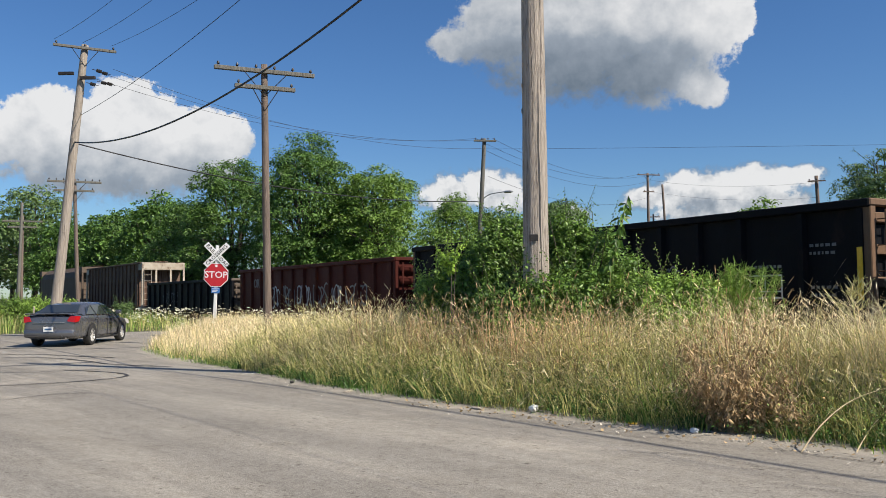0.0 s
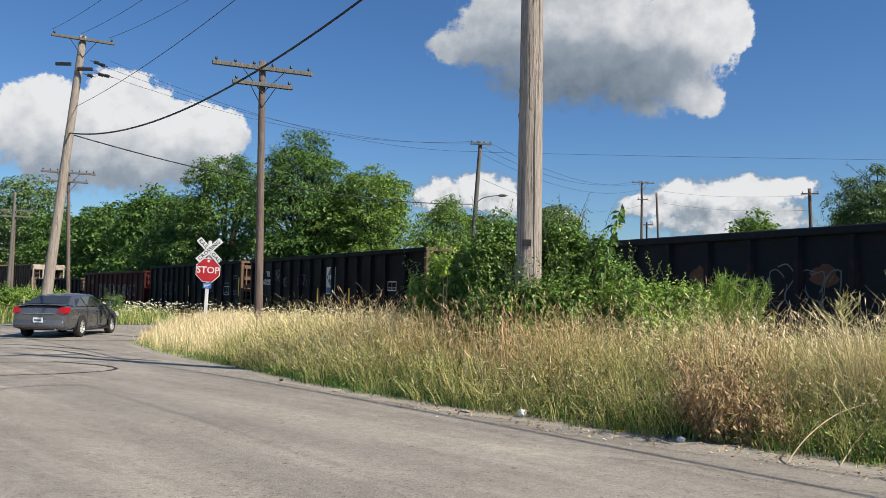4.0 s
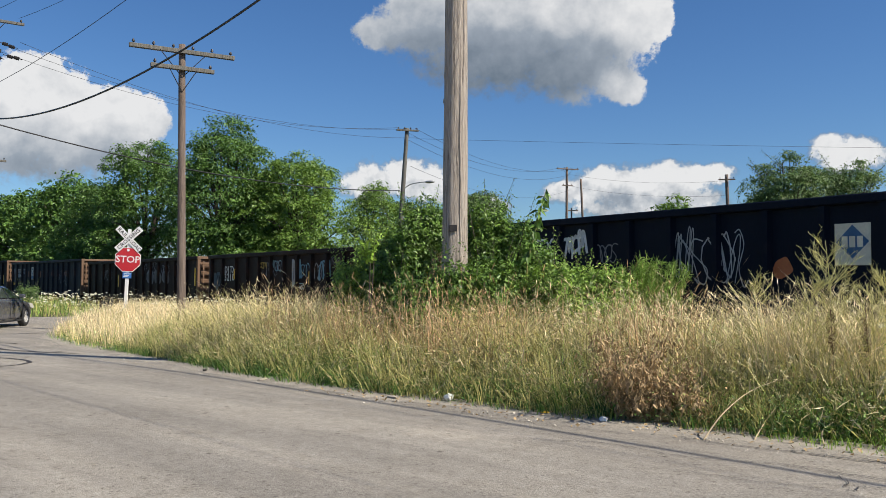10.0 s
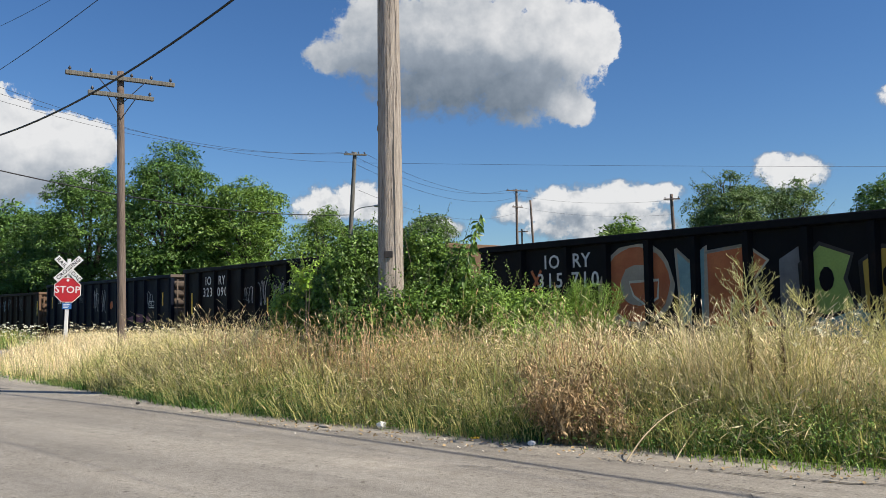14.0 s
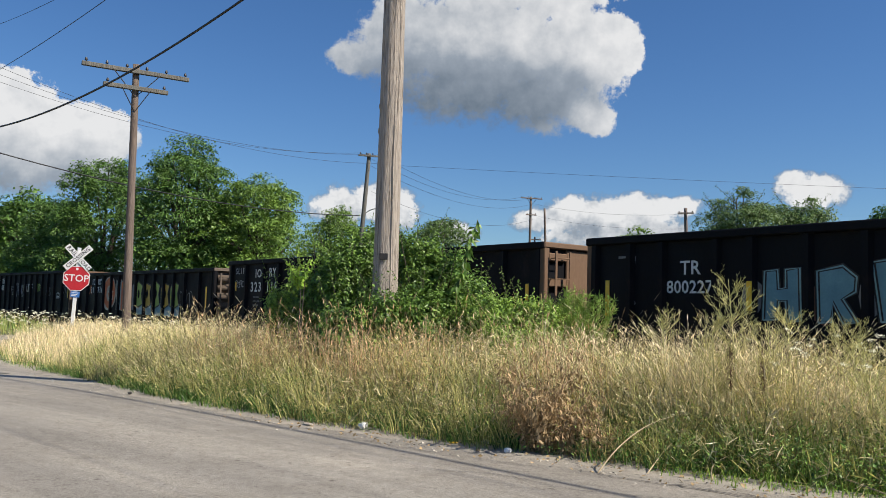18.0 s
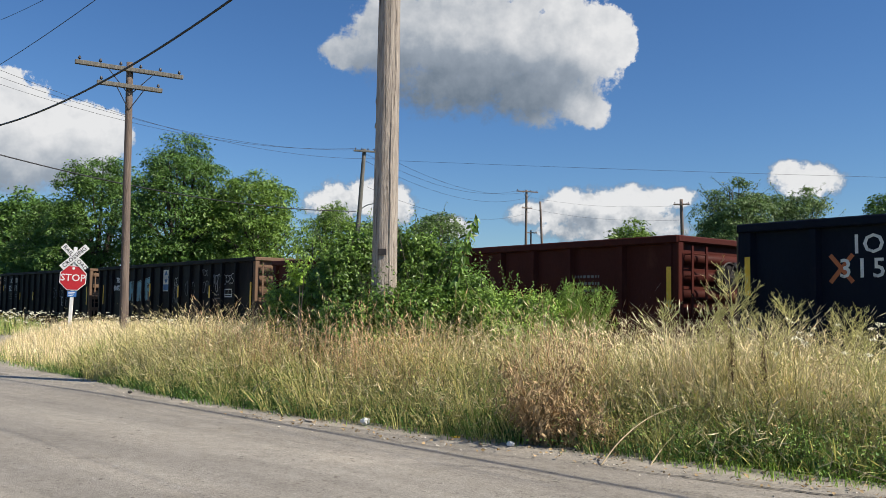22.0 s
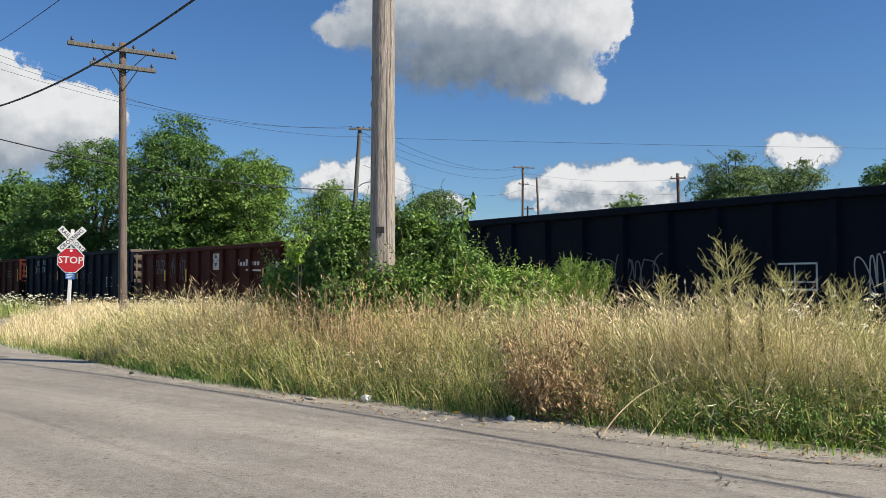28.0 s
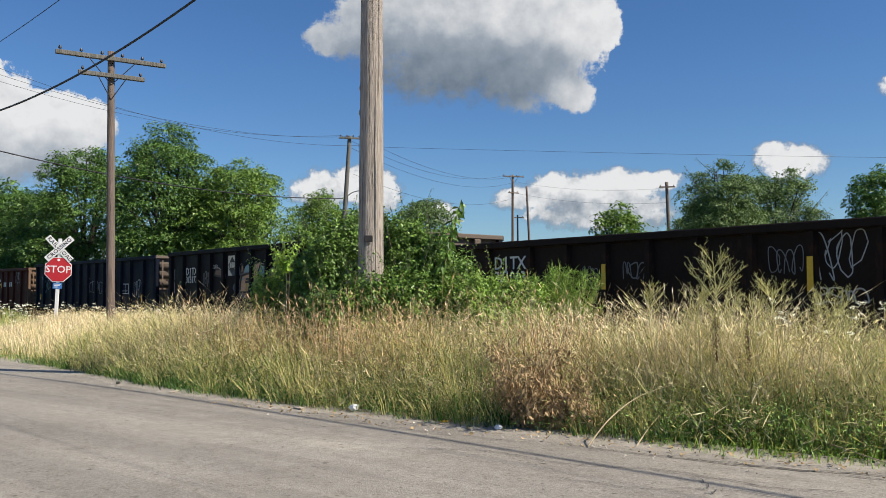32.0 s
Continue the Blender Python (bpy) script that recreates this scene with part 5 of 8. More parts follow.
    def o_extra(near):
        emblem(near, 5.45, 2.59, 0.66, 0.70, M_PLATE, M_IRON)
        rng = random.Random(31)
        for k in range(9):                       # a hazy coloured ground behind the letters
            blob(near, 110 + k, 6.2 + k * 0.48, 2.0 + rng.uniform(-0.2, 0.3), 1.3, rng.uniform(0.7, 1.3), (M_HAZE, M_PINK_DARK, M_SMOKE)[k % 3], y=1.4045 + 0.0004 * k)
        piece = [
            (M_PINK_DARK, [(4.03, 2.28), (4.16, 2.48), (4.49, 2.48), (4.95, 2.29), (4.95, 2.17)], 1),
            (M_HAZE, [(5.14, 2.5), (5.48, 2.43), (6.0, 2.55), (6.14, 2.25), (5.48, 2.23)], 0),
            (M_PINK, [(6.13, 2.33), (6.15, 2.56), (6.26, 2.59), (6.31, 2.51), (6.26, 2.33)], 1),
            (M_TEAL_DARK, [(6.32, 2.32), (6.43, 2.53), (6.63, 2.61), (6.9, 2.38), (6.87, 2.27)], 0),
            (M_PINK, [(6.1, 1.93), (6.18, 2.22), (6.7, 2.3), (6.97, 2.24), (6.9, 2.1), (6.49, 2.11), (6.46, 2.0), (6.9, 2.02), (6.99, 1.92), (6.69, 1.81), (6.66, 1.66), (6.13, 1.66)], 1),
            (M_PINK, [(6.93, 2.28), (7.0, 2.61), (7.23, 2.65), (7.56, 2.63), (7.29, 2.22), (7.61, 2.2), (7.67, 2.04), (7.35, 1.94), (7.09, 1.81), (6.99, 1.66), (6.93, 1.87)], 1),
            (M_TEAL_DARK, [(7.33, 2.26), (7.52, 2.59), (7.92, 2.52), (7.91, 2.15), (7.73, 2.0), (7.61, 2.21)], 1),
            (M_CREAM_DARK, [(7.28, 1.5), (7.35, 1.8), (7.6, 1.77), (7.73, 1.61), (7.69, 1.5)], 1),
            (M_SPRAY_DIM, [(7.75, 1.91), (7.91, 2.03), (8.01, 2.4), (8.18, 2.39), (8.14, 2.0), (8.17, 1.61), (7.96, 1.59)], 0),
            (M_PINK, [(8.18, 1.86), (8.2, 2.43), (8.5, 2.48), (8.7, 2.37), (8.75, 2.13), (8.63, 1.88), (8.41, 1.83), (8.34, 2.1)], 1),
            (M_TEAL_DARK, [(8.56, 2.4), (8.73, 2.56), (9.06, 2.74), (9.14, 2.56), (8.84, 2.32)], 1),
            (M_SPRAY_DIM, [(8.77, 1.85), (8.79, 2.18), (9.11, 2.45), (9.24, 2.21), (9.1, 1.82)], 1),
            (M_PINK, [(9.18, 1.89), (9.27, 2.46), (9.55, 2.54), (9.62, 2.29), (9.44, 2.16), (9.67, 1.89), (9.41, 1.78)], 1),
            (M_CREAM_DARK, [(9.62, 2.16), (9.65, 2.47), (10.0, 2.48), (10.04, 2.28), (9.87, 2.11)], 1),
            (M_PINK, [(10.04, 1.84), (10.07, 2.15), (10.26, 2.12), (10.42, 1.99), (10.39, 1.86)], 1),
            (M_HAZE, [(10.12, 2.23), (10.26, 2.38), (10.42, 2.39), (10.49, 2.26), (10.3, 2.18)], 0),
            (M_PINK_DARK, [(10.09, 2.32), (10.35, 2.14), (10.82, 1.98), (10.8, 1.92), (10.35, 2.03), (10.07, 2.21)], 1),
            (M_TEAL_DARK, [(10.64, 1.62), (10.69, 1.85), (10.97, 1.89), (11.06, 1.66), (10.84, 1.52)], 0),
            (M_TEAL_DARK, [(6.14, 2.14), (6.32, 2.19), (6.28, 2.07), (6.14, 2.06)], 0),
            (M_YELLOW_DULL, [(6.47, 1.7), (6.46, 2.06), (6.56, 2.07), (6.59, 1.71)], 0),
            (M_YELLOW_DULL, [(9.53, 1.91), (9.55, 2.09), (9.64, 2.09), (9.64, 1.9)], 0),
            (M_RUST_DULL, [(7.72, 1.8), (7.91, 1.87), (8.38, 1.85), (8.77, 1.79), (8.71, 1.69), (7.96, 1.66)], 0),
            (M_CREAM_DARK, [(8.28, 1.93), (8.3, 2.14), (8.38, 2.24), (8.45, 2.11), (8.41, 1.9)], 0),
            (M_TEAL, [(7.42, 2.32), (7.61, 2.47), (7.78, 2.43), (7.61, 2.29)], 0),
        ]
        for k, (m, outline, edged) in enumerate(piece):
            pts = [(HALF - u, z) for u, z in outline]
            bm = bmesh.new()
            flat(bm, pts, 1.4085 + 0.0004 * k)
            part("graffiti", bm, m, near, "sprayed graffiti letter form")
            if edged:
                bm = bmesh.new()
                stroke(bm, pts + [pts[0], pts[1]], 0.075, 1.4190 + 0.0002 * k)
                part("graffiti", bm, M_IRON, near, "dark graffiti outline")
            if edged and k % 2 == 0:
                bm = bmesh.new()
                stroke(bm, [(x + 0.07, z + 0.05) for x, z in pts[1:4]], 0.025, 1.4245)
                part("graffiti", bm, (M_SPRAY_DIM, M_CREAM_DARK)[k % 3 == 0], near, "pale graffiti highlight")
        stencil_box(near, 12.9, 1.75)
        spell(near, "AYER", 0.28, M_SPRAY, 14.6, 2.42, "white sprayed capital letter")
        tag_on(near, M_TEAL, "dull teal sprayed tag", 320, HALF - 14.6, 1.98, 0.5, 0.3, 0.05, 1.405, 3)
        for z in (2.35, 1.85):
            bm = bmesh.new()
            box(bm, HALF - 0.49, HALF - 0.40, 1.402, 1.408, z - 0.22, z + 0.22)
            part("pale_patch", bm, M_WHITE_DULL, near, "pale painted patch")
    add(14, gondola("gondola_car", "tall black gondola car with a large brown and blue graffiti piece", 3.22, "black", "rib_grey", 12, marks=[(2.04, 2.43, "DJTX", 0.29, W), (2.04, 2.12, "315177", 0.25, W)],
                    tags=[(53, 3.35, 2.15, 0.5, 0.6, 0.05, Q), (54, 1.2, 1.9, 0.6, 0.3, 0.04, M_GREEN), (55, 4.1, 2.58, 0.4, 0.14, 0.03, S), (56, 11.95, 2.35, 0.55, 0.16, 0.03, S)], yellows=[(8.0, 1.7, 0.4)], extra=o_extra))

    def p_extra(near):
        small_print(near, 2.8, 1.35)
    add(15, gondola("gondola_car", "low brown-black gondola car with stencilled number and tags", 2.80, "brown", "rib_rust", 11, marks=[(2.04, 2.31, "DJTX", 0.29, W), (2.04, 2.0, "321013", 0.25, W)],
                    tags=[(57, 4.41, 2.0, 0.4, 0.4, 0.04, Q), (61, 5.6, 2.1, 0.7, 0.35, 0.05, Q), (58, 8.6, 2.2, 0.6, 0.5, 0.035, Q), (59, 9.5, 2.3, 0.7, 0.7, 0.04, S), (60, 9.5, 1.62, 0.8, 0.25, 0.05, S), (69, 12.5, 2.1, 1.0, 0.5, 0.04, Q)], yellows=[(0.55, 1.95, 0.9), (4.91, 1.98, 0.5), (9.06, 1.97, 0.55)], extra=p_extra))
    return cars


TRAIN = make_train()


def car_pose(index, t):
    """Where a car stands at t seconds: the train slows a little as it goes."""
    s = 8.956 - 17.22 * index + 8.0 * t - 0.0068 * t * t + HALF
    p, yaw = track_point(s, WIDE)
    return pose(p.x, p.y, RAIL_Z, 0, 0, 90 + math.degrees(yaw))

# ---------------------------------------------------------------- poles and wires


def insulator(parent, x, y, z, m=M_GLASSY):
    bm = bmesh.new()
    rod(bm, (x, y, z), (x, y, z + 0.05), 0.018, 0.018, 8)
    rod(bm, (x, y, z + 0.045), (x, y, z + 0.085), 0.048, 0.044, 10)
    rod(bm, (x, y, z + 0.085), (x, y, z + 0.13), 0.036, 0.024, 10)
    part("insulator", bm, m, parent, smooth=False)


def wood_pole(name, label, base, top, r0, r1, material, group="utility poles", sides=18, cracks=True):
    """A tapered round pole with a slightly uneven surface, from base to top."""
    p = thing(name, label, "utility pole", Matrix.Translation(base), group)
    d = Vector(top) - Vector(base)
    n = 14
    pts = [d * (i / n) for i in range(n + 1)]
    pts[0] = d * -0.02
    bm = bmesh.new()
    tube(bm, pts, [r0 + (r1 - r0) * i / n for i in range(n + 1)], sides)
    for v in bm.verts:
        k = noise.noise(Vector((v.co.x * 9, v.co.y * 9, v.co.z * 0.8 + base[0])))
        h = Vector((v.co.x, v.co.y, 0)) - Vector((d.x, d.y, 0)) * (v.co.z / d.z)
        v.co += h * 0.05 * k
    shaft = part("shaft", bm, material, p, smooth=True)
    return p, d, shaft


def cross_arm(pole, at, yaw, length, pins, material=M_POLE_GREY, braces=True, size=0.11, offs=0.2):
    """A timber arm with pins and glass insulators, and its two braces."""
    c, s = math.cos(yaw), math.sin(yaw)
    m = Matrix.Translation(at) @ Matrix.Rotation(yaw, 4, "Z")
    bm = bmesh.new()
    box(bm, -length / 2, length / 2, -offs - size / 2, -offs + size / 2 - 0.01, -size / 2, size / 2, 0.012)
    arm = part("cross_arm", bm, material, pole, "weathered timber cross arm", at=m)
    for k in range(pins):
        x = -length / 2 + 0.12 + (length - 0.24) * k / (pins - 1)
        insulator(arm, x, -offs, size / 2)
    if braces:
        for sgn in (-1, 1):
            bm = bmesh.new()
            rod(bm, (sgn * length * 0.22, -offs - 0.06, -0.03), (0, -offs + 0.06, -0.62 - 0.05 * length), 0.014, n=6)
            part("brace", bm, M_IRON, arm)
    return arm


def cable(name, a, b, sag, r, label="black overhead cable hanging between the poles", n=28, low=None):
    a, b = Vector(a), Vector(b)
    pts = []
    for i in range(n + 1):
        t = i / n
        q = a.lerp(b, t)
        q.z -= 4 * sag * t * (1 - t)
        pts.append(q)
    bm = bmesh.new()
    tube(bm, pts, r, 5)
    return tagged(new(name, to_mesh(name, bm, M_WIRE, True)), label, "cable", "overhead cables")


def make_poles():
    # the near pole, cracked along its length
    p, d, shaft = wood_pole("utility_pole", "weathered pale grey wooden utility pole standing in a bush", (1.43, 13.09, -0.1), (1.46, 13.1, 11.6), 0.212, 0.135, M_POLE, sides=28)
    rng = random.Random(5)
    for k in range(26):                      # knots
        z, a = rng.uniform(1.2, 11), rng.uniform(0, 6.3)
        r = 0.212 - 0.077 * z / 11.7
        bm = bmesh.new()
        bmesh.ops.create_icosphere(bm, subdivisions=1, radius=1.0)
        bmesh.ops.scale(bm, vec=(0.016, 0.016, 0.045 * rng.uniform(0.6, 1.3)), verts=bm.verts[:])
        bmesh.ops.translate(bm, vec=(r * 0.93 * math.cos(a), r * 0.93 * math.sin(a), z), verts=bm.verts[:])
        part("knot", bm, M_POLE, shaft, smooth=True)
    for a0, z0, z1, w in ((-1.25, 1.3, 4.9, 0.016), (-1.75, 3.6, 6.0, 0.008), (-2.3, 2.0, 3.4, 0.006), (-0.9, 4.6, 7.5, 0.008), (-1.4, 5.0, 9.0, 0.008)):
        bm = bmesh.new()
        last = None
        for i in range(25):                  # drying cracks
            z = z0 + (z1 - z0) * i / 24
            a = a0 + 0.07 * noise.noise(Vector((z * 1.2, a0, 0)))
            r = (0.212 - 0.077 * z / 11.7) * 1.028
            ww = w * math.sin(math.pi * (i + 0.5) / 25) / r * 0.5 + 0.002
            pair = [bm.verts.new((r * math.cos(a + s * ww), r * math.sin(a + s * ww), z)) for s in (-1, 1)]
            if last:
                bm.faces.new((last[0], last[1], pair[1], pair[0]))
            last = pair
        part("crack", bm, M_TAR, shaft, "dark drying crack")
    bm = bmesh.new()
    box(bm, -0.10, 0.02, -0.218, -0.208, 2.26, 2.36, 0.004)
    part("tag_plate", bm, M_IRON, shaft, "small grey metal tag plate")
    cross_arm(p, (0.03, 0.01, 11.3), radians(38), 2.5, 4, M_POLE_GREY)

    # the leaning pole behind the car
    b, t = Vector((-16.05, 34.55, -0.25)), Vector((-15.06, 35.0, 11.95))
    p, d, shaft = wood_pole("utility_pole", "leaning weathered wooden utility pole with cross arm beyond the car", b, t, 0.225, 0.14, M_POLE_TAN)
    cross_arm(p, d * 0.985, radians(30), 2.45, 3, M_POLE_GREY)
    at = d * 0.90
    for dx, dz in ((-0.55, -0.05), (0.35, -0.25)):
        bm = bmesh.new()
        box(bm, at.x + dx - 0.32, at.x + dx + 0.32, at.y - 0.3, at.y - 0.2, at.z + dz - 0.06, at.z + dz + 0.07, 0.01)
        part("mounting_arm", bm, M_IRON, p, "short dark mounting arm", at=Matrix.Rotation(0.0, 4, "Y"))
    for dx, dz in ((0.75, 0.05), (1.0, -0.05), (0.95, -0.45), (1.2, -0.5), (0.5, -0.5)):
        bm = bmesh.new()
        q = at + Vector((dx, -0.25, dz))
        for k in range(3):
            disc(bm, q + Vector((0.07 * k, 0, -0.02 * k)), (1, 0, -0.3), 0.075, 0.03, 10)
        rod(bm, q - Vector((0.2, 0, -0.06)), q + Vector((0.3, 0, -0.08)), 0.015, n=5)
        part("insulator", bm, M_IRON, p, "dark strain insulator")

    # the railway's telegraph poles
    def telegraph(base, top, r0, r1, arms, label):
        p, d, _ = wood_pole("telegraph_pole", label, base, top, r0, r1, M_POLE_DARK, "telegraph poles")
        for drop, length, pins in arms:
            cross_arm(p, d - Vector((0, 0, drop)), PSI - radians(5), length, pins, M_POLE_GREY, size=0.13, offs=0.17)
        return p
    telegraph((-5.56, 26.55, -0.25), (-5.68, 26.53, 8.68), 0.135, 0.10, [(0.26, 3.15, 6), (0.78, 1.9, 2)], "dark brown telegraph pole with two cross arms beside the track")
    telegraph((-22.8, 52.3, -0.4), (-23.1, 52.2, 8.75), 0.135, 0.10, [(0.2, 3.1, 8), (0.75, 2.3, 4)], "dark telegraph pole with two cross arms far along the track")
    telegraph((-36.1, 71.5, -0.4), (-36.1, 71.5, 8.4), 0.14, 0.11, [(0.5, 3.1, 8), (1.0, 2.3, 4)], "grey telegraph pole with two cross arms before the far trees")
    wood_pole("utility_pole", "plain grey wooden pole before the far trees", (-33.2, 65.2, -0.4), (-33.0, 65.3, 8.8), 0.15, 0.10, M_POLE_GREY)

    # the poles beyond the train
    p, d, _ = wood_pole("utility_pole", "grey wooden utility pole with a street lamp beyond the train", (1.7, 52.12, -0.3), (2.38, 52.11, 10.95), 0.17, 0.12, M_POLE_GREY)
    cross_arm(p, d * 0.985, radians(8), 1.4, 4, M_POLE_GREY, braces=False)
    bm = bmesh.new()
    arm_at = d * 0.66
    tube(bm, smooth_line([tuple(arm_at), tuple(arm_at + Vector((0.5, -0.3, 0.32))), tuple(arm_at + Vector((1.4, -0.8, 0.42)))], 6), 0.03, 6)
    part("lamp_arm", bm, M_GALV, p, "curved galvanised lamp arm")
    bm = bmesh.new()
    c = arm_at + Vector((1.6, -0.9, 0.40))
    bmesh.ops.create_icosphere(bm, subdivisions=2, radius=1.0)
    bmesh.ops.scale(bm, vec=(0.34, 0.16, 0.09), verts=bm.verts[:])
    bmesh.ops.rotate(bm, matrix=Matrix.Rotation(radians(-30), 3, "Z"), verts=bm.verts[:])
    bmesh.ops.translate(bm, vec=c, verts=bm.verts[:])
    part("lamp_head", bm, M_GALV, p, "grey cobra street lamp head", smooth=True)
    p, d, _ = wood_pole("utility_pole", "far utility pole with a cross arm beyond the train", (20.8, 87.73, -0.3), (20.85, 87.73, 13.7), 0.17, 0.12, M_POLE_DARK)
    cross_arm(p, d * 0.985, radians(12), 2.5, 4, M_POLE_DARK)
    cross_arm(p, d * 0.86, radians(12), 1.2, 3, M_POLE_DARK, braces=False)
    p, d, _ = wood_pole("utility_pole", "far slim leaning pole beside another pole", (23.3, 89.2, -0.3), (22.75, 89.3, 12.7), 0.15, 0.11, M_POLE_DARK)
    p, d, _ = wood_pole("utility_pole", "far short pole with a small cross arm", (21.9, 90, -0.3), (21.9, 90, 9.6), 0.12, 0.09, M_POLE_DARK)
    cross_arm(p, d * 0.97, radians(0), 1.3, 3, M_POLE_DARK, braces=False)
    p, d, _ = wood_pole("utility_pole", "dark utility pole with side insulators before the trees", (29.15, 66.0, -0.3), (28.9, 66.14, 10.3), 0.17, 0.13, M_POLE_DARK)
    cross_arm(p, d * 0.96, radians(-20), 1.3, 3, M_POLE_DARK, braces=False)

    # wires
    tall = Vector((-15.06, 35.0, 11.95))
    ct, st = math.cos(radians(30)), math.sin(radians(30))
    near_top = Vector((1.46, 13.1, 11.45))
    for x, nx in ((-1.1, -1.1), (0.0, -0.2), (1.1, 1.1)):
        cable("power_line", tall + Vector((x * ct, x * st - 0.2, 0.05)), near_top + Vector((nx * 0.79, nx * 0.61, 0.05)), 0.75, 0.008, "thin black overhead power line between poles")
    cable("power_line", (-15.2, 34.9, 8.95), (1.4, 13.2, 10.2), 0.55, 0.010, "thin black overhead power line between poles")
    # heavy telephone cable, which hangs low before it climbs to the near pole
    pts = []
    for i in range(41):
        k = 0.718 * i / 40
        pts.append((-15.42 + 23.2 * k, 34.84 - 29.7 * k, 6.72 + 10.2 * (k - 0.33) ** 2))
    bm = bmesh.new()
    tube(bm, pts, 0.028, 6)
    tagged(new("telephone_cable", to_mesh("telephone_cable", bm, M_WIRE, True)), "heavy black telephone cable slung between the two poles", "cable", "overhead cables")
    cable("telephone_cable", (-15.42, 34.84, 7.8), (1.95, 52.0, 7.05), 0.75, 0.028, "heavy black telephone cable running behind the trees")
    for x, z in ((-0.6, 10.95), (0.0, 10.9), (0.6, 10.35)):
        cable("power_line", (-14.4 + x, 34.8, 10.75 + 0.2 * x), (2.38 + x, 52.0, z), 1.05, 0.008, "thin black overhead power line between poles")
    for x, z in ((-0.5, 10.95), (0.5, 10.95), (0.1, 10.2), (0.2, 8.6)):
        cable("power_line", (2.38 + x, 52.1, z), (20.85 + 1.6 * x, 87.7, z + 2.7), 1.3, 0.010, "thin black overhead power line between poles")
    cable("power_line", (2.9, 52.1, 10.3), (75, 43.5, 9.6), 0.3, 0.008, "thin black overhead power line between poles")
    for z in (13.0, 11.8):
        cable("power_line", (20.85, 87.7, z), (28.9, 66.1, z - 3.2), 0.5, 0.008, "thin black overhead power line between poles")
    # the span that runs on over the road, with the pole that carries it
    p, d, _ = wood_pole("utility_pole", "weathered wooden utility pole beside the road", (18.2, -8.3, -0.1), (18.2, -8.3, 11.5), 0.2, 0.13, M_POLE)
    cross_arm(p, (0, 0, 11.3), radians(38), 2.5, 4, M_POLE_GREY)
    cable("telephone_cable", (1.5, 13.0, 8.25), (18.2, -8.2, 8.3), 1.3, 0.028, "heavy black telephone cable over the road")
    for nx in (-1.1, 1.1):
        cable("power_line", near_top + Vector((nx * 0.79, nx * 0.61, 0.05)), (18.2 + nx * 0.79, -8.3 + nx * 0.61, 11.45), 0.8, 0.008, "thin black overhead power line between poles")


make_poles()

# ---------------------------------------------------------------- crossing sign
M_SIGN_RED = mat("sign_red", (0.50, 0.022, 0.03), (0.42, 0.018, 0.025), 5, 0.4, 0, 0.02, 40)
M_SIGN_WHITE = mat("sign_white", (0.80, 0.80, 0.78), (0.70, 0.70, 0.68), 5, 0.45, 0, 0.02, 40)
M_SIGN_BLUE = mat("sign_blue", (0.05, 0.18, 0.50), (0.04, 0.15, 0.42), 5, 0.4, 0, 0.02, 40)
M_SIGN_BLACK = mat("sign_black", (0.015, 0.015, 0.015), (0.025, 0.025, 0.025), 5, 0.5, 0, 0.0, 40)


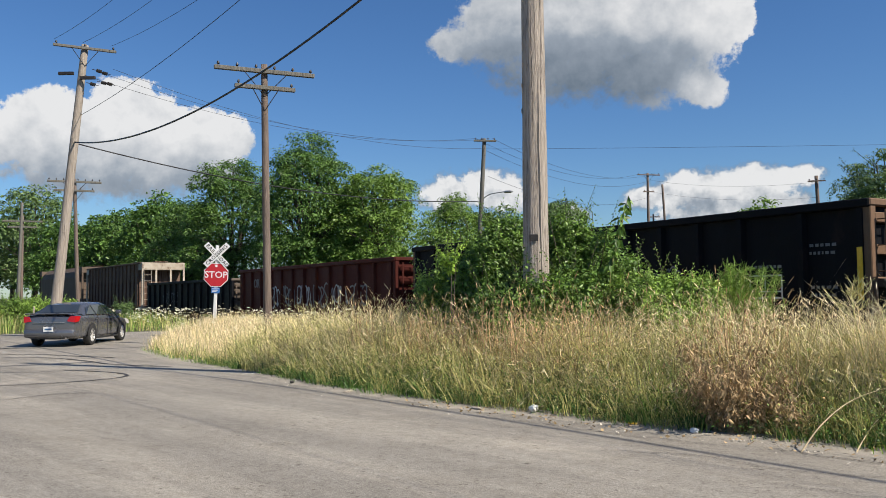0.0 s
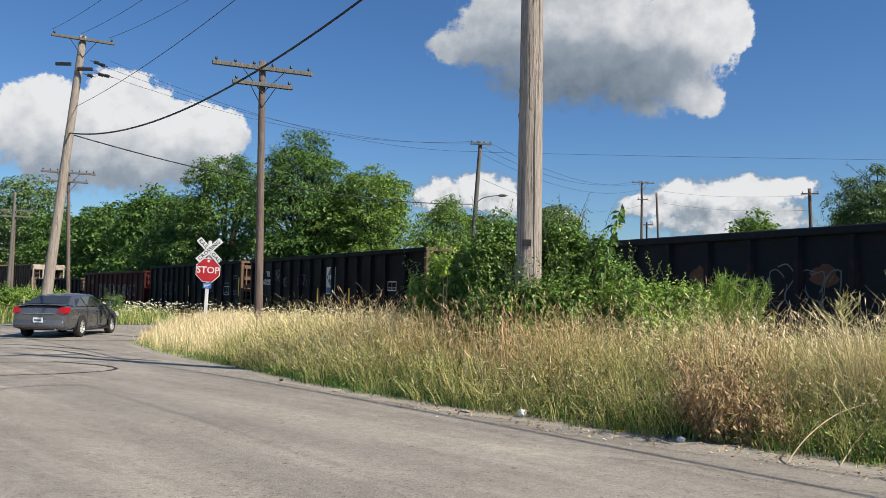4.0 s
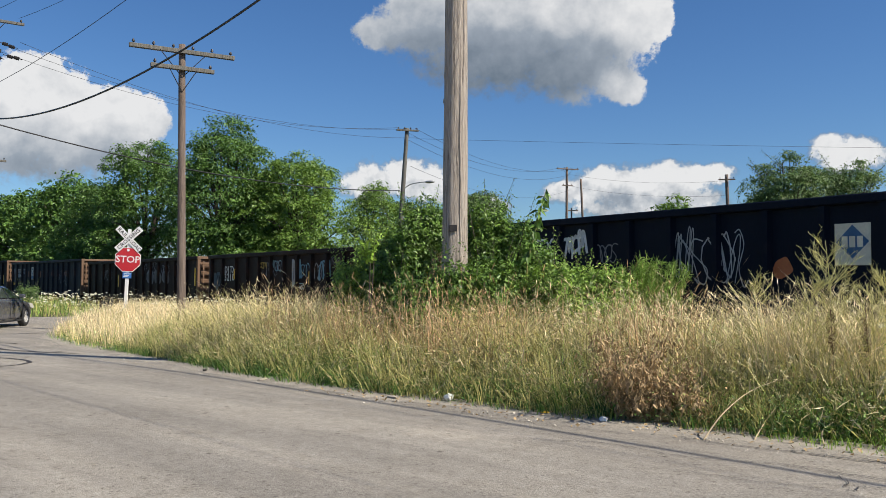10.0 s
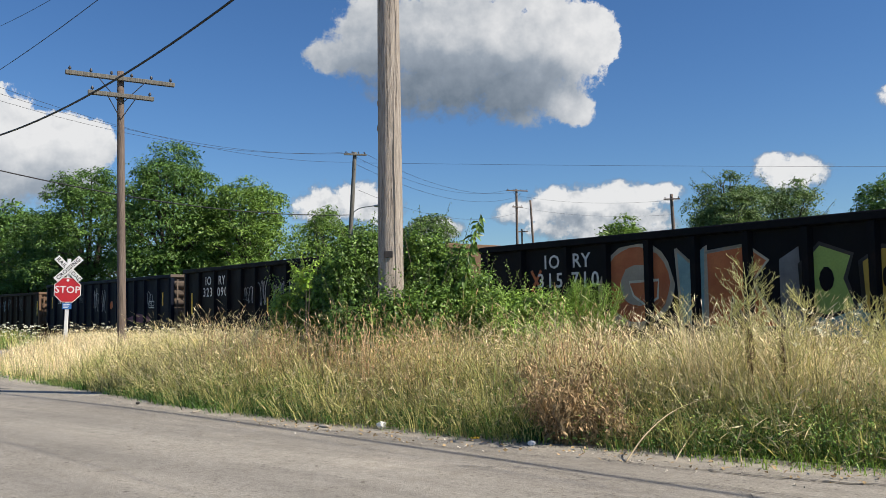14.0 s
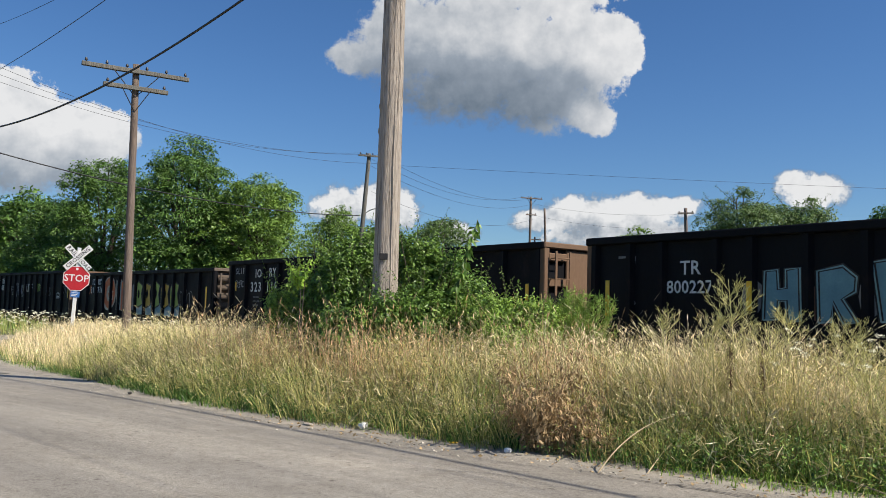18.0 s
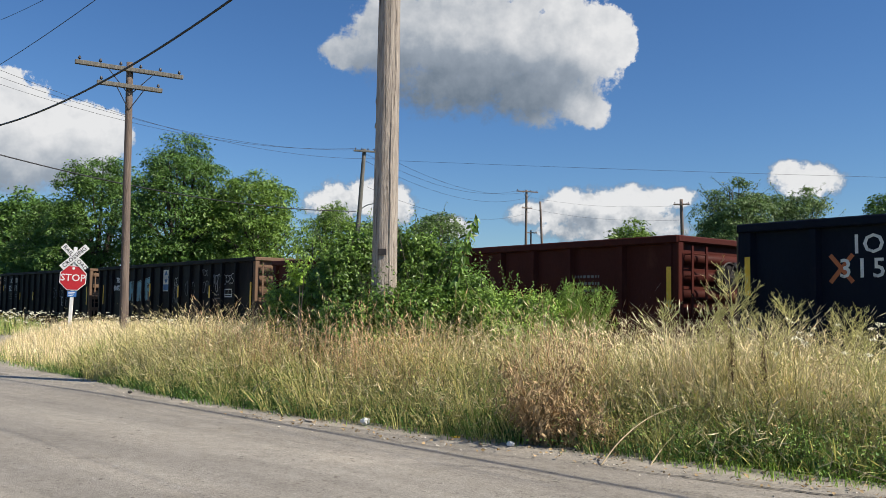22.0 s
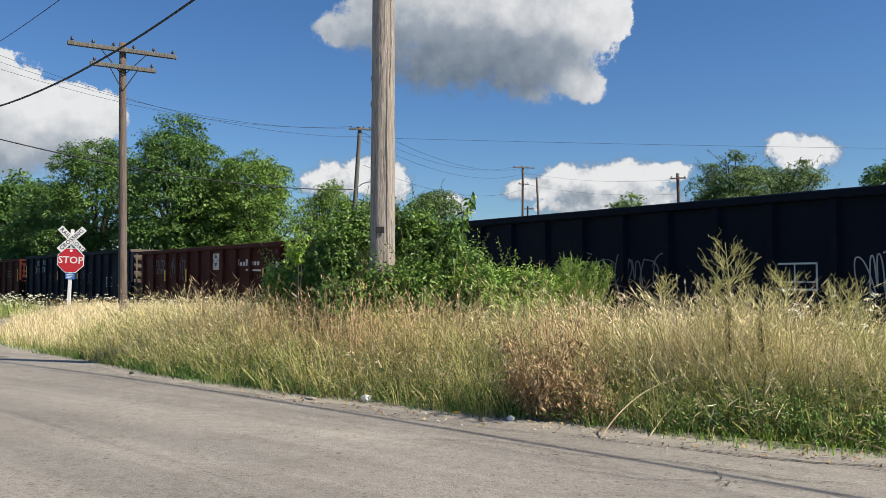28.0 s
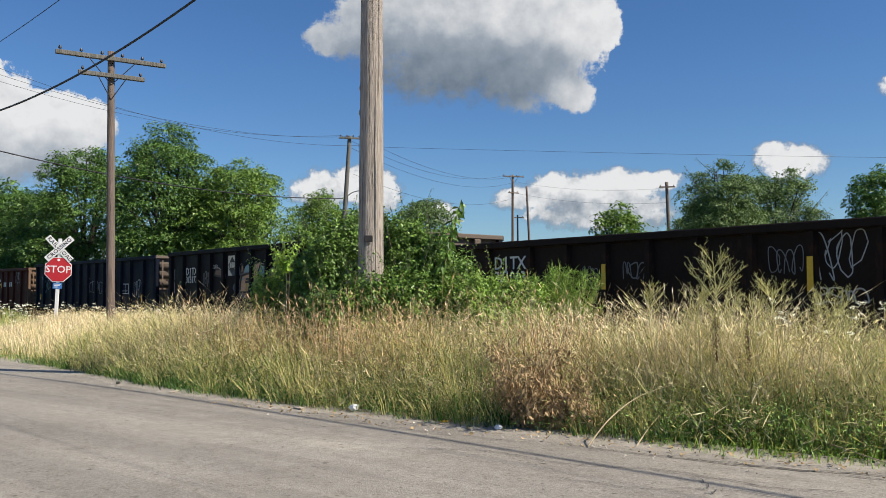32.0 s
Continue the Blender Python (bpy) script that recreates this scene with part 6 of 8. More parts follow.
def make_sign():
    s = thing("crossing_sign", "red stop sign under a white railroad crossbuck on a post", "road sign", pose(-9.1, 33.2, -0.25, 0, 2.0, 8))
    bm = bmesh.new()
    box(bm, -0.06, 0.06, -0.06, 0.06, -0.1, 3.62, 0.008)
    part("post", bm, M_SIGN_WHITE, s)

    def octagon(r, y0, y1, z):
        bm = bmesh.new()
        k = r / math.cos(math.pi / 8)
        prism(bm, [(k * math.cos(math.pi / 8 + i * math.pi / 4), z + k * math.sin(math.pi / 8 + i * math.pi / 4)) for i in range(8)], y0, y1)
        return bm
    zc = 2.46
    plate = part("stop_plate", octagon(0.462, -0.075, -0.065, zc), M_SIGN_WHITE, s, "red octagonal stop plate with white rim")
    part("stop_face", octagon(0.435, -0.082, -0.077, zc), M_SIGN_RED, plate)
    part("lettering", letters("STOP", 0.265, M_SIGN_WHITE), None, plate, "white letters", at=Matrix.Translation((0, -0.086, zc)))
    bm = bmesh.new()
    disc(bm, (0, -0.086, zc + 0.36), (0, 1, 0), 0.05, 0.01, 12)
    part("sticker", bm, M_SIGN_WHITE, plate)
    zx = 3.24
    for ang, texts in ((45, (("CROSSING", 0.0),)), (-45, (("RAIL", -0.33), ("ROAD", 0.33)))):
        front = -0.118 if ang > 0 else -0.10
        turn = Matrix.Translation((0, 0, zx)) @ Matrix.Rotation(radians(-ang), 4, "Y")
        bm = bmesh.new()
        box(bm, -0.60, 0.60, front, front + 0.016, -0.115, 0.115, 0.004)
        blade = part("crossbuck_blade", bm, M_SIGN_WHITE, s, "white crossbuck blade with black letters", at=turn)
        for text, x in texts:
            part("lettering", letters(text, 0.15, M_SIGN_BLACK, spacing=1.08), None, blade, at=Matrix.Translation((x, front - 0.004, 0)))
    bm = bmesh.new()
    box(bm, -0.16, 0.16, -0.075, -0.065, 1.75, 1.97, 0.006)
    tag = part("blue_plate", bm, M_SIGN_BLUE, s, "small blue emergency notice plate")
    bm = bmesh.new()
    for k in range(3):
        flat_z = 1.92 - 0.055 * k
        box(bm, -0.12, 0.12 - 0.04 * k, -0.080, -0.077, flat_z - 0.012, flat_z + 0.012)
    part("print_bar", bm, M_SIGN_WHITE, tag, "white print")
    bm = bmesh.new()
    box(bm, -0.025, 0.025, -0.02, 0.02, -0.1, 1.35, 0.006)
    m = thing("marker_post", "slim pale marker post in the weeds beyond the car", "marker post", pose(-16.4, 33.6, -0.3, 0, 2, 0))
    part("post", bm, M_CREAM, m)


make_sign()

# ---------------------------------------------------------------- the waiting car
M_CARPAINT = mat("metallic_grey_car_paint", (0.20, 0.205, 0.22), (0.18, 0.185, 0.20), 2.0, 0.24, 0.65, 0.0, 60)
M_CARGLASS = mat("dark_car_glass", (0.12, 0.14, 0.145), (0.15, 0.17, 0.175), 2.0, 0.04, 0.75, 0.0, 60)
M_TYRE = mat("tyre_rubber", (0.018, 0.018, 0.018), (0.03, 0.028, 0.026), 6, 0.85, 0, 0.2, 40)
M_RIM = mat("alloy_rim", (0.72, 0.70, 0.66), (0.60, 0.58, 0.55), 6, 0.4, 0.3, 0.0, 40)
M_TAIL = mat("red_tail_lens", (0.42, 0.012, 0.015), (0.34, 0.01, 0.012), 6, 0.15, 0, 0.0, 40)
M_CHROME = mat("chrome_trim", (0.75, 0.75, 0.76), (0.6, 0.6, 0.61), 6, 0.15, 1.0, 0.0, 40)
# black trim and seams; also the painted shade of the wheel wells
M_BLACKTRIM_SHADE = mat("black_trim_and_arch_shade", (0.02, 0.02, 0.021), (0.03, 0.03, 0.03), 6, 0.6, 0, 0.0, 40)


def make_car():
    car = thing("car", "metallic grey four-door sedan waiting at the crossing", "car", pose(-12.8, 29.75, -0.2, 0, 0, 92))
    # stations along the length: x, underside, belt height, half width, crown height of the deck
    st = [(-2.54, 0.42, 0.80, 0.70, 0.86), (-2.50, 0.30, 0.98, 0.80, 1.03), (-2.36, 0.24, 1.02, 0.87, 1.07), (-1.9, 0.22, 1.02, 0.915, 1.085), (-1.4, 0.22, 1.00, 0.925, 1.07), (-0.7, 0.20, 0.97, 0.925, 1.02),
          (0.0, 0.20, 0.95, 0.925, 1.00), (0.7, 0.20, 0.93, 0.92, 0.98), (1.2, 0.20, 0.91, 0.915, 0.97), (1.7, 0.22, 0.86, 0.90, 0.92), (2.15, 0.24, 0.79, 0.85, 0.84), (2.42, 0.28, 0.68, 0.76, 0.71), (2.52, 0.36, 0.56, 0.62, 0.58)]
    bm = bmesh.new()
    rings = []
    for x, zb, zt, w, zc in st:
        half = [(0.0, zb), (w * 0.86, zb), (w * 0.985, zb + 0.10), (w, zb + (zt - zb) * 0.55), (w * 0.985, zt - 0.06), (w * 0.93, zt), (w * 0.5, zc - 0.01), (0.0, zc)]
        rings.append([bm.verts.new((x, y, z)) for y, z in half] + [bm.verts.new((x, -y, z)) for y, z in half[-2:0:-1]])
    n = len(rings[0])
    for a, b in zip(rings, rings[1:]):
        for i in range(n):
            bm.faces.new((a[i], a[(i + 1) % n], b[(i + 1) % n], b[i]))
    bm.faces.new(rings[0])
    bm.faces.new(rings[-1][::-1])
    bmesh.ops.recalc_face_normals(bm, faces=bm.faces[:])
    body = part("body", bm, M_CARPAINT, car, smooth=True)
    round_off = body.modifiers.new("rounding", "SUBSURF")
    round_off.levels = round_off.render_levels = 2
    # cabin
    cab = [(-2.00, 1.04, 0.78, 1.06), (-1.35, 1.02, 0.60, 1.345), (-0.75, 1.0, 0.595, 1.415), (0.1, 0.98, 0.60, 1.43), (0.55, 0.97, 0.61, 1.385), (1.38, 0.92, 0.74, 0.96)]
    bm = bmesh.new()
    rings = []
    for x, zb, w, zt in cab:
        half = [(0.86, zb - 0.04), (w + 0.03, zt - 0.09 if zt > 1.1 else zb), (w - 0.08, zt - 0.01), (0.0, zt + 0.012)]
        rings.append([bm.verts.new((x, y, z)) for y, z in half] + [bm.verts.new((x, -y, z)) for y, z in half[-2::-1]])
    n = len(rings[0])
    for a, b in zip(rings, rings[1:]):
        for i in range(n - 1):
            bm.faces.new((a[i], a[i + 1], b[i + 1], b[i]))
    bmesh.ops.recalc_face_normals(bm, faces=bm.faces[:])
    part("cabin", bm, M_CARPAINT, car, smooth=True)

    def pane(name, pts, out, m=M_CARGLASS, label=""):
        bm = bmesh.new()
        o = Vector(out)
        a = [bm.verts.new(Vector(p) + o) for p in pts]
        b = [bm.verts.new(Vector(p) - o * 2) for p in pts]
        bm.faces.new(a)
        bm.faces.new(b[::-1])
        k = len(pts)
        for i in range(k):
            bm.faces.new((a[i], b[i], b[(i + 1) % k], a[(i + 1) % k]))
        bmesh.ops.recalc_face_normals(bm, faces=bm.faces[:])
        return part(name, bm, m, car, label)
    pane("rear_window", [(-1.97, -0.66, 1.085), (-1.97, 0.66, 1.085), (-1.38, 0.53, 1.34), (-1.38, -0.53, 1.34)], (-0.012, 0, 0.016), label="dark rear window")
    pane("windscreen", [(1.30, -0.66, 1.0), (1.30, 0.66, 1.0), (0.58, 0.54, 1.375), (0.58, -0.54, 1.375)], (0.012, 0, 0.016))
    for s in (1, -1):
        pane("side_window", [(-1.72, s * 0.84, 1.03), (-1.36, s * 0.665, 1.245), (-0.98, s * 0.645, 1.315), (-0.98, s * 0.855, 1.02)], (0, s * 0.014, 0.006), label="dark side window")
        pane("side_window", [(-0.90, s * 0.857, 1.02), (-0.90, s * 0.645, 1.32), (-0.12, s * 0.645, 1.34), (-0.06, s * 0.857, 0.995)], (0, s * 0.014, 0.006), label="dark side window")
        pane("side_window", [(0.02, s * 0.857, 0.995), (-0.02, s * 0.645, 1.335), (0.45, s * 0.655, 1.305), (1.05, s * 0.845, 0.965)], (0, s * 0.014, 0.006), label="dark side window")
        # tail lamps, lamps, mirrors, handles
        bm = bmesh.new()
        for q in ((-2.55, 0.55, 0.83), (-2.53, 0.64, 0.99), (-2.55, 0.795, 0.79), (-2.515, 0.80, 0.995), (-2.38, 0.872, 0.82), (-2.28, 0.885, 0.985), (-2.3, 0.6, 0.9)):
            bm.verts.new((q[0] - 0.006, s * (q[1] + 0.012), q[2]))
        bmesh.ops.convex_hull(bm, input=bm.verts[:])
        part("tail_lamp", bm, M_TAIL, car, "red tail lamp")
        bm = bmesh.new()
        prism(bm, [(2.30, 0.60), (2.44, 0.62), (2.30, 0.76), (2.0, 0.80), (2.02, 0.68)], min(s * 0.55, s * 0.84), max(s * 0.55, s * 0.84))
        part("headlamp", bm, M_RIM, car)
        bm = bmesh.new()
        box(bm, 0.78, 0.95, min(s * 0.90, s * 1.08), max(s * 0.90, s * 1.08), 1.0, 1.13, 0.03)
        part("wing_mirror", bm, M_CARPAINT, car)
        for x in (-1.15, -0.15):
            bm = bmesh.new()
            box(bm, x, x + 0.18, min(s * 0.915, s * 0.945), max(s * 0.915, s * 0.945), 0.85, 0.88, 0.006)
            part("door_handle", bm, M_CARPAINT, car)
        for x, z0, z1 in ((-0.95, 0.36, 0.98), (0.0, 0.32, 0.96), (1.08, 0.32, 0.93)):
            bm = bmesh.new()
            box(bm, x - 0.005, x + 0.005, min(s * 0.916, s * 0.931), max(s * 0.916, s * 0.931), z0, z1)
            part("door_seam", bm, M_BLACKTRIM_SHADE, car)
        bm = bmesh.new()
        box(bm, -1.0, 1.0, min(s * 0.90, s * 0.935), max(s * 0.90, s * 0.935), 0.20, 0.26, 0.01)
        part("rocker_trim", bm, M_BLACKTRIM_SHADE, car)
    bm = bmesh.new()
    box(bm, -2.60, -2.46, -0.80, 0.80, 0.32, 0.58, 0.05)
    part("rear_bumper", bm, M_CARPAINT, car, smooth=True)
    bm = bmesh.new()
    box(bm, -2.565, -2.53, -0.50, 0.50, 0.775, 0.80, 0.005)
    part("trunk_trim", bm, M_CHROME, car, "bright chrome trunk strip")
    bm = bmesh.new()
    box(bm, -2.56, -2.30, -0.78, 0.78, 1.05, 1.09, 0.015)
    part("spoiler", bm, M_CARPAINT, car)
    bm = bmesh.new()
    box(bm, -2.62, -2.605, -0.155, 0.155, 0.50, 0.66, 0.004)
    plate = part("number_plate", bm, M_SIGN_WHITE, car, "white number plate")
    bm = bmesh.new()
    box(bm, -2.624, -2.621, -0.11, 0.11, 0.555, 0.605)
    part("print_bar", bm, M_BLUE, plate)
    bm = bmesh.new()
    rod(bm, (-2.58, -0.55, 0.28), (-2.3, -0.55, 0.30), 0.035, n=10)
    part("exhaust", bm, M_CHROME, car)
    for x in (-1.40, 1.41):
        for s in (1, -1):
            y = s * 0.845
            bm = bmesh.new()
            n, prof = 28, [(0.215, -0.10), (0.31, -0.105), (0.335, -0.08), (0.335, 0.08), (0.31, 0.105), (0.215, 0.10)]
            rings = []
            for k in range(n):
                a = 2 * math.pi * k / n
                rings.append([bm.verts.new((r * math.cos(a), o, r * math.sin(a))) for r, o in prof])
            for k in range(n):
                for i in range(len(prof) - 1):
                    bm.faces.new((rings[k][i], rings[k][i + 1], rings[(k + 1) % n][i + 1], rings[(k + 1) % n][i]))
            bmesh.ops.recalc_face_normals(bm, faces=bm.faces[:])
            tyre = part("tyre", bm, M_TYRE, car, smooth=True, at=Matrix.Translation((x, y, 0.335)))
            bm = bmesh.new()
            for k in range(n):
                a, b = 2 * math.pi * k / n, 2 * math.pi * (k + 1) / n
                vs = [bm.verts.new((r * math.cos(q), s * o, r * math.sin(q))) for q, r, o in ((a, 0.215, 0.095), (b, 0.215, 0.095), (b, 0.185, 0.05), (a, 0.185, 0.05))]
                bm.faces.new(vs)
            disc(bm, (0, s * 0.02, 0), (0, 1, 0), 0.20, 0.02, 24)
            part("rim_barrel", bm, M_GALV, tyre)
            bm = bmesh.new()
            for k in range(9):
                a = 2 * math.pi * k / 9
                d = Vector((math.cos(a), 0, math.sin(a)))
                rod(bm, d * 0.04 + Vector((0, s * 0.07, 0)), d * 0.215 + Vector((0, s * 0.085, 0)), 0.022, 0.017, 6)
            disc(bm, (0, s * 0.07, 0), (0, 1, 0), 0.06, 0.04, 14)
            part("rim", bm, M_RIM, tyre, "pale alloy wheel spokes")
            bm = bmesh.new()
            for k in range(16):                      # flat black half disc: wheel-well shade painted on the uncut body
                a, b = math.pi * k / 16, math.pi * (k + 1) / 16
                vs = [bm.verts.new((x + r * math.cos(q), s * 0.934, 0.34 + r * math.sin(q))) for q, r in ((a, 0.02), (b, 0.02), (b, 0.395), (a, 0.395))]
                bm.faces.new(vs)
            part("wheel_arch", bm, M_BLACKTRIM_SHADE, car)


make_car()

# ---------------------------------------------------------------- plants


def plant_mat(name, c1, c2, island=0.45, rough=0.5, trans=0.25, c3=None, scale=1.2):
    return mat(name, c1, c2, scale, rough, 0, 0.0, 30, island=island, trans=trans, c3=c3, spot=0.6, spec=0.4)


M_TAN = plant_mat("dry_tan_grass", (0.84, 0.69, 0.41), (0.66, 0.53, 0.3), 0.6, trans=0.06)
M_STRAW = plant_mat("pale_straw", (0.93, 0.8, 0.52), (0.8, 0.67, 0.4), 0.45, trans=0.06)
M_OLIVE = plant_mat("olive_grass", (0.46, 0.45, 0.155), (0.62, 0.55, 0.24), 0.75)
M_GRASS = plant_mat("green_grass", (0.19, 0.32, 0.062), (0.29, 0.4, 0.1), 0.65)
M_LIME = plant_mat("bright_green_grass", (0.34, 0.50, 0.07), (0.26, 0.43, 0.06), 0.3)
M_RUSSET = plant_mat("russet_seed_grass", (0.52, 0.32, 0.17), (0.68, 0.46, 0.26), 0.6, trans=0.06)
M_CLOVER = plant_mat("clover_leaf", (0.115, 0.225, 0.042), (0.065, 0.145, 0.03), 0.65)
M_SHRUB = plant_mat("shrub_leaf", (0.19, 0.315, 0.058), (0.11, 0.205, 0.042), 0.6, 0.42)
M_SHRUB_LIGHT = plant_mat("light_shrub_leaf", (0.31, 0.455, 0.085), (0.205, 0.335, 0.062), 0.55, 0.5)
M_FERN = plant_mat("feathery_green", (0.36, 0.52, 0.11), (0.25, 0.40, 0.08), 0.35)
M_TREE = plant_mat("tree_leaf", (0.145, 0.26, 0.053), (0.09, 0.18, 0.041), 0.45, 0.45)
M_TREE_YELLOW = plant_mat("yellow_green_tree_leaf", (0.205, 0.32, 0.057), (0.14, 0.25, 0.047), 0.45, 0.45)
M_TREE_BLUE = plant_mat("grey_green_tree_leaf", (0.18, 0.27, 0.088), (0.125, 0.205, 0.066), 0.4, 0.45)
M_TWIGGY = plant_mat("yellowish_weed_stem", (0.76, 0.71, 0.32), (0.58, 0.56, 0.21), 0.5, trans=0.06)
M_DEAD = plant_mat("dead_brown_leaf", (0.34, 0.235, 0.115), (0.52, 0.375, 0.205), 0.45, 0.8, 0.10)
M_DEAD_DARK = plant_mat("dark_dead_leaf", (0.20, 0.135, 0.085), (0.29, 0.20, 0.13), 0.5, 0.8, 0.10)
M_RUST_STEM = plant_mat("dark_dock_brown", (0.085, 0.045, 0.025), (0.14, 0.075, 0.04), 0.4, 0.8, 0.05)
M_PETAL = plant_mat("white_umbel", (0.84, 0.82, 0.66), (0.74, 0.72, 0.56), 0.12, 0.8, 0.15)
M_BARK = mat("tree_bark", (0.10, 0.08, 0.06), (0.06, 0.05, 0.04), 3, 0.95, 0, 0.8, 16, stretch=(2, 2, 0.4))
M_TWIG = mat("pale_dry_stem", (0.50, 0.40, 0.25), (0.40, 0.31, 0.19), 5, 0.8, 0, 0.2, 30)
RNG = np.random.default_rng(7)
edge_v = np.vectorize(edge_x)
land_v = np.vectorize(land)
track_v = np.vectorize(from_track)


def blades(pos, height, width, lean, curl=0.5, head=0.0, fan=None):
    """Corners and triangles of grass blades; head: width of a seed head, as a share of the height's upper fifth."""
    n = len(pos)
    a = RNG.normal(0.75, 0.8, n)
    side = np.stack([np.cos(a), np.sin(a), 0 * a], -1)
    b = RNG.uniform(0, 2 * np.pi, n)
    tilt = np.stack([np.cos(b), np.sin(b), 0 * b], -1) * (lean * RNG.uniform(0.2, 1.0, n) * height)[:, None]
    if fan is not None:
        tilt[:, :2] = 0.55 * tilt[:, :2] + fan * (lean * 0.42 * height)[:, None]
    up = np.array([0, 0, 1.0])
    h = height[:, None]
    w = width[:, None] / 2
    sag = (curl * RNG.uniform(0.0, 0.55, n))[:, None]
    p1 = pos + tilt * 0.20 + up * h * 0.42
    p2 = pos + tilt * 0.58 + up * h * (0.80 - 0.10 * sag)
    p3 = pos + tilt * (1.05 + 0.5 * sag) + up * h * (1.0 - sag * 0.6)
    v = [pos - side * w, pos + side * w, p1 - side * w * 0.85, p1 + side * w * 0.85, p2 - side * w * 0.6, p2 + side * w * 0.6, p3]
    t = [[0, 1, 3], [0, 3, 2], [2, 3, 5], [2, 5, 4], [4, 5, 6]]
    if head:
        q0 = p2 * 0.30 + p3 * 0.70
        q1 = p3 + (p3 - p2) * 0.10
        qm = q0 * 0.45 + q1 * 0.55
        hw = head * RNG.uniform(0.6, 1.3, n)[:, None]
        v += [q0, qm - side * hw, qm + side * hw, q1]
        t += [[7, 9, 8], [8, 9, 10]]
    k = len(v)
    verts = np.stack(v, 1).reshape(-1, 3)
    tris = (np.arange(n)[:, None, None] * k + np.array(t)[None]).reshape(-1, 3)
    return verts, tris


def leaves(pos, normal, length, width, droop=0.3):
    """Folded pointed leaves at places, facing about along normals."""
    n = len(pos)
    nor = normal + RNG.normal(0, 0.55, (n, 3))
    nor /= np.linalg.norm(nor, axis=1, keepdims=True) + 1e-9
    d = RNG.normal(0, 1, (n, 3))
    d[:, 2] -= droop
    d -= nor * (d * nor).sum(1, keepdims=True)
    d /= np.linalg.norm(d, axis=1, keepdims=True) + 1e-9
    s = np.cross(nor, d)
    L, W = length[:, None], width[:, None]
    tip = pos + d * L - nor * L * 0.12
    mid = pos + d * L * 0.45
    v = np.stack([pos, mid + s * W / 2 + nor * W * 0.12, tip, mid - s * W / 2 + nor * W * 0.12], 1).reshape(-1, 3)
    t = (np.arange(n)[:, None, None] * 4 + np.array([[0, 1, 2], [0, 2, 3]])[None]).reshape(-1, 3)
    return v, t


def join(chunks):
    V, T, k = [], [], 0
    for v, t in chunks:
        V.append(v)
        T.append(t + k)
        k += len(v)
    return np.concatenate(V), np.concatenate(T)


def stuff(name, chunks, material, label, category):
    v, t = join(chunks)
    return tagged(new(name, tri_mesh(name, v, t, material)), label, category, kind="stuff")


def verge_points(n, x0, x1, y0, y1, dmin, dmax, limit=-1.3):
    """Places on the verge by their distance from the road's edge, with that distance."""
    x, y = RNG.uniform(x0, x1, n), RNG.uniform(y0, y1, n)
    e = x - edge_v(y)
    slope = np.abs((edge_v(y + 0.5) - edge_v(y - 0.5)))
    d = e / np.sqrt(1 + slope ** 2)
    ok = (d > dmin) & (d < dmax) & (track_v(x, y) < limit)
    x, y, d = x[ok], y[ok], d[ok]
    return np.stack([x, y, land_v(x, y) - 0.03], -1), d


def tussocks(p, d, each, spread):
    """Turns places into tufts: several blades round each, fanning out from it."""
    n = len(p)
    off = RNG.normal(0, 1, (n, each, 2)) * spread
    q = np.repeat(p[:, None], each, 1)
    q[:, :, :2] += off
    return q.reshape(-1, 3), np.repeat(d, each), off.reshape(-1, 2) / spread


def patchy(p, scale, seed):
    return np.array([noise.noise(Vector((q[0] * scale, q[1] * scale, seed))) for q in p])


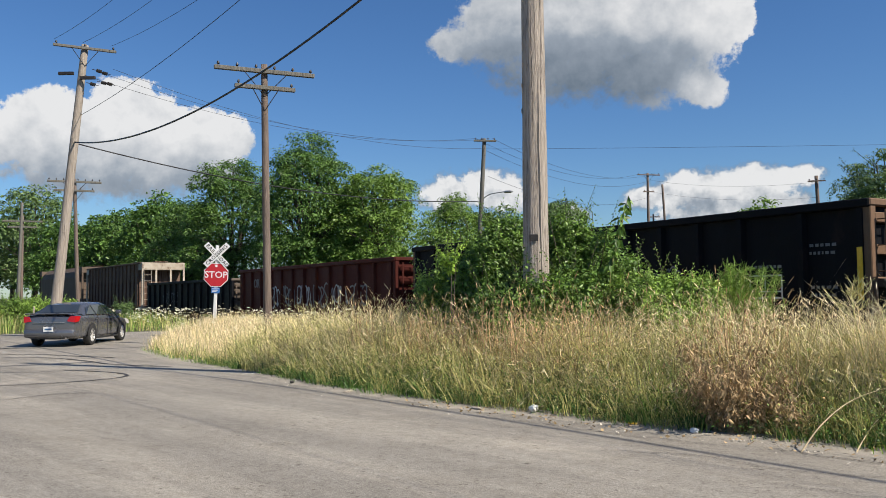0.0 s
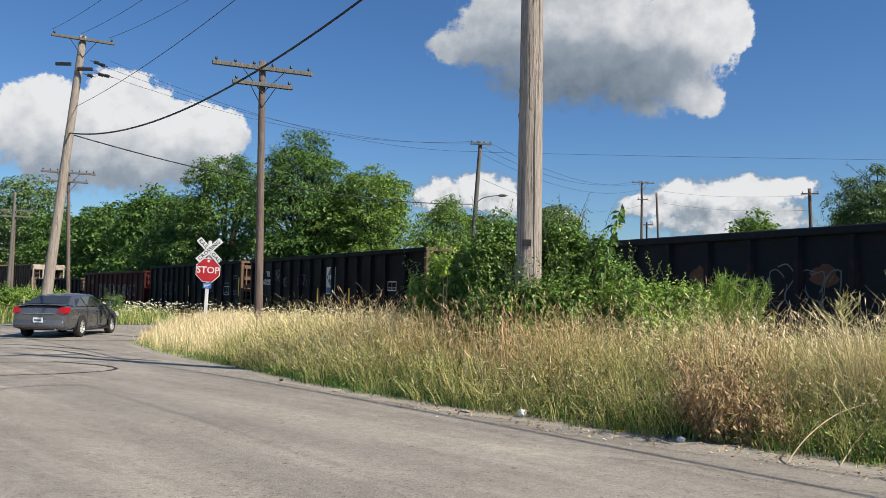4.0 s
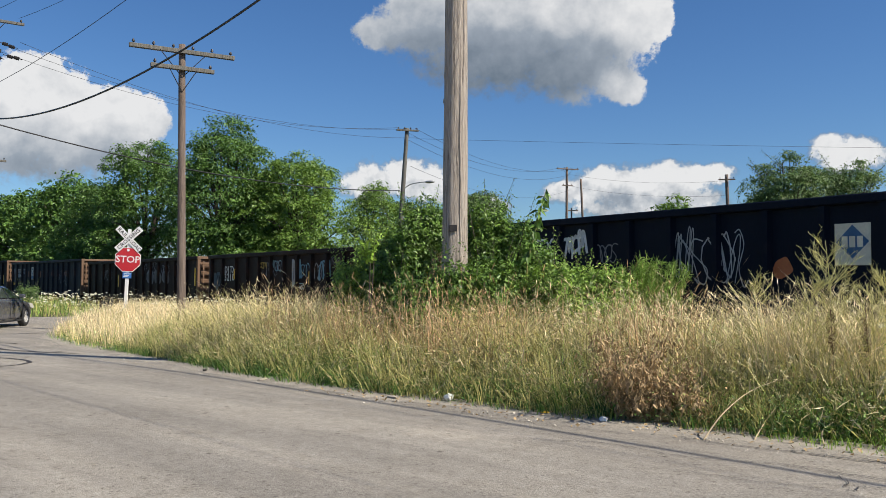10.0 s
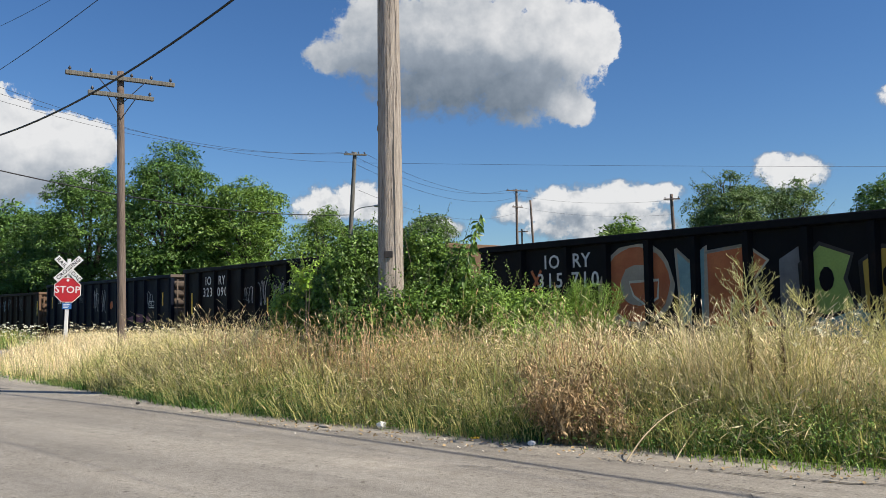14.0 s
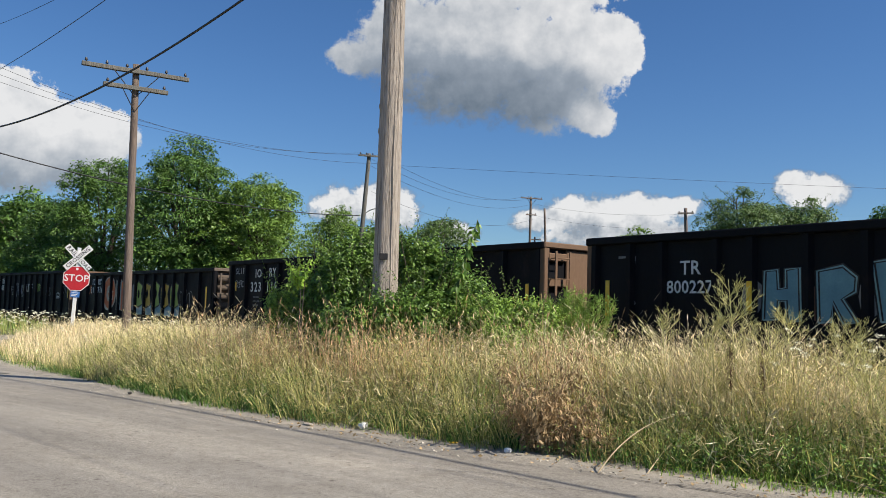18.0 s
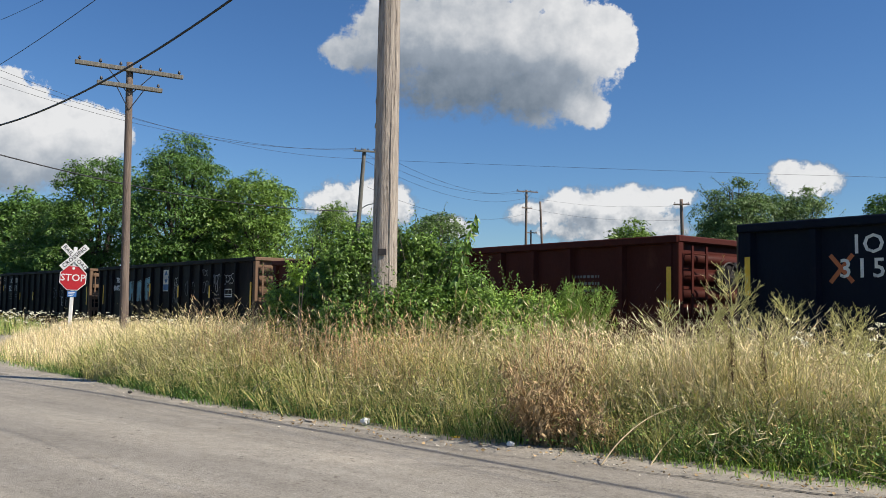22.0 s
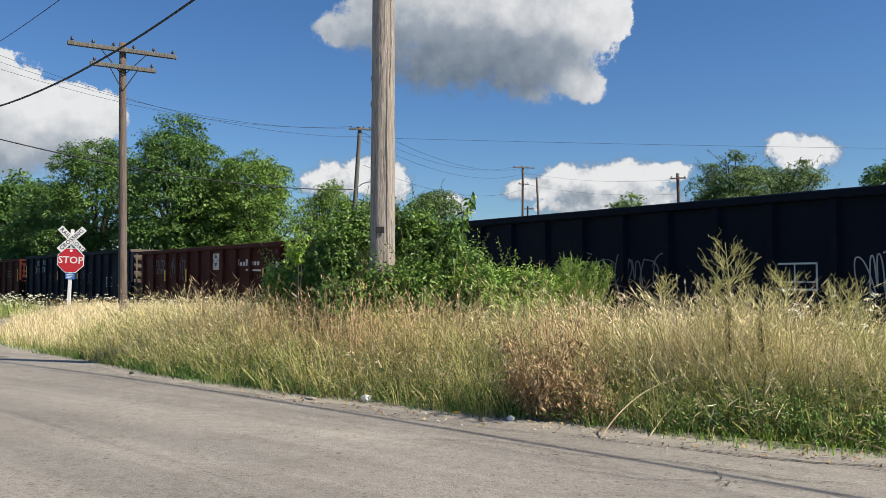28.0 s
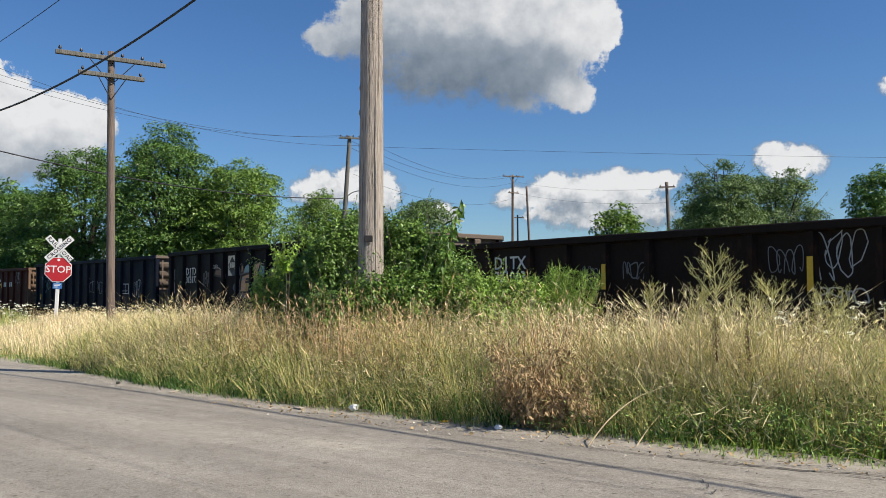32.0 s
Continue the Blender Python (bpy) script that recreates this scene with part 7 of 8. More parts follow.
def make_verge():
    # short green growth along the edge
    p, d = verge_points(60000, -10.5, 9, 2, 27, -0.12, 1.1)
    near = p[:, 1] < 13
    keep = RNG.uniform(0, 1, len(p)) < np.where(near, 0.55, 0.5) * np.clip(1.15 - d * 0.35, 0, 1)
    p, d = p[keep], d[keep]
    h = RNG.uniform(0.04, 0.13, len(p)) + 0.28 * np.clip(d + 0.1, 0, 1.0) * RNG.uniform(0.2, 1, len(p))
    stuff("edge_grass", [blades(p, h, RNG.uniform(0.006, 0.014, len(p)), 0.55)], M_GRASS, "short green grass along the edge of the road", "grass")
    p, d = verge_points(34000, -9, 9, 2, 24, -0.05, 1.9)
    k = patchy(p, 0.8, 2) > -0.15
    p, d = p[k], d[k]
    p = p + np.stack([0 * d, 0 * d, RNG.uniform(0.03, 0.18, len(d)) + 0.30 * np.clip(d, 0, 1.1) * RNG.uniform(0.1, 1, len(d))], -1)
    up = np.tile([0.1, -0.3, 0.9], (len(p), 1))
    stuff("clover", [leaves(p, up, RNG.uniform(0.025, 0.055, len(p)), RNG.uniform(0.02, 0.035, len(p)))], M_CLOVER, "low dark green clover and weeds beside the asphalt", "weeds")
    for name, n, mtl, area, lo, hi, label, seed in (("leafy_weeds", 200000, M_CLOVER, (-4.5, 12, 1.5, 19), 0.10, 0.62, "leafy green weeds filling the foot of the verge", 13),
                                                    ("leafy_weeds", 60000, M_GRASS, (-4.5, 12, 1.5, 19), 0.24, 0.95, "small-leaved green weeds among the grass", 23),
                                                    ("leafy_weeds", 130000, M_GRASS, (3.4, 11, 1.5, 8.8), 0.12, 0.56, "dense green leafy weeds on the open side of the verge", 43),
                                                    ("leafy_weeds", 30000, M_SHRUB_LIGHT, (1.5, 12, 1.5, 12), 0.15, 0.75, "light green leafy weeds on the verge", 33)):
        p, d = verge_points(n, *area, 0.05, 5.0)
        k = patchy(p, 0.7, seed) * 0.6 + patchy(p, 2.2, seed + 3) * 0.4 > (-0.12 if seed == 13 else -0.3 if seed == 43 else 0.0)
        p, d = p[k], d[k]
        if seed == 43:                           # the new grass keeps the edge itself
            p, d = p[d > 0.32], d[d > 0.32]
        cap = lo + (hi - lo) * np.clip((d + 0.1) / 1.1, 0, 1)
        p = p + np.stack([0 * d, 0 * d, cap * RNG.uniform(0.1, 1.0, len(d)) ** 0.7], -1)
        ln = RNG.uniform(0.016, 0.042, len(p))
        stuff(name, [leaves(p, np.tile([0.15, -0.35, 0.8], (len(p), 1)), ln, ln * 0.5)], mtl, label, "weeds")
    # loose stones on the shoulder
    p, d = verge_points(26000, -8, 9, 2.5, 24, -0.85, 0.25)
    p = p[RNG.uniform(0, 1, len(p)) < np.clip(0.95 + d * 1.15, 0.03, 1)]
    p[:, 2] += 0.035
    q = np.repeat(p, 2, axis=0) + RNG.normal(0, 0.003, (2 * len(p), 3))
    ln = RNG.uniform(0.008, 0.026, len(q))
    stuff("loose_stones", [leaves(q, np.tile([0.3, -0.3, 1.0], (len(q), 1)), ln, ln * 0.9, 0.0)], M_PEBBLE, "loose pale stones on the road shoulder", "stones")
    # bright new grass at the kerbless edge on the open side
    p, d = verge_points(24000, 3.6, 11, -1, 7.5, -0.15, 0.7)
    stuff("new_grass", [blades(p, RNG.uniform(0.05, 0.16, len(p)), RNG.uniform(0.006, 0.012, len(p)), 0.6)], M_LIME, "bright green short grass along the road", "grass")

    # tall growth: olive, tan and russet, by patches
    def tall(name, n, area, lo, hi, mtl, label, head, width, share, lean=0.38, dmin=0.35, dmax=30, seed=0, patch=0.0, thin=None):
        each = 14
        p, d = verge_points(n // each, *area, dmin, dmax)
        ok = (patchy(p, 0.45, seed) * 0.6 + patchy(p, 1.6, seed + 5) * 0.4 > patch)
        if thin is not None:
            ok &= thin(p, d)
        ok &= RNG.uniform(0, 1, len(p)) < share
        ok &= np.hypot((p[:, 0] - 2.95) / 1.3, p[:, 1] - 8.45) > 0.36      # the withered plant's ground
        p, d = p[ok], d[ok]
        tuft = np.repeat(RNG.uniform(0.62, 1.12, len(p)), each)
        p, d, fan = tussocks(p, d, each, 0.075)
        h = (lo + (hi - lo) * np.clip((d - 0.15) / 1.15, 0, 1)) * RNG.uniform(0.30, 1.10, len(p)) * tuft * np.where((p[:, 0] > 5.2) & (p[:, 1] < 8.5), 0.85, 1.0)
        stuff(name, [blades(p, h, RNG.uniform(0.5, 1.5, len(p)) * width * 1.75, lean, 0.5, head, fan)], mtl, label, "grass")

    main = (-4.5, 12, 1.5, 19)
    wedge = (-11, 3, 15, 36)

    def around(*spots):
        """Keeps places within soft rounds: x, y, radius."""
        def keep(p, d):
            ok = np.zeros(len(p), bool)
            for x, y, r in spots:
                ok |= np.hypot(p[:, 0] - x, p[:, 1] - y) < r * RNG.uniform(0.6, 1.25, len(p))
            return ok
        return keep
    open_side = lambda p, d: p[:, 0] > 3.6
    front = (-5.5, 5.0, 7.5, 19)
    tall("tall_grass", 130000, main, 0.48, 1.25, M_OLIVE, "tall olive green grass and weeds on the verge", 0.004, 0.0045, 1.0, patch=-0.25, seed=1, lean=0.6, dmax=4.5, thin=lambda p, d: (p[:, 0] < 3.4) | (RNG.uniform(0, 1, len(p)) < 0.3))
    tall("straw_grass", 34000, front, 0.45, 1.08, M_STRAW, "pale straw stems through the front of the verge", 0.004, 0.0028, 1.0, patch=-0.1, seed=97, dmin=0.45, dmax=2.3, lean=0.95)
    tall("olive_weeds", 90000, front, 0.36, 1.02, M_OLIVE, "olive green weeds along the front of the verge", 0.003, 0.0036, 1.0, patch=-0.35, seed=91, dmin=0.12, dmax=2.3, lean=0.95)
    tall("green_weeds", 110000, front, 0.24, 0.72, M_CLOVER, "dark green weeds along the front of the verge", 0.0, 0.0060, 1.0, patch=-0.25, seed=95, dmin=0.05, dmax=1.9, lean=0.85)
    tall("tall_grass", 56000, main, 0.70, 1.38, M_TAN, "tall dry tan grass gone to seed on the verge", 0.006, 0.0034, 1.0, patch=-0.02, seed=11, dmin=1.1, dmax=4.5, lean=0.45)
    tall("straw_grass", 46000, main, 0.6, 1.32, M_STRAW, "pale bleached straw stems on the verge", 0.003, 0.003, 1.0, patch=0.0, seed=15, dmin=1.2, dmax=4.5, lean=0.6)
    tall("green_weeds", 60000, main, 0.40, 0.95, M_GRASS, "tall green weeds among the dry grass", 0.0, 0.006, 1.0, patch=0.0, seed=21, dmax=4.0, lean=0.55)
    tall("seed_grass", 170000, main, 0.95, 1.45, M_RUSSET, "russet brown seed heads standing over the grass", 0.006, 0.0028, 1.0, patch=-0.3, seed=31, dmin=0.9, dmax=4.0, lean=0.28, thin=around((-1.6, 14.2, 0.7), (-0.8, 13.0, 0.7), (-0.3, 12.6, 0.7), (0.3, 12.2, 0.9), (1.1, 11.6, 0.9), (1.9, 11.1, 0.8), (3.4, 9.6, 0.6)))
    tall("straw_grass", 80000, (2.8, 9.5, 4, 12), 0.8, 1.34, M_STRAW, "pale straw grass bleached by the sun", 0.005, 0.0036, 1.0, patch=-0.15, seed=41, dmin=0.95, lean=0.6, thin=around((4.1, 8.9, 1.1), (4.9, 7.9, 1.1), (4.9, 9.2, 1.2), (5.8, 7.3, 0.8)))
    tall("olive_weeds", 34000, (3.5, 10.5, 3.5, 11), 0.6, 1.15, M_TWIGGY, "fine yellowish green weeds on the open side of the verge", 0.004, 0.0035, 1.0, patch=-0.4, seed=45, dmin=0.7, lean=0.6, thin=open_side)
    tall("tall_grass", 80000, wedge, 0.50, 0.98, M_TAN, "golden dry grass before the crossing sign", 0.004, 0.0042, 1.0, patch=-0.6, seed=51, dmin=0.25, dmax=6.5, thin=lambda p, d: p[:, 0] < 1.0)
    tall("straw_grass", 26000, wedge, 0.5, 1.0, M_STRAW, "pale straw grass before the crossing sign", 0.006, 0.0045, 1.0, patch=-0.3, seed=61, dmin=0.5, dmax=6.5)
    tall("olive_weeds", 46000, wedge, 0.40, 0.92, M_OLIVE, "olive weeds through the golden grass", 0.004, 0.0042, 1.0, patch=-0.1, seed=65, dmin=0.1, dmax=6.5, lean=0.6)
    tall("green_weeds", 60000, wedge, 0.3, 0.62, M_GRASS, "green weeds at the foot of the dry grass", 0.0, 0.006, 1.0, patch=-0.2, seed=71, thin=lambda p, d: (d < 0.9) | (d > 5.5))
    tall("green_weeds", 50000, (5.0, 12, 2, 9), 0.45, 1.0, M_FERN, "fresh green feathery weeds on the open side of the verge", 0.0, 0.006, 1.0, patch=-0.2, seed=81, dmin=0.6, lean=0.7, thin=lambda p, d: p[:, 0] > 5.9)

    # seed specks and small leaves that hang among the upper stems
    for name, n, mtl, area, lo, hi, label in (("seed_specks", 60000, M_STRAW, (-3, 9.5, 3.5, 17), 0.35, 1.15, "pale seed specks hanging among the dry grass"),
                                              ("seed_specks", 22000, M_RUSSET, (-3, 6, 6, 16), 0.4, 1.15, "brown seed specks hanging among the dry grass"),
                                              ("stem_leaves", 120000, M_OLIVE, (-3, 10.5, 2.5, 17), 0.15, 1.0, "small olive leaves on the stems of the weeds"),
                                              ("stem_leaves", 80000, M_CLOVER, (-3, 10.5, 2.5, 17), 0.1, 0.85, "small dark leaves on the stems of the weeds")):
        p, d = verge_points(n, *area, 0.25, 4.5)
        k = patchy(p, 3.0, 7) + 0.6 * patchy(p, 8.0, 9) > 0.05
        p, d = p[k], d[k]
        top = hi * (0.45 + 0.55 * np.clip(d / 1.8, 0, 1))
        p = p + np.stack([0 * d, 0 * d, lo * 0.5 + (top - lo * 0.5) * RNG.uniform(0, 1, len(d)) ** 0.8], -1)
        ln = RNG.uniform(0.015, 0.05, len(p))
        stuff(name, [leaves(p, RNG.normal(0, 1, (len(p), 3)), ln, ln * RNG.uniform(0.22, 0.4, len(p)), 0.4)], mtl, label, "weeds")

    # short crossed stems that tangle the growth
    for name, n, mtl, lo, hi, label in (("tangled_stems", 90000, M_OLIVE, 0.10, 0.95, "short crossed olive stems tangled through the weeds"),
                                        ("tangled_stems", 52000, M_STRAW, 0.25, 1.1, "short broken straw stems tangled through the weeds"),
                                        ("tangled_stems", 60000, M_CLOVER, 0.05, 0.6, "short dark green stems tangled through the weeds")):
        p, d = verge_points(n, -4.5, 9, 2.5, 17, 0.12, 3.0)
        k = patchy(p, 2.4, 17) + 0.6 * patchy(p, 7.0, 19) > -0.08
        p, d = p[k], d[k]
        top = lo + (hi - lo) * np.clip((d - 0.05) / 1.15, 0, 1)
        p = p + np.stack([0 * d, 0 * d, 0.04 + top * RNG.uniform(0.05, 1.0, len(d))], -1)
        ln = RNG.uniform(0.06, 0.22, len(p))
        stuff(name, [leaves(p, RNG.normal(0, 1, (len(p), 3)) + np.array([0.5, -0.6, 0.4]), ln, RNG.uniform(0.003, 0.0065, len(p)), -0.5)], mtl, label, "weeds")

    # strip between the verge and the rails, and the far verge with its flowers
    n = 16000
    s, o = RNG.uniform(-8, 70, n), RNG.uniform(-3.4, -1.25, n)
    pts = np.array([track_point(a, b)[0][:] for a, b in zip(s, o)])
    ok = (pts[:, 0] > edge_v(pts[:, 1]) + 0.3)
    pts = pts[ok]
    p = np.concatenate([pts, land_v(pts[:, 0], pts[:, 1])[:, None] - 0.05], 1)
    stuff("trackside_weeds", [blades(p, RNG.uniform(0.4, 0.9, len(p)), RNG.uniform(0.010, 0.018, len(p)), 0.4, 0.5, 0.008)], M_OLIVE, "olive weeds growing along the ballast", "weeds")
    n = 24000
    x, y = RNG.uniform(-46, -11.5, n), RNG.uniform(28, 62, n)
    left = np.vectorize(left_x)(y)
    ok = (x < left - 0.3) & (track_v(x, y) < -1.3)
    x, y = x[ok], y[ok]
    p = np.stack([x, y, land_v(x, y) - 0.03], -1)
    h = RNG.uniform(0.35, 0.8, len(p)) * (0.6 + 0.5 * np.clip((left[ok] - x) / 3, 0, 1)) * 1.15
    half = RNG.uniform(0, 1, len(p)) < 0.62
    stuff("roadside_weeds", [blades(p[half], h[half], RNG.uniform(0.012, 0.03, half.sum()), 0.5)], M_GRASS, "green roadside weeds beyond the car", "weeds")
    stuff("roadside_weeds", [blades(p[~half], h[~half] * 1.1, RNG.uniform(0.012, 0.026, (~half).sum()), 0.5)], M_OLIVE, "yellow green roadside weeds beyond the car", "weeds")


def umbels(points, heights, size):
    """White lace flowers: thin stems and flat heads of small florets."""
    stems, heads = [], []
    n = len(points)
    stems.append(blades(points, heights, np.full(n, 0.008), 0.12, 0.0))
    for i in range(n):
        c = points[i] + np.array([RNG.normal(0, 0.03), RNG.normal(0, 0.03), heights[i]])
        m = 16
        a, r = RNG.uniform(0, 6.28, m), size[i] * np.sqrt(RNG.uniform(0, 1, m))
        q = c + np.stack([r * np.cos(a), r * np.sin(a), RNG.normal(0, 0.006, m) + 0.15 * r], -1)
        heads.append(leaves(q, np.tile([0.35, -0.5, 0.7], (m, 1)), np.full(m, size[i] * 0.55), np.full(m, size[i] * 0.5), 0.0))
    return stems, heads


def make_flowers():
    spots = []
    p, d = verge_points(1500, 4.9, 8.8, 3.8, 8.4, 0.7, 2.2)
    k = min(140, len(p))
    spots.append((p[:k], RNG.uniform(1.02, 1.36, k), RNG.uniform(0.026, 0.046, k)))
    p, d = verge_points(500, -9, 3, 11, 30, 0.6, 6)
    spots.append((p[:60], RNG.uniform(0.6, 1.0, min(60, len(p))), RNG.uniform(0.025, 0.045, min(60, len(p)))))
    n = 280
    s, o = RNG.uniform(22, 52, n), RNG.uniform(-5.0, -1.5, n)
    q = np.array([track_point(a, b)[0][:] for a, b in zip(s, o)])
    q = np.concatenate([q, land_v(q[:, 0], q[:, 1])[:, None]], 1)
    ok = (q[:, 0] > edge_v(q[:, 1]) + 0.2) | (q[:, 0] < np.vectorize(left_x)(q[:, 1]))
    q = q[ok]
    spots.append((q, RNG.uniform(0.55, 1.15, len(q)), RNG.uniform(0.03, 0.06, len(q))))
    x, y = RNG.normal(-14.8, 2.6, 260), RNG.normal(42.3, 2.2, 260)
    ok = (x < np.vectorize(left_x)(y) - 0.2) & (track_v(x, y) < -1.5)
    q = np.stack([x[ok], y[ok], land_v(x[ok], y[ok])], -1)
    spots.append((q, RNG.uniform(0.35, 1.0, len(q)), RNG.uniform(0.04, 0.07, len(q))))
    stems, heads = [], []
    for a in spots:
        s_, h_ = umbels(*a)
        stems += s_
        heads += h_
    stuff("flower_stems", stems, M_OLIVE, "thin green stems of wild flowers", "stems")
    stuff("wild_flowers", heads, M_PETAL, "white wild carrot flowers among the weeds", "flowers")


def foliage(lobes, per, size, droop=0.4, fill=0.35, gaps=None):
    """Leaves on and within rounded lobes: centre and three half axes each."""
    out = []
    for (cx, cy, cz), (ra, rb, rc) in lobes:
        n = max(int(per), 10)
        v = RNG.normal(0, 1, (n, 3))
        v /= np.linalg.norm(v, axis=1, keepdims=True)
        r = np.where(RNG.uniform(0, 1, n) < fill, RNG.uniform(0.3, 0.9, n), RNG.uniform(0.75, 1.32, n))
        p = np.array([cx, cy, cz]) + v * r[:, None] * np.array([ra, rb, rc])
        if gaps is not None:
            k = np.array([noise.noise(Vector(q) * 2.6) * 0.6 + noise.noise(Vector(q) * 6.5) * 0.5 for q in p]) > gaps
            p, v, n = p[k], v[k], int(k.sum())
        nor = v + np.array([0, 0, 0.5])
        L = RNG.uniform(0.7, 1.35, n) * size
        out.append(leaves(p, nor, L, L * RNG.uniform(0.45, 0.65, n), droop))
    return out


def crown_leaves(H, bottom, half, seed, count, size, gaps=0.0):
    """A domed crown: boughs round the trunk, each set with tufts whose leaves face up and out, dark gaps between the tufts."""
    rng = np.random.default_rng(seed + 100)
    tall_ = H - bottom
    boughs = [((0.05 * half, 0, bottom + tall_ * 0.66), (0.60 * half, 0.60 * half, tall_ * 0.34))]
    for ring, e, out, size_, k in ((0, 0.50, 0.52, 0.50, 6), (1, 0.26, 0.62, 0.44, 7), (2, 0.74, 0.36, 0.42, 4)):
        for i in range(k):
            a = 6.2832 * (i + 0.5 * ring) / k + rng.uniform(-0.35, 0.35)
            q = rng.uniform(0.82, 1.18)
            boughs.append(((half * out * math.cos(a), half * out * math.sin(a), bottom + tall_ * (e + rng.uniform(-0.06, 0.06))),
                           (half * size_ * q, half * size_ * q, tall_ * rng.uniform(0.15, 0.21))))
    C, R = np.array([b[0] for b in boughs]), np.array([b[1] for b in boughs])
    tuft = 0.52 + 0.06 * half
    spots, outs = [], []
    for i in range(len(C)):
        n = int(7.8 * R[i, 0] * (R[i, 0] + R[i, 2]) / tuft ** 2 * 0.5) + 6
        v = rng.normal(0, 1, (n, 3))
        v[:, 2] = np.where(v[:, 2] < -0.4, -v[:, 2], v[:, 2])
        v /= np.linalg.norm(v, axis=1, keepdims=True)
        p = C[i] + v * R[i] * rng.uniform(0.80, 1.14, (n, 1))
        inside = (np.linalg.norm((p[:, None] - C[None]) / R[None], axis=2) < 0.72).any(1)
        spots.append(p[~inside])
        outs.append(v[~inside])
    p, o = np.concatenate(spots), np.concatenate(outs)
    keep = rng.uniform(0, 1, len(p)) > gaps * 2.2
    p, o = p[keep], o[keep]
    p[:, 2] += (H - tuft * 0.45) - p[:, 2].max()
    m = len(p)
    each = max(int(count * 0.88 / m), 12)
    r = tuft * rng.uniform(0.55, 1.45, m)
    v = rng.normal(0, 1, (m, each, 3)) + o[:, None] * 0.8 + np.array([0, 0, 0.75])
    v /= np.linalg.norm(v, axis=2, keepdims=True)
    k = rng.uniform(0.35, 1.12, (m, each, 1)) ** 0.6
    q = p[:, None] + v * k * r[:, None, None] * np.array([1.0, 1.0, 0.55])
    nor = v * 0.8 + np.array([0, 0, 0.75])
    q, nor = q.reshape(-1, 3), nor.reshape(-1, 3)
    ln = rng.uniform(0.6, 1.4, len(q)) * size
    shell = leaves(q, nor, ln, ln * rng.uniform(0.36, 0.52, len(q)), 0.8)
    n = int(count * 0.09)
    i = rng.integers(0, len(C), n)                # shaded leaves within
    v = rng.normal(0, 1, (n, 3))
    v /= np.linalg.norm(v, axis=1, keepdims=True)
    q = C[i] + v * R[i] * rng.uniform(0.3, 0.78, (n, 1))
    ln = rng.uniform(1.0, 1.8, n) * size
    return join([shell, leaves(q, v, ln, ln * 0.55, 0.5)])


def tree(x, y, top, half, leaf, name="tree", label="leafy green deciduous tree behind the track", seed=0, bottom=1.4, size=0.27, count=30000, open_top=0.0):
    rng = random.Random(seed)
    t = thing(name, label, "tree", Matrix.Translation((x, y, -0.3)), "trees")
    H = top + 0.3
    bm = bmesh.new()
    fork = H * 0.38
    tube(bm, [(0, 0, -0.2), (0.1 * rng.uniform(-1, 1), 0.05, fork * 0.5), (0.2 * rng.uniform(-1, 1), 0.1, fork)], [0.03 * H, 0.024 * H, 0.018 * H], 9)
    trunk = part("trunk", bm, M_BARK, t, smooth=True)
    bm = bmesh.new()
    ends = []
    for k in range(22):
        a, e = k * 2.399, rng.uniform(0.25, 0.93)
        w = half * 0.8 * math.sqrt(max(1 - abs(2 * e - 0.82) ** 2.3, 0.05))
        q = Vector((w * math.cos(a), w * math.sin(a), bottom + (H - bottom) * e))
        s = Vector((0.1, 0.1, fork * rng.uniform(0.6, 1.05)))
        tube(bm, [s, s.lerp(q, 0.5) + Vector((0, 0, 0.03 * H)), q], [0.011 * H, 0.007 * H, 0.003 * H], 5)
        ends.append(q)
    chunks = [crown_leaves(H, bottom, half, seed, count, size, gaps=0.20 if open_top else 0.0)]
    if open_top:
        for k in range(150):                      # long leading shoots set with narrow leaves
            q = np.array(ends[k % 22]) * rng.uniform(0.7, 1.0)
            a = math.atan2(q[1], q[0]) + rng.uniform(-0.8, 0.8)
            ln = open_top * rng.uniform(0.5, 1.25)
            d = np.array([0.75 * math.cos(a), 0.75 * math.sin(a), rng.uniform(0.35, 1.0)]) * ln
            rod(bm, q, q + d, 0.018, 0.006, 4, False)
            f = np.linspace(0.0, 1.05, 44)[:, None]
            pts = q + d * f + RNG.normal(0, 0.05, (44, 3))
            L = RNG.uniform(0.08, 0.17, 44)
            chunks.append(leaves(pts, np.tile([math.cos(a), math.sin(a), 0.8], (44, 1)), L, L * 0.32, 0.2))
    part("branchwork", bm, M_BARK, trunk)
    v, tr = join(chunks)
    part("crown", tri_mesh("crown", v, tr, leaf), None, t)


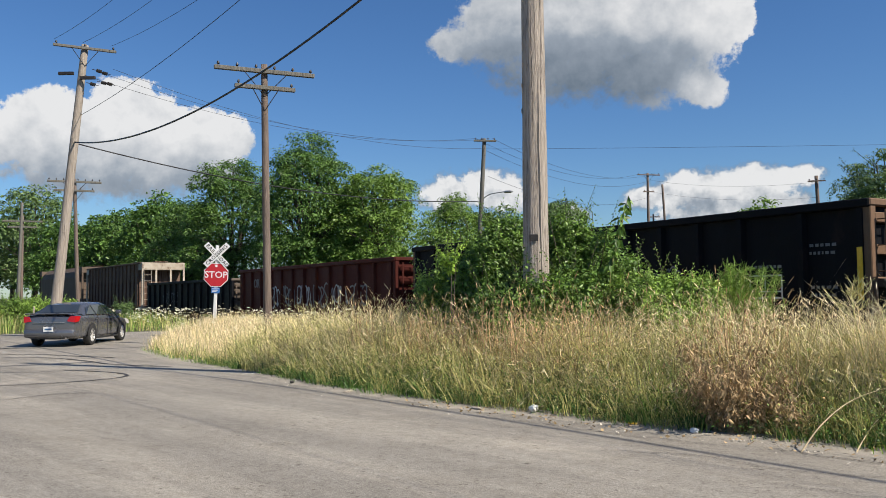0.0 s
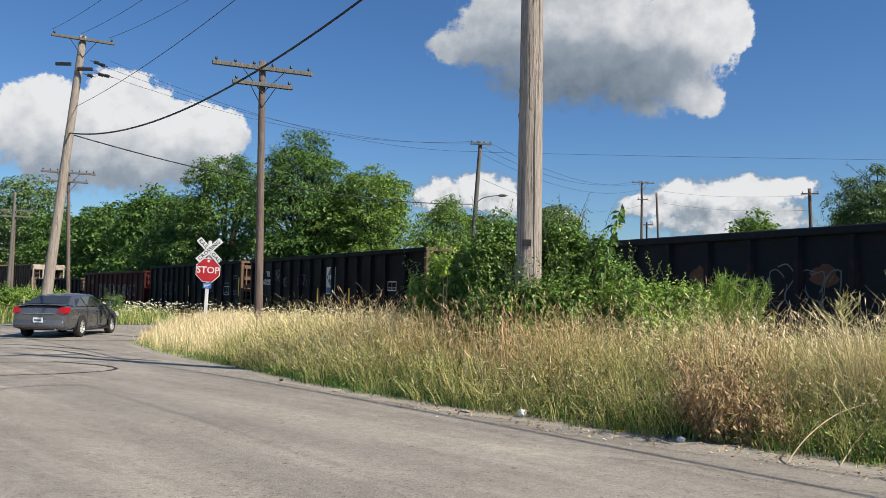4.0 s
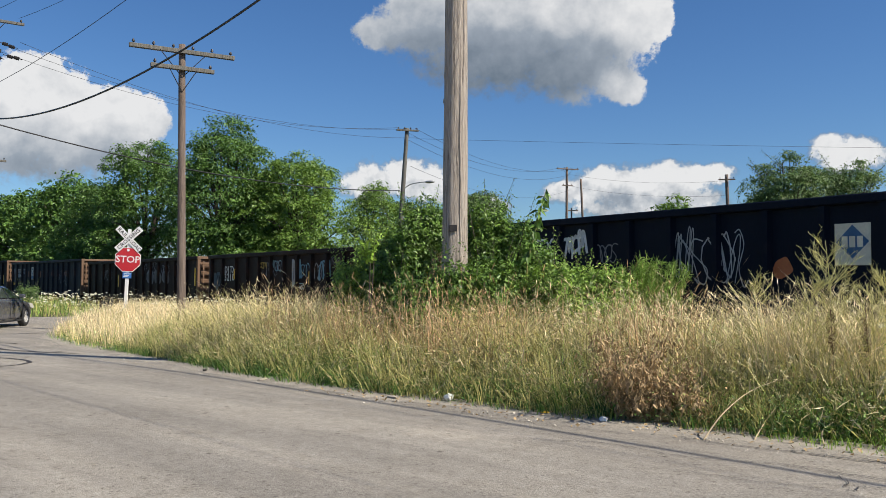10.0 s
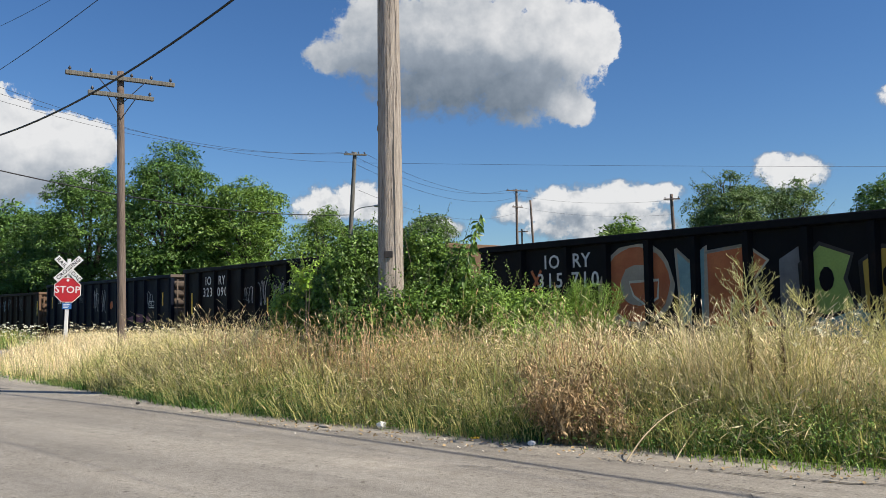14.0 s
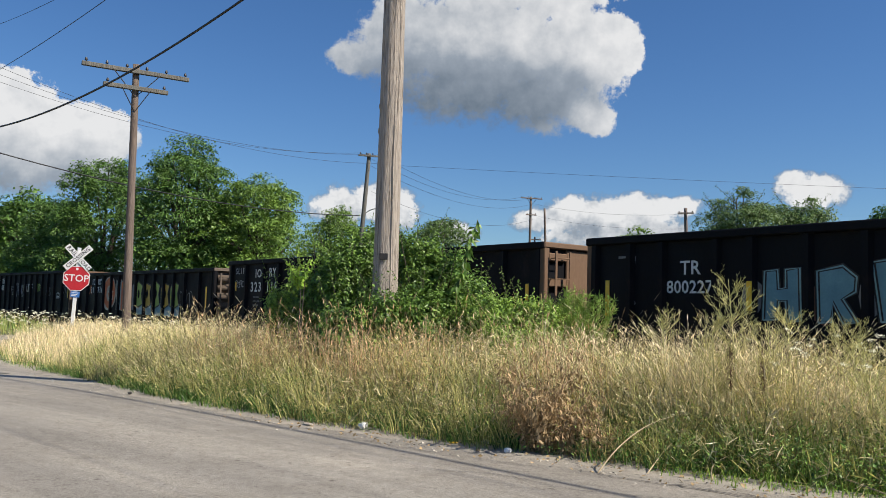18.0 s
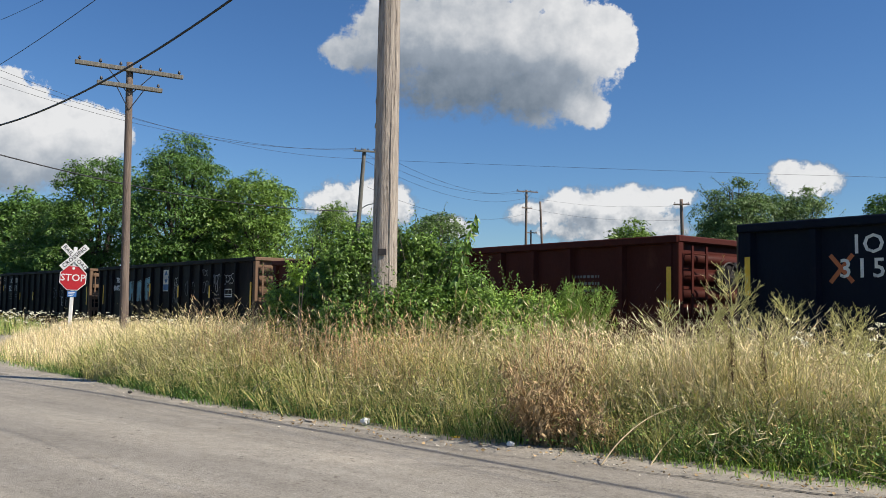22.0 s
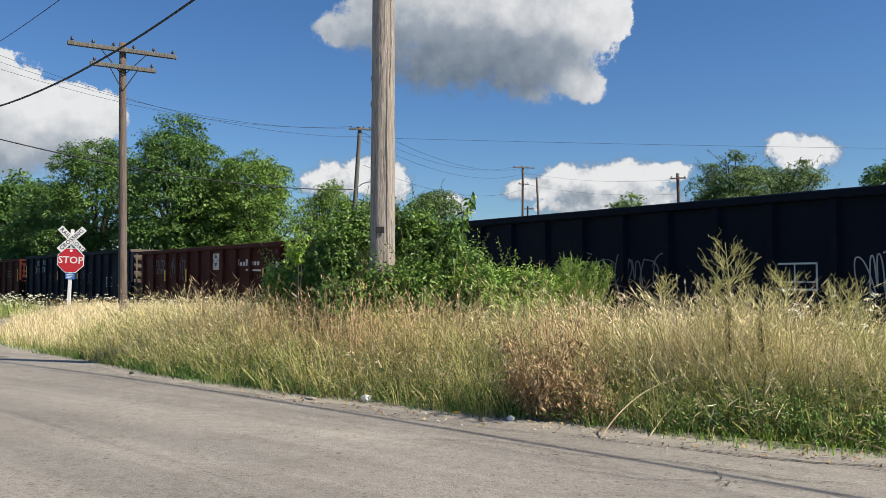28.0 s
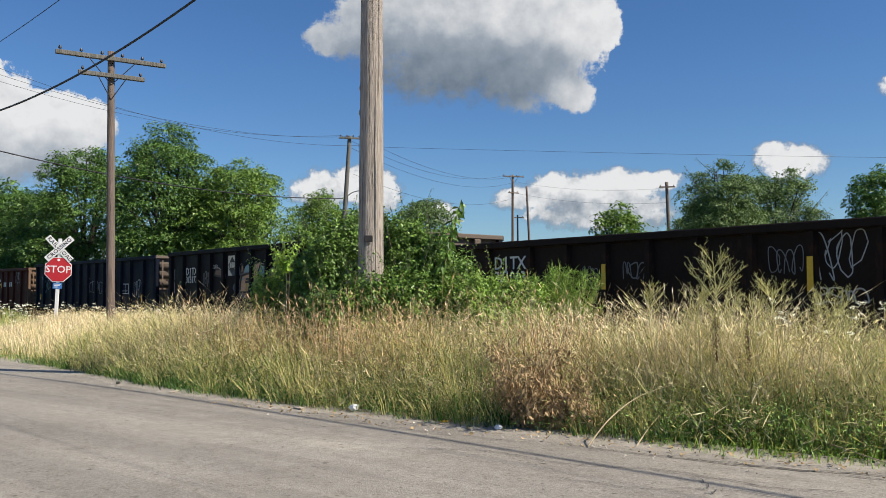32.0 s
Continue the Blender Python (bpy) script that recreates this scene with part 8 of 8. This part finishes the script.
TREES = [
    (-10.3, 61.3, 13.1, 4.1, M_TREE, 40), (-17.5, 68.2, 12.6, 4.0, M_TREE, 30), (-5.0, 59.9, 10.5, 3.7, M_TREE_YELLOW, 32), (-28.4, 83.5, 11.9, 4.5, M_TREE, 30),
    (-22.7, 74.2, 10.2, 3.4, M_TREE, 24), (-60.8, 124.1, 18.0, 6.6, M_TREE_BLUE, 30), (-40.9, 98.5, 10.7, 4.0, M_TREE, 22), (-50.2, 110.7, 11.4, 5.0, M_TREE, 22),
    (0.4, 75.2, 10.3, 2.9, M_TREE_YELLOW, 26), (4.7, 80.0, 9.6, 3.4, M_TREE_BLUE, 24), (9.3, 70.5, 9.2, 2.9, M_TREE_BLUE, 24),
    (27.2, 46.4, 8.9, 3.2, M_TREE_BLUE, 30), (30.6, 41.9, 8.2, 1.7, M_TREE, 28), (29.6, 80.0, 10.1, 2.9, M_TREE_YELLOW, 24),
    (-8.0, 68.0, 10.2, 4.2, M_TREE, 26), (-35.8, 92.8, 11.1, 4.6, M_TREE, 24), (-68.4, 132.5, 15.9, 6.3, M_TREE, 24), (43.0, 46.0, 10.2, 3.6, M_TREE, 26), (24.5, 50.0, 7.0, 3.0, M_TREE_BLUE, 22),
    (-93.5, 149.6, 19.4, 7.7, M_TREE_BLUE, 24), (40.0, 40.0, 9.5, 3.6, M_TREE, 24), (22.3, 43.6, 8.9, 2.6, M_TREE_BLUE, 24),
]
FEATHERY = (11, 18, 21)


def make_trees():
    for i, (x, y, top, half, leaf, lobes) in enumerate(TREES):
        label = {M_TREE.name: "dark green leafy tree behind the railway track", M_TREE_YELLOW.name: "yellow green leafy tree behind the railway track", M_TREE_BLUE.name: "grey green leafy tree behind the railway track"}[leaf.name]
        if i in FEATHERY:
            tree(x, y, top - 0.3, half * 0.85, leaf, label="open feathery grey green tree behind the track", seed=i, size=0.15, count=30000, open_top=1.35)
        else:
            near = y < 76
            tree(x, y, top, half, leaf, label=label, seed=i, size=0.21 if near else 0.26 + 0.0016 * y, count=int(min(1750 * half * (top - 1) * 0.5, 46000) if near else min(520 * half * (top - 1) * 0.5, 13000)))
    # undergrowth behind the track, closing the view under the crowns
    rng = random.Random(3)
    for k in range(34):
        s = -14 + k * 3.6
        p, _ = track_point(s, rng.uniform(8.5, 13) + (5 if 5 < s < 24 else 0) + (22 if s < 4 else 0))
        h = rng.uniform(1.5, 2.7) if s < 26 else rng.uniform(2.4, 4.2)
        b = thing("shrub", "dense green undergrowth shrub behind the railway track", "shrub", Matrix.Translation((p.x, p.y, -0.35)), "undergrowth")
        lob = [((rng.uniform(-1.6, 1.6), rng.uniform(-1, 1), h * rng.uniform(0.25, 0.7)), (rng.uniform(0.8, 1.3), rng.uniform(0.8, 1.3), h * rng.uniform(0.25, 0.36))) for _ in range(6)]
        v, t = join(foliage(lob, 360, 0.30))
        part("crown", tri_mesh("crown", v, t, (M_TREE, M_TREE_YELLOW, M_SHRUB)[k % 3]), None, b)
        bm = bmesh.new()
        for c, r in lob:
            tube(bm, [(0, 0, -0.1), (c[0] * 0.5, c[1] * 0.5, c[2] * 0.6), c], [0.05, 0.035, 0.015], 5)
        tagged(part("branchwork", bm, M_BARK, b), kind="stuff")


def shrub(x, y, lobes, leaf, label, size, per, seed, ground=None):
    rng = random.Random(seed)
    b = thing("bush", label, "bush", Matrix.Translation((x, y, land(x, y) - 0.03)), "bushes on the verge")
    bm = bmesh.new()
    for c, r in lobes:
        for _ in range(3):
            q = Vector(c) + Vector((rng.uniform(-1, 1) * r[0], rng.uniform(-1, 1) * r[1], rng.uniform(0, 1) * r[2]))
            tube(bm, [(rng.uniform(-0.1, 0.1), rng.uniform(-0.1, 0.1), 0), (q.x * 0.55, q.y * 0.55, q.z * 0.6), q], [0.014, 0.010, 0.004], 5)
    twigs = bm
    chunks = foliage(lobes, int(per * 0.35), size, 0.6, 0.85)
    nrg = np.random.default_rng(seed)
    for c, r in lobes:                               # ascending twigs set with leaves
        k, each = int(per * 0.075), 15
        a = nrg.uniform(0, 6.2832, k)
        v = np.stack([np.cos(a), np.sin(a), nrg.uniform(-0.35, 1.2, k)], -1)
        v /= np.linalg.norm(v, axis=1, keepdims=True)
        e = np.array(c) + v * np.array(r) * nrg.uniform(0.75, 1.22, (k, 1))
        root = np.array(c) + (e - np.array(c)) * nrg.uniform(0.1, 0.5, (k, 1)) - np.array([0, 0, 0.28]) * np.array(r)[2]
        f = np.linspace(0.25, 1.0, each)[None, :, None]
        bow = np.array([0, 0, 0.10]) * np.sin(f * 3.1416)
        q = root[:, None] + (e - root)[:, None] * f + bow + nrg.normal(0, size * 0.30, (k, each, 3))
        nor = np.repeat(v[:, None] * 0.7 + np.array([0, 0, 0.7]), each, 1) + nrg.normal(0, 0.25, (k, each, 3))
        ln = (size * nrg.uniform(0.75, 1.45, (k, each))).ravel()
        chunks.append(leaves(q.reshape(-1, 3), nor.reshape(-1, 3), ln, ln * 0.52, 1.0))
        for _ in range(6):                           # long shoots that break the outline
            a = rng.uniform(0, 6.28)
            s = np.array(c) + np.array([r[0] * 0.6 * math.cos(a), r[1] * 0.6 * math.sin(a), r[2] * rng.uniform(0.5, 0.9)])
            e = s + np.array([0.22 * math.cos(a), 0.22 * math.sin(a), rng.uniform(0.25, 0.55)])
            rod(twigs, s, e, 0.005, 0.002, 4, False)
            f = np.linspace(0, 1, 22)[:, None]
            chunks.append(leaves(s + (e - s) * f + nrg.normal(0, 0.012, (22, 3)), np.tile([math.cos(a), math.sin(a), 0.6], (22, 1)), np.linspace(1.2, 0.6, 22) * size, np.linspace(0.6, 0.3, 22) * size, 0.8))
    v, t = join(chunks)
    tagged(part("branchwork", twigs, M_BARK, b), kind="stuff")
    part("crown", tri_mesh("crown", v, t, leaf), None, b)
    return b


def make_bushes():
    L = lambda x, y, z, a, b, c: ((x, y, z), (a, b, c))
    shrub(0.05, 14.5, [L(-0.2, 0, 1.25, 0.36, 0.4, 0.6), L(0.15, 0.1, 1.60, 0.40, 0.45, 0.6)], M_SHRUB_LIGHT, "light green leafy bush beside a dark bush and pole", 0.055, 3800, 7)
    shrub(0.4, 14.1, [L(0.0, 0, 1.35, 0.42, 0.5, 0.7), L(0.35, 0.2, 1.8, 0.48, 0.55, 0.75), L(0.68, 0.4, 2.15, 0.48, 0.5, 0.7), L(0.3, -0.1, 0.8, 0.5, 0.5, 0.6)], M_SHRUB, "dark green broad-leaved bush beside the utility pole", 0.058, 4700, 1)
    shrub(1.4, 12.80, [L(-0.5, -0.1, 0.9, 0.50, 0.4, 0.7), L(0.0, -0.25, 1.05, 0.40, 0.20, 0.75), L(0.55, 0.0, 1.1, 0.45, 0.4, 0.8)], M_SHRUB, "dark green leafy bush round the foot of the pole", 0.06, 3800, 2)
    shrub(2.2, 13.6, [L(-0.2, 0.1, 2.0, 0.42, 0.5, 0.85), L(0.2, 0.05, 1.75, 0.45, 0.5, 0.85), L(0.55, -0.05, 1.4, 0.42, 0.5, 0.8), L(0.1, -0.3, 0.9, 0.55, 0.5, 0.7), L(0.8, -0.1, 0.9, 0.4, 0.5, 0.7)], M_SHRUB, "tall dark green bush beside the utility pole", 0.058, 5000, 3)
    shrub(3.3, 12.7, [L(-0.35, 0, 1.15, 0.5, 0.5, 0.65), L(0.1, 0.0, 1.15, 0.45, 0.5, 0.60), L(0.45, -0.1, 1.1, 0.38, 0.4, 0.55), L(-0.1, -0.5, 0.8, 0.5, 0.4, 0.55)], M_SHRUB_LIGHT, "light green leafy bush on the verge", 0.05, 5200, 4)
    # lime shoots on the shaded side
    shrub(0.12, 13.3, [L(0.0, 0, 1.8, 0.10, 0.10, 0.16)], M_LIME, "bright lime shoots of a young bush", 0.08, 60, 5)
    # feathery bush
    b = thing("bush", "bright green feathery bush on the verge", "bush", Matrix.Translation((4.3, 12.75, -0.05)), "bushes on the verge")
    rng = random.Random(12)
    chunks = []
    bm = bmesh.new()
    for k in range(190):
        a, out, up = rng.uniform(0, 6.28), rng.uniform(0.05, 0.68), rng.uniform(0.9, 1.9)
        base = Vector((rng.uniform(-0.25, 0.25), rng.uniform(-0.2, 0.2), 0))
        tip = base + Vector((math.cos(a) * out, math.sin(a) * out * 0.8, up - 0.35 * out))
        line = smooth_line([tuple(base), tuple(base.lerp(tip, 0.5) + Vector((0, 0, 0.16))), tuple(tip)], 5)
        tube(bm, line, [0.006 - 0.004 * i / len(line) for i in range(len(line))], 4)
        m = 140
        f = RNG.uniform(0.25, 1.02, m) * (len(line) - 1)
        i0 = np.clip(f.astype(int), 0, len(line) - 2)
        L0 = np.array(line)
        pos = L0[i0] + (L0[i0 + 1] - L0[i0]) * (f - i0)[:, None]
        d = np.array(tip - base)
        chunks.append(leaves(pos, np.tile([math.cos(a + 1.57), math.sin(a + 1.57), 0.5], (m, 1)) + RNG.normal(0, 0.7, (m, 3)), RNG.uniform(0.05, 0.15, m), np.full(m, 0.008), -0.9))
    v, t = join(chunks)
    part("fronds", tri_mesh("fronds", v, t, M_FERN), None, b)
    tagged(part("branchwork", bm, M_OLIVE, b), kind="stuff")
    # small round bush across the road
    shrub(-16.6, 43.4, [L(0, 0, 0.85, 0.58, 0.5, 0.6)], M_TREE_BLUE, "rounded grey green bush beside the track", 0.06, 3400, 6)
    for i, (x, y, h) in enumerate(((-20.3, 43, 1.7), (-24.5, 42, 2.2), (-27.5, 45, 3.0), (-30, 40, 2.4), (-22.8, 44.5, 1.9))):
        shrub(x, y, [L(-0.5, 0, h * 0.5, 1.0, 0.8, h * 0.45), L(0.6, 0.2, h * 0.55, 0.9, 0.8, h * 0.42)], (M_SHRUB_LIGHT, M_TREE_YELLOW, M_SHRUB_LIGHT)[i % 3], "green roadside bush beyond the waiting car", 0.09, 2600, 10 + i)


def make_shoot(x, y, height, seed):
    """A tall shoot with large drooping leaves."""
    rng = random.Random(seed)
    t = thing("tall_shoot", "tall dark shoot with drooping leaves over the bush", "plant", Matrix.Translation((x, y, land(x, y))))
    bm = bmesh.new()
    top = (0.35, 0, height)
    tube(bm, [(0, 0, 0), (0.05, 0, height * 0.6), top], [0.014, 0.010, 0.005], 6)
    part("stem", bm, M_OLIVE, t)
    n = 60
    f = RNG.uniform(0.62, 1.0, n)
    pos = np.stack([0.05 + 0.30 * np.clip((f - 0.6) / 0.4, 0, 1) ** 1.3, RNG.normal(0, 0.01, n), height * f], -1)
    v, tr = leaves(pos, np.stack([RNG.normal(0, 1, n), RNG.normal(0, 1, n), np.full(n, 0.6)], -1), RNG.uniform(0.12, 0.22, n), RNG.uniform(0.06, 0.085, n), 2.2)
    tagged(part("foliage", tri_mesh("foliage", v, tr, M_SHRUB), None, t), kind="stuff")


def make_spindly(x, y, height, seed, spread=0.55):
    """A branching weed with fans of thin twigs."""
    rng = random.Random(seed)
    t = thing("branching_weed", "tall branching yellowish weed with fans of thin twigs", "weed", Matrix.Translation((x, y, land(x, y) - 0.02)), "tall weeds")
    bm = bmesh.new()
    top = Vector((rng.uniform(-0.1, 0.1), rng.uniform(-0.1, 0.1), height))
    tube(bm, [(0, 0, 0), top * 0.5 + Vector((0.03, 0, 0)), top], [0.010, 0.007, 0.003], 6)
    for k in range(int(16 + height * 14)):
        f = rng.uniform(0.12, 0.96)
        a = k * 2.4 + rng.uniform(-0.5, 0.5)
        s = top * f
        ln = spread * (0.95 - 0.62 * f) * rng.uniform(0.6, 1.3)
        d = Vector((math.cos(a) * 0.72, math.sin(a) * 0.72, rng.uniform(0.55, 0.85)))
        e = s + d * ln
        tube(bm, [s, s.lerp(e, 0.5) + Vector((0, 0, -0.03 * ln)), e], [0.0028, 0.0022, 0.0012], 4)
        for j in range(7):                       # side twigs that fork into short pods
            b = s.lerp(e, 0.25 + 0.75 * j / 6)
            w = (d * 0.9 + Vector((rng.uniform(-1, 1), rng.uniform(-1, 1), rng.uniform(-0.1, 0.9))) * 0.8).normalized()
            q = b + w * rng.uniform(0.07, 0.20) * (0.6 + ln)
            rod(bm, b, q, 0.0015, 0.0010, 3, False)
            for _ in range(5):
                f2 = rng.uniform(0.35, 1.0)
                x2 = b.lerp(q, f2)
                rod(bm, x2, x2 + (w * 0.6 + Vector((rng.uniform(-1, 1), rng.uniform(-1, 1), rng.uniform(-0.2, 0.9))) * 0.7).normalized() * rng.uniform(0.02, 0.055), 0.0017, 0.0010, 3, False)
    tagged(part("branchwork", bm, M_TWIGGY, t), kind="stuff")


def make_oddments():
    # the withered plant at the road's edge
    t = thing("withered_plant", "withered brown plant with curled leaves at the road edge", "plant", Matrix.Translation((2.8, 8.52, -0.02)))
    bm = bmesh.new()
    rng = random.Random(9)
    stems = []
    for x0, y0, reach, k in ((0, 0, 0.95, 50), (0.25, -0.1, 0.8, 26), (0.55, -0.35, 0.5, 12), (0.1, 0.3, 1.1, 16)):
        for _ in range(k):
            a, l = rng.uniform(0, 6.28), rng.uniform(0.5, 1.15) * reach
            s = Vector((x0 + rng.uniform(-0.1, 0.1), y0 + rng.uniform(-0.1, 0.1), 0))
            e = s + Vector((math.cos(a) * l * 0.35, math.sin(a) * l * 0.3, l * rng.uniform(0.6, 1.0)))
            droop = e + Vector((math.cos(a) * 0.12, math.sin(a) * 0.12, -rng.uniform(0.02, 0.2)))
            tube(bm, [s, s.lerp(e, 0.6) + Vector((0, 0, 0.05)), e, droop], [0.006, 0.005, 0.003, 0.0015], 4)
            stems.append((s, e, droop))
    tagged(part("branchwork", bm, M_DEAD, t), kind="stuff")
    n = 5200
    pos = []
    for i in range(n):
        s, e, g = stems[i % len(stems)]
        f = rng.uniform(0.1, 1.3)
        pos.append(np.array(s.lerp(e, f) if f < 1 else e.lerp(g, (f - 1) / 0.3)) + RNG.normal(0, 0.025, 3))
    pos = np.array(pos)
    pos[:, 2] = np.abs(pos[:, 2]) + 0.01
    ln = RNG.uniform(0.025, 0.085, n)
    v, tr = leaves(pos, RNG.normal(0, 1, (n, 3)), ln, ln * RNG.uniform(0.18, 0.45, n), 2.4)
    tagged(part("foliage", tri_mesh("foliage", v, tr, M_DEAD), None, t), kind="stuff")
    # dark seed stalks of dock among the straw
    for x, y, h in ((4.62, 8.05, 1.16), (4.92, 7.95, 1.19), (5.0, 8.1, 1.05)):
        d = thing("dock_stalk", "dark brown seed stalk of dock among the straw", "weed", Matrix.Translation((x, y, -0.02)), "dock stalks")
        bm = bmesh.new()
        tube(bm, [(0, 0, 0), (0.02, 0.0, h * 0.5), (0.0, 0.02, h)], [0.006, 0.005, 0.003], 5)
        part("stem", bm, M_RUST_STEM, d)
        n = 420
        f = RNG.uniform(0.62, 1.0, n)
        w = 0.045 * np.sin((f - 0.60) / 0.42 * 3.0) + 0.008
        a = RNG.uniform(0, 6.28, n)
        pos = np.stack([w * np.cos(a) * RNG.uniform(0.3, 1, n), w * np.sin(a) * RNG.uniform(0.3, 1, n), h * f], -1)
        v, tr = leaves(pos, RNG.normal(0, 1, (n, 3)), RNG.uniform(0.010, 0.022, n), RNG.uniform(0.008, 0.014, n), 1.0)
        tagged(part("seed_head", tri_mesh("seed_head", v, tr, M_RUST_STEM), None, d), kind="stuff")
    # heaps of dead brush behind the straw
    for x, y, k in ((4.7, 11.2, 70), (5.4, 10.8, 60), (6.1, 10.0, 50)):
        d = thing("dead_brush", "low heap of brown dead brush behind the straw", "brush", Matrix.Translation((x, y, -0.05)), "heaps of brush")
        bm = bmesh.new()
        tips = []
        for _ in range(k):
            a, l = rng.uniform(0, 6.28), rng.uniform(0.3, 0.75)
            q = Vector((math.cos(a) * l, math.sin(a) * l * 0.6, rng.uniform(0.75, 1.32) - 0.35 * l))
            tube(bm, [(q.x * 0.2, q.y * 0.2, 0), (q.x * 0.6, q.y * 0.6, q.z * 1.02), q], [0.005, 0.004, 0.002], 4)
            tips.append(q)
        tagged(part("branchwork", bm, M_RUST_STEM, d), kind="stuff")
        n = 1300
        pos = np.array([np.array(tips[i % k]) * rng.uniform(0.5, 1.05) for i in range(n)]) + RNG.normal(0, 0.04, (n, 3))
        pos[:, 2] = np.abs(pos[:, 2])
        ln = RNG.uniform(0.03, 0.09, n)
        v, tr = leaves(pos, RNG.normal(0, 1, (n, 3)), ln, ln * 0.3, 1.6)
        tagged(part("foliage", tri_mesh("foliage", v, tr, M_DEAD_DARK), None, d), kind="stuff")
    # fallen leaves on the shoulder
    p, d = verge_points(5200, -1, 9, 2.5, 11, -0.5, 0.2)
    p = p[np.argsort(RNG.uniform(0, 1, len(p)))[:420]]
    p[:, 2] += 0.05
    stuff("fallen_leaves", [leaves(p, np.tile([0, 0, 1.0], (len(p), 1)), RNG.uniform(0.03, 0.07, len(p)), RNG.uniform(0.02, 0.04, len(p)), 0.0)], M_DEAD, "dry fallen leaves along the edge of the asphalt", "dead leaves")
    # bent dry stalks that lean out over the road
    for pts, r in (([(3.08, 7.45, 0.0), (3.35, 7.62, 0.22), (3.75, 7.85, 0.40), (4.35, 8.15, 0.50)], 0.008), ([(3.52, 7.40, 0.0), (3.85, 7.75, 0.18), (4.3, 8.15, 0.36)], 0.007),
                   ([(5.2, 6.15, 0.02), (5.0, 6.7, 0.10), (4.75, 7.4, 0.20), (4.5, 8.1, 0.22)], 0.008), ([(5.6, 6.3, 0.05), (5.7, 6.6, 0.2), (5.95, 6.9, 0.32)], 0.007), ([(4.0, 7.1, 0.01), (4.1, 7.3, 0.1), (4.35, 7.5, 0.16)], 0.007)):
        bm = bmesh.new()
        line = smooth_line(pts, 8)
        tube(bm, line, [r * (1 - 0.6 * i / len(line)) for i in range(len(line))], 6)
        tagged(new("dry_stalk", to_mesh("dry_stalk", bm, M_TWIG, True)), "pale bent dry stalk leaning over the road edge", "stalk", "dry stalks")
    # litter
    def scrap(name, x, y, sx, sy, sz, m, label, seed):
        bm = bmesh.new()
        bmesh.ops.create_icosphere(bm, subdivisions=2, radius=1.0)
        for v in bm.verts:
            v.co *= 1 + 0.55 * noise.noise(v.co * 2.2 + Vector((seed, 0, 0)))
        bmesh.ops.scale(bm, vec=(sx, sy, sz), verts=bm.verts[:])
        low = min(v.co.z for v in bm.verts)
        bmesh.ops.translate(bm, vec=(0, 0, -low), verts=bm.verts[:])
        ob = new(name, to_mesh(name, bm, m))
        ob.matrix_world = pose(x, y, land(x, y) + 0.003, 0, 0, seed * 40)
        tagged(ob, label, "litter", "litter")
    scrap("crumpled_paper", 1.06, 10.0, 0.055, 0.05, 0.05, M_SIGN_WHITE, "crumpled white paper at the edge of the weeds", 1)
    scrap("crumpled_paper", 2.47, 8.47, 0.05, 0.04, 0.025, M_SIGN_WHITE, "flattened white scrap on the road shoulder", 2)
    scrap("cardboard_scrap", 0.42, 10.3, 0.11, 0.04, 0.014, M_CREAM, "pale torn cardboard lying on the shoulder", 3)
    scrap("drink_can", 2.32, 8.95, 0.045, 0.03, 0.03, M_GALV, "crushed pale metal can in the weeds", 4)
    scrap("yellow_wrapper", 2.0, 9.05, 0.05, 0.04, 0.01, M_YELLOW, "small yellow wrapper on the shoulder", 5)
    scrap("paper_scrap", -1.35, 12.3, 0.1, 0.05, 0.012, M_CREAM, "flat pale scrap at the road edge", 6)
    scrap("dark_clod", -2.4, 13.6, 0.03, 0.03, 0.022, M_TAR, "dark clod lying on the road", 7)


make_trees()
make_bushes()
make_shoot(2.5, 13.0, 2.85, 4)
WEEDS = ((4.85, 8.35, 1.85, 0.62), (5.4, 8.4, 1.46, 0.55), (4.3, 8.9, 1.40, 0.45), (5.0, 8.0, 1.42, 0.55), (5.9, 8.0, 1.36, 0.5), (6.1, 8.6, 1.38, 0.45), (4.5, 8.2, 1.35, 0.45), (5.6, 7.2, 1.2, 0.45), (6.4, 7.4, 1.25, 0.45))
for i, (x, y, height, spread) in enumerate(WEEDS):
    make_spindly(x, y, height, i + 1, spread)
make_verge()
make_flowers()
make_oddments()


def motions():
    for index, car in TRAIN:
        walk(car, [(t, car_pose(index, t)) for t in range(0, 33, 2)])


motions()
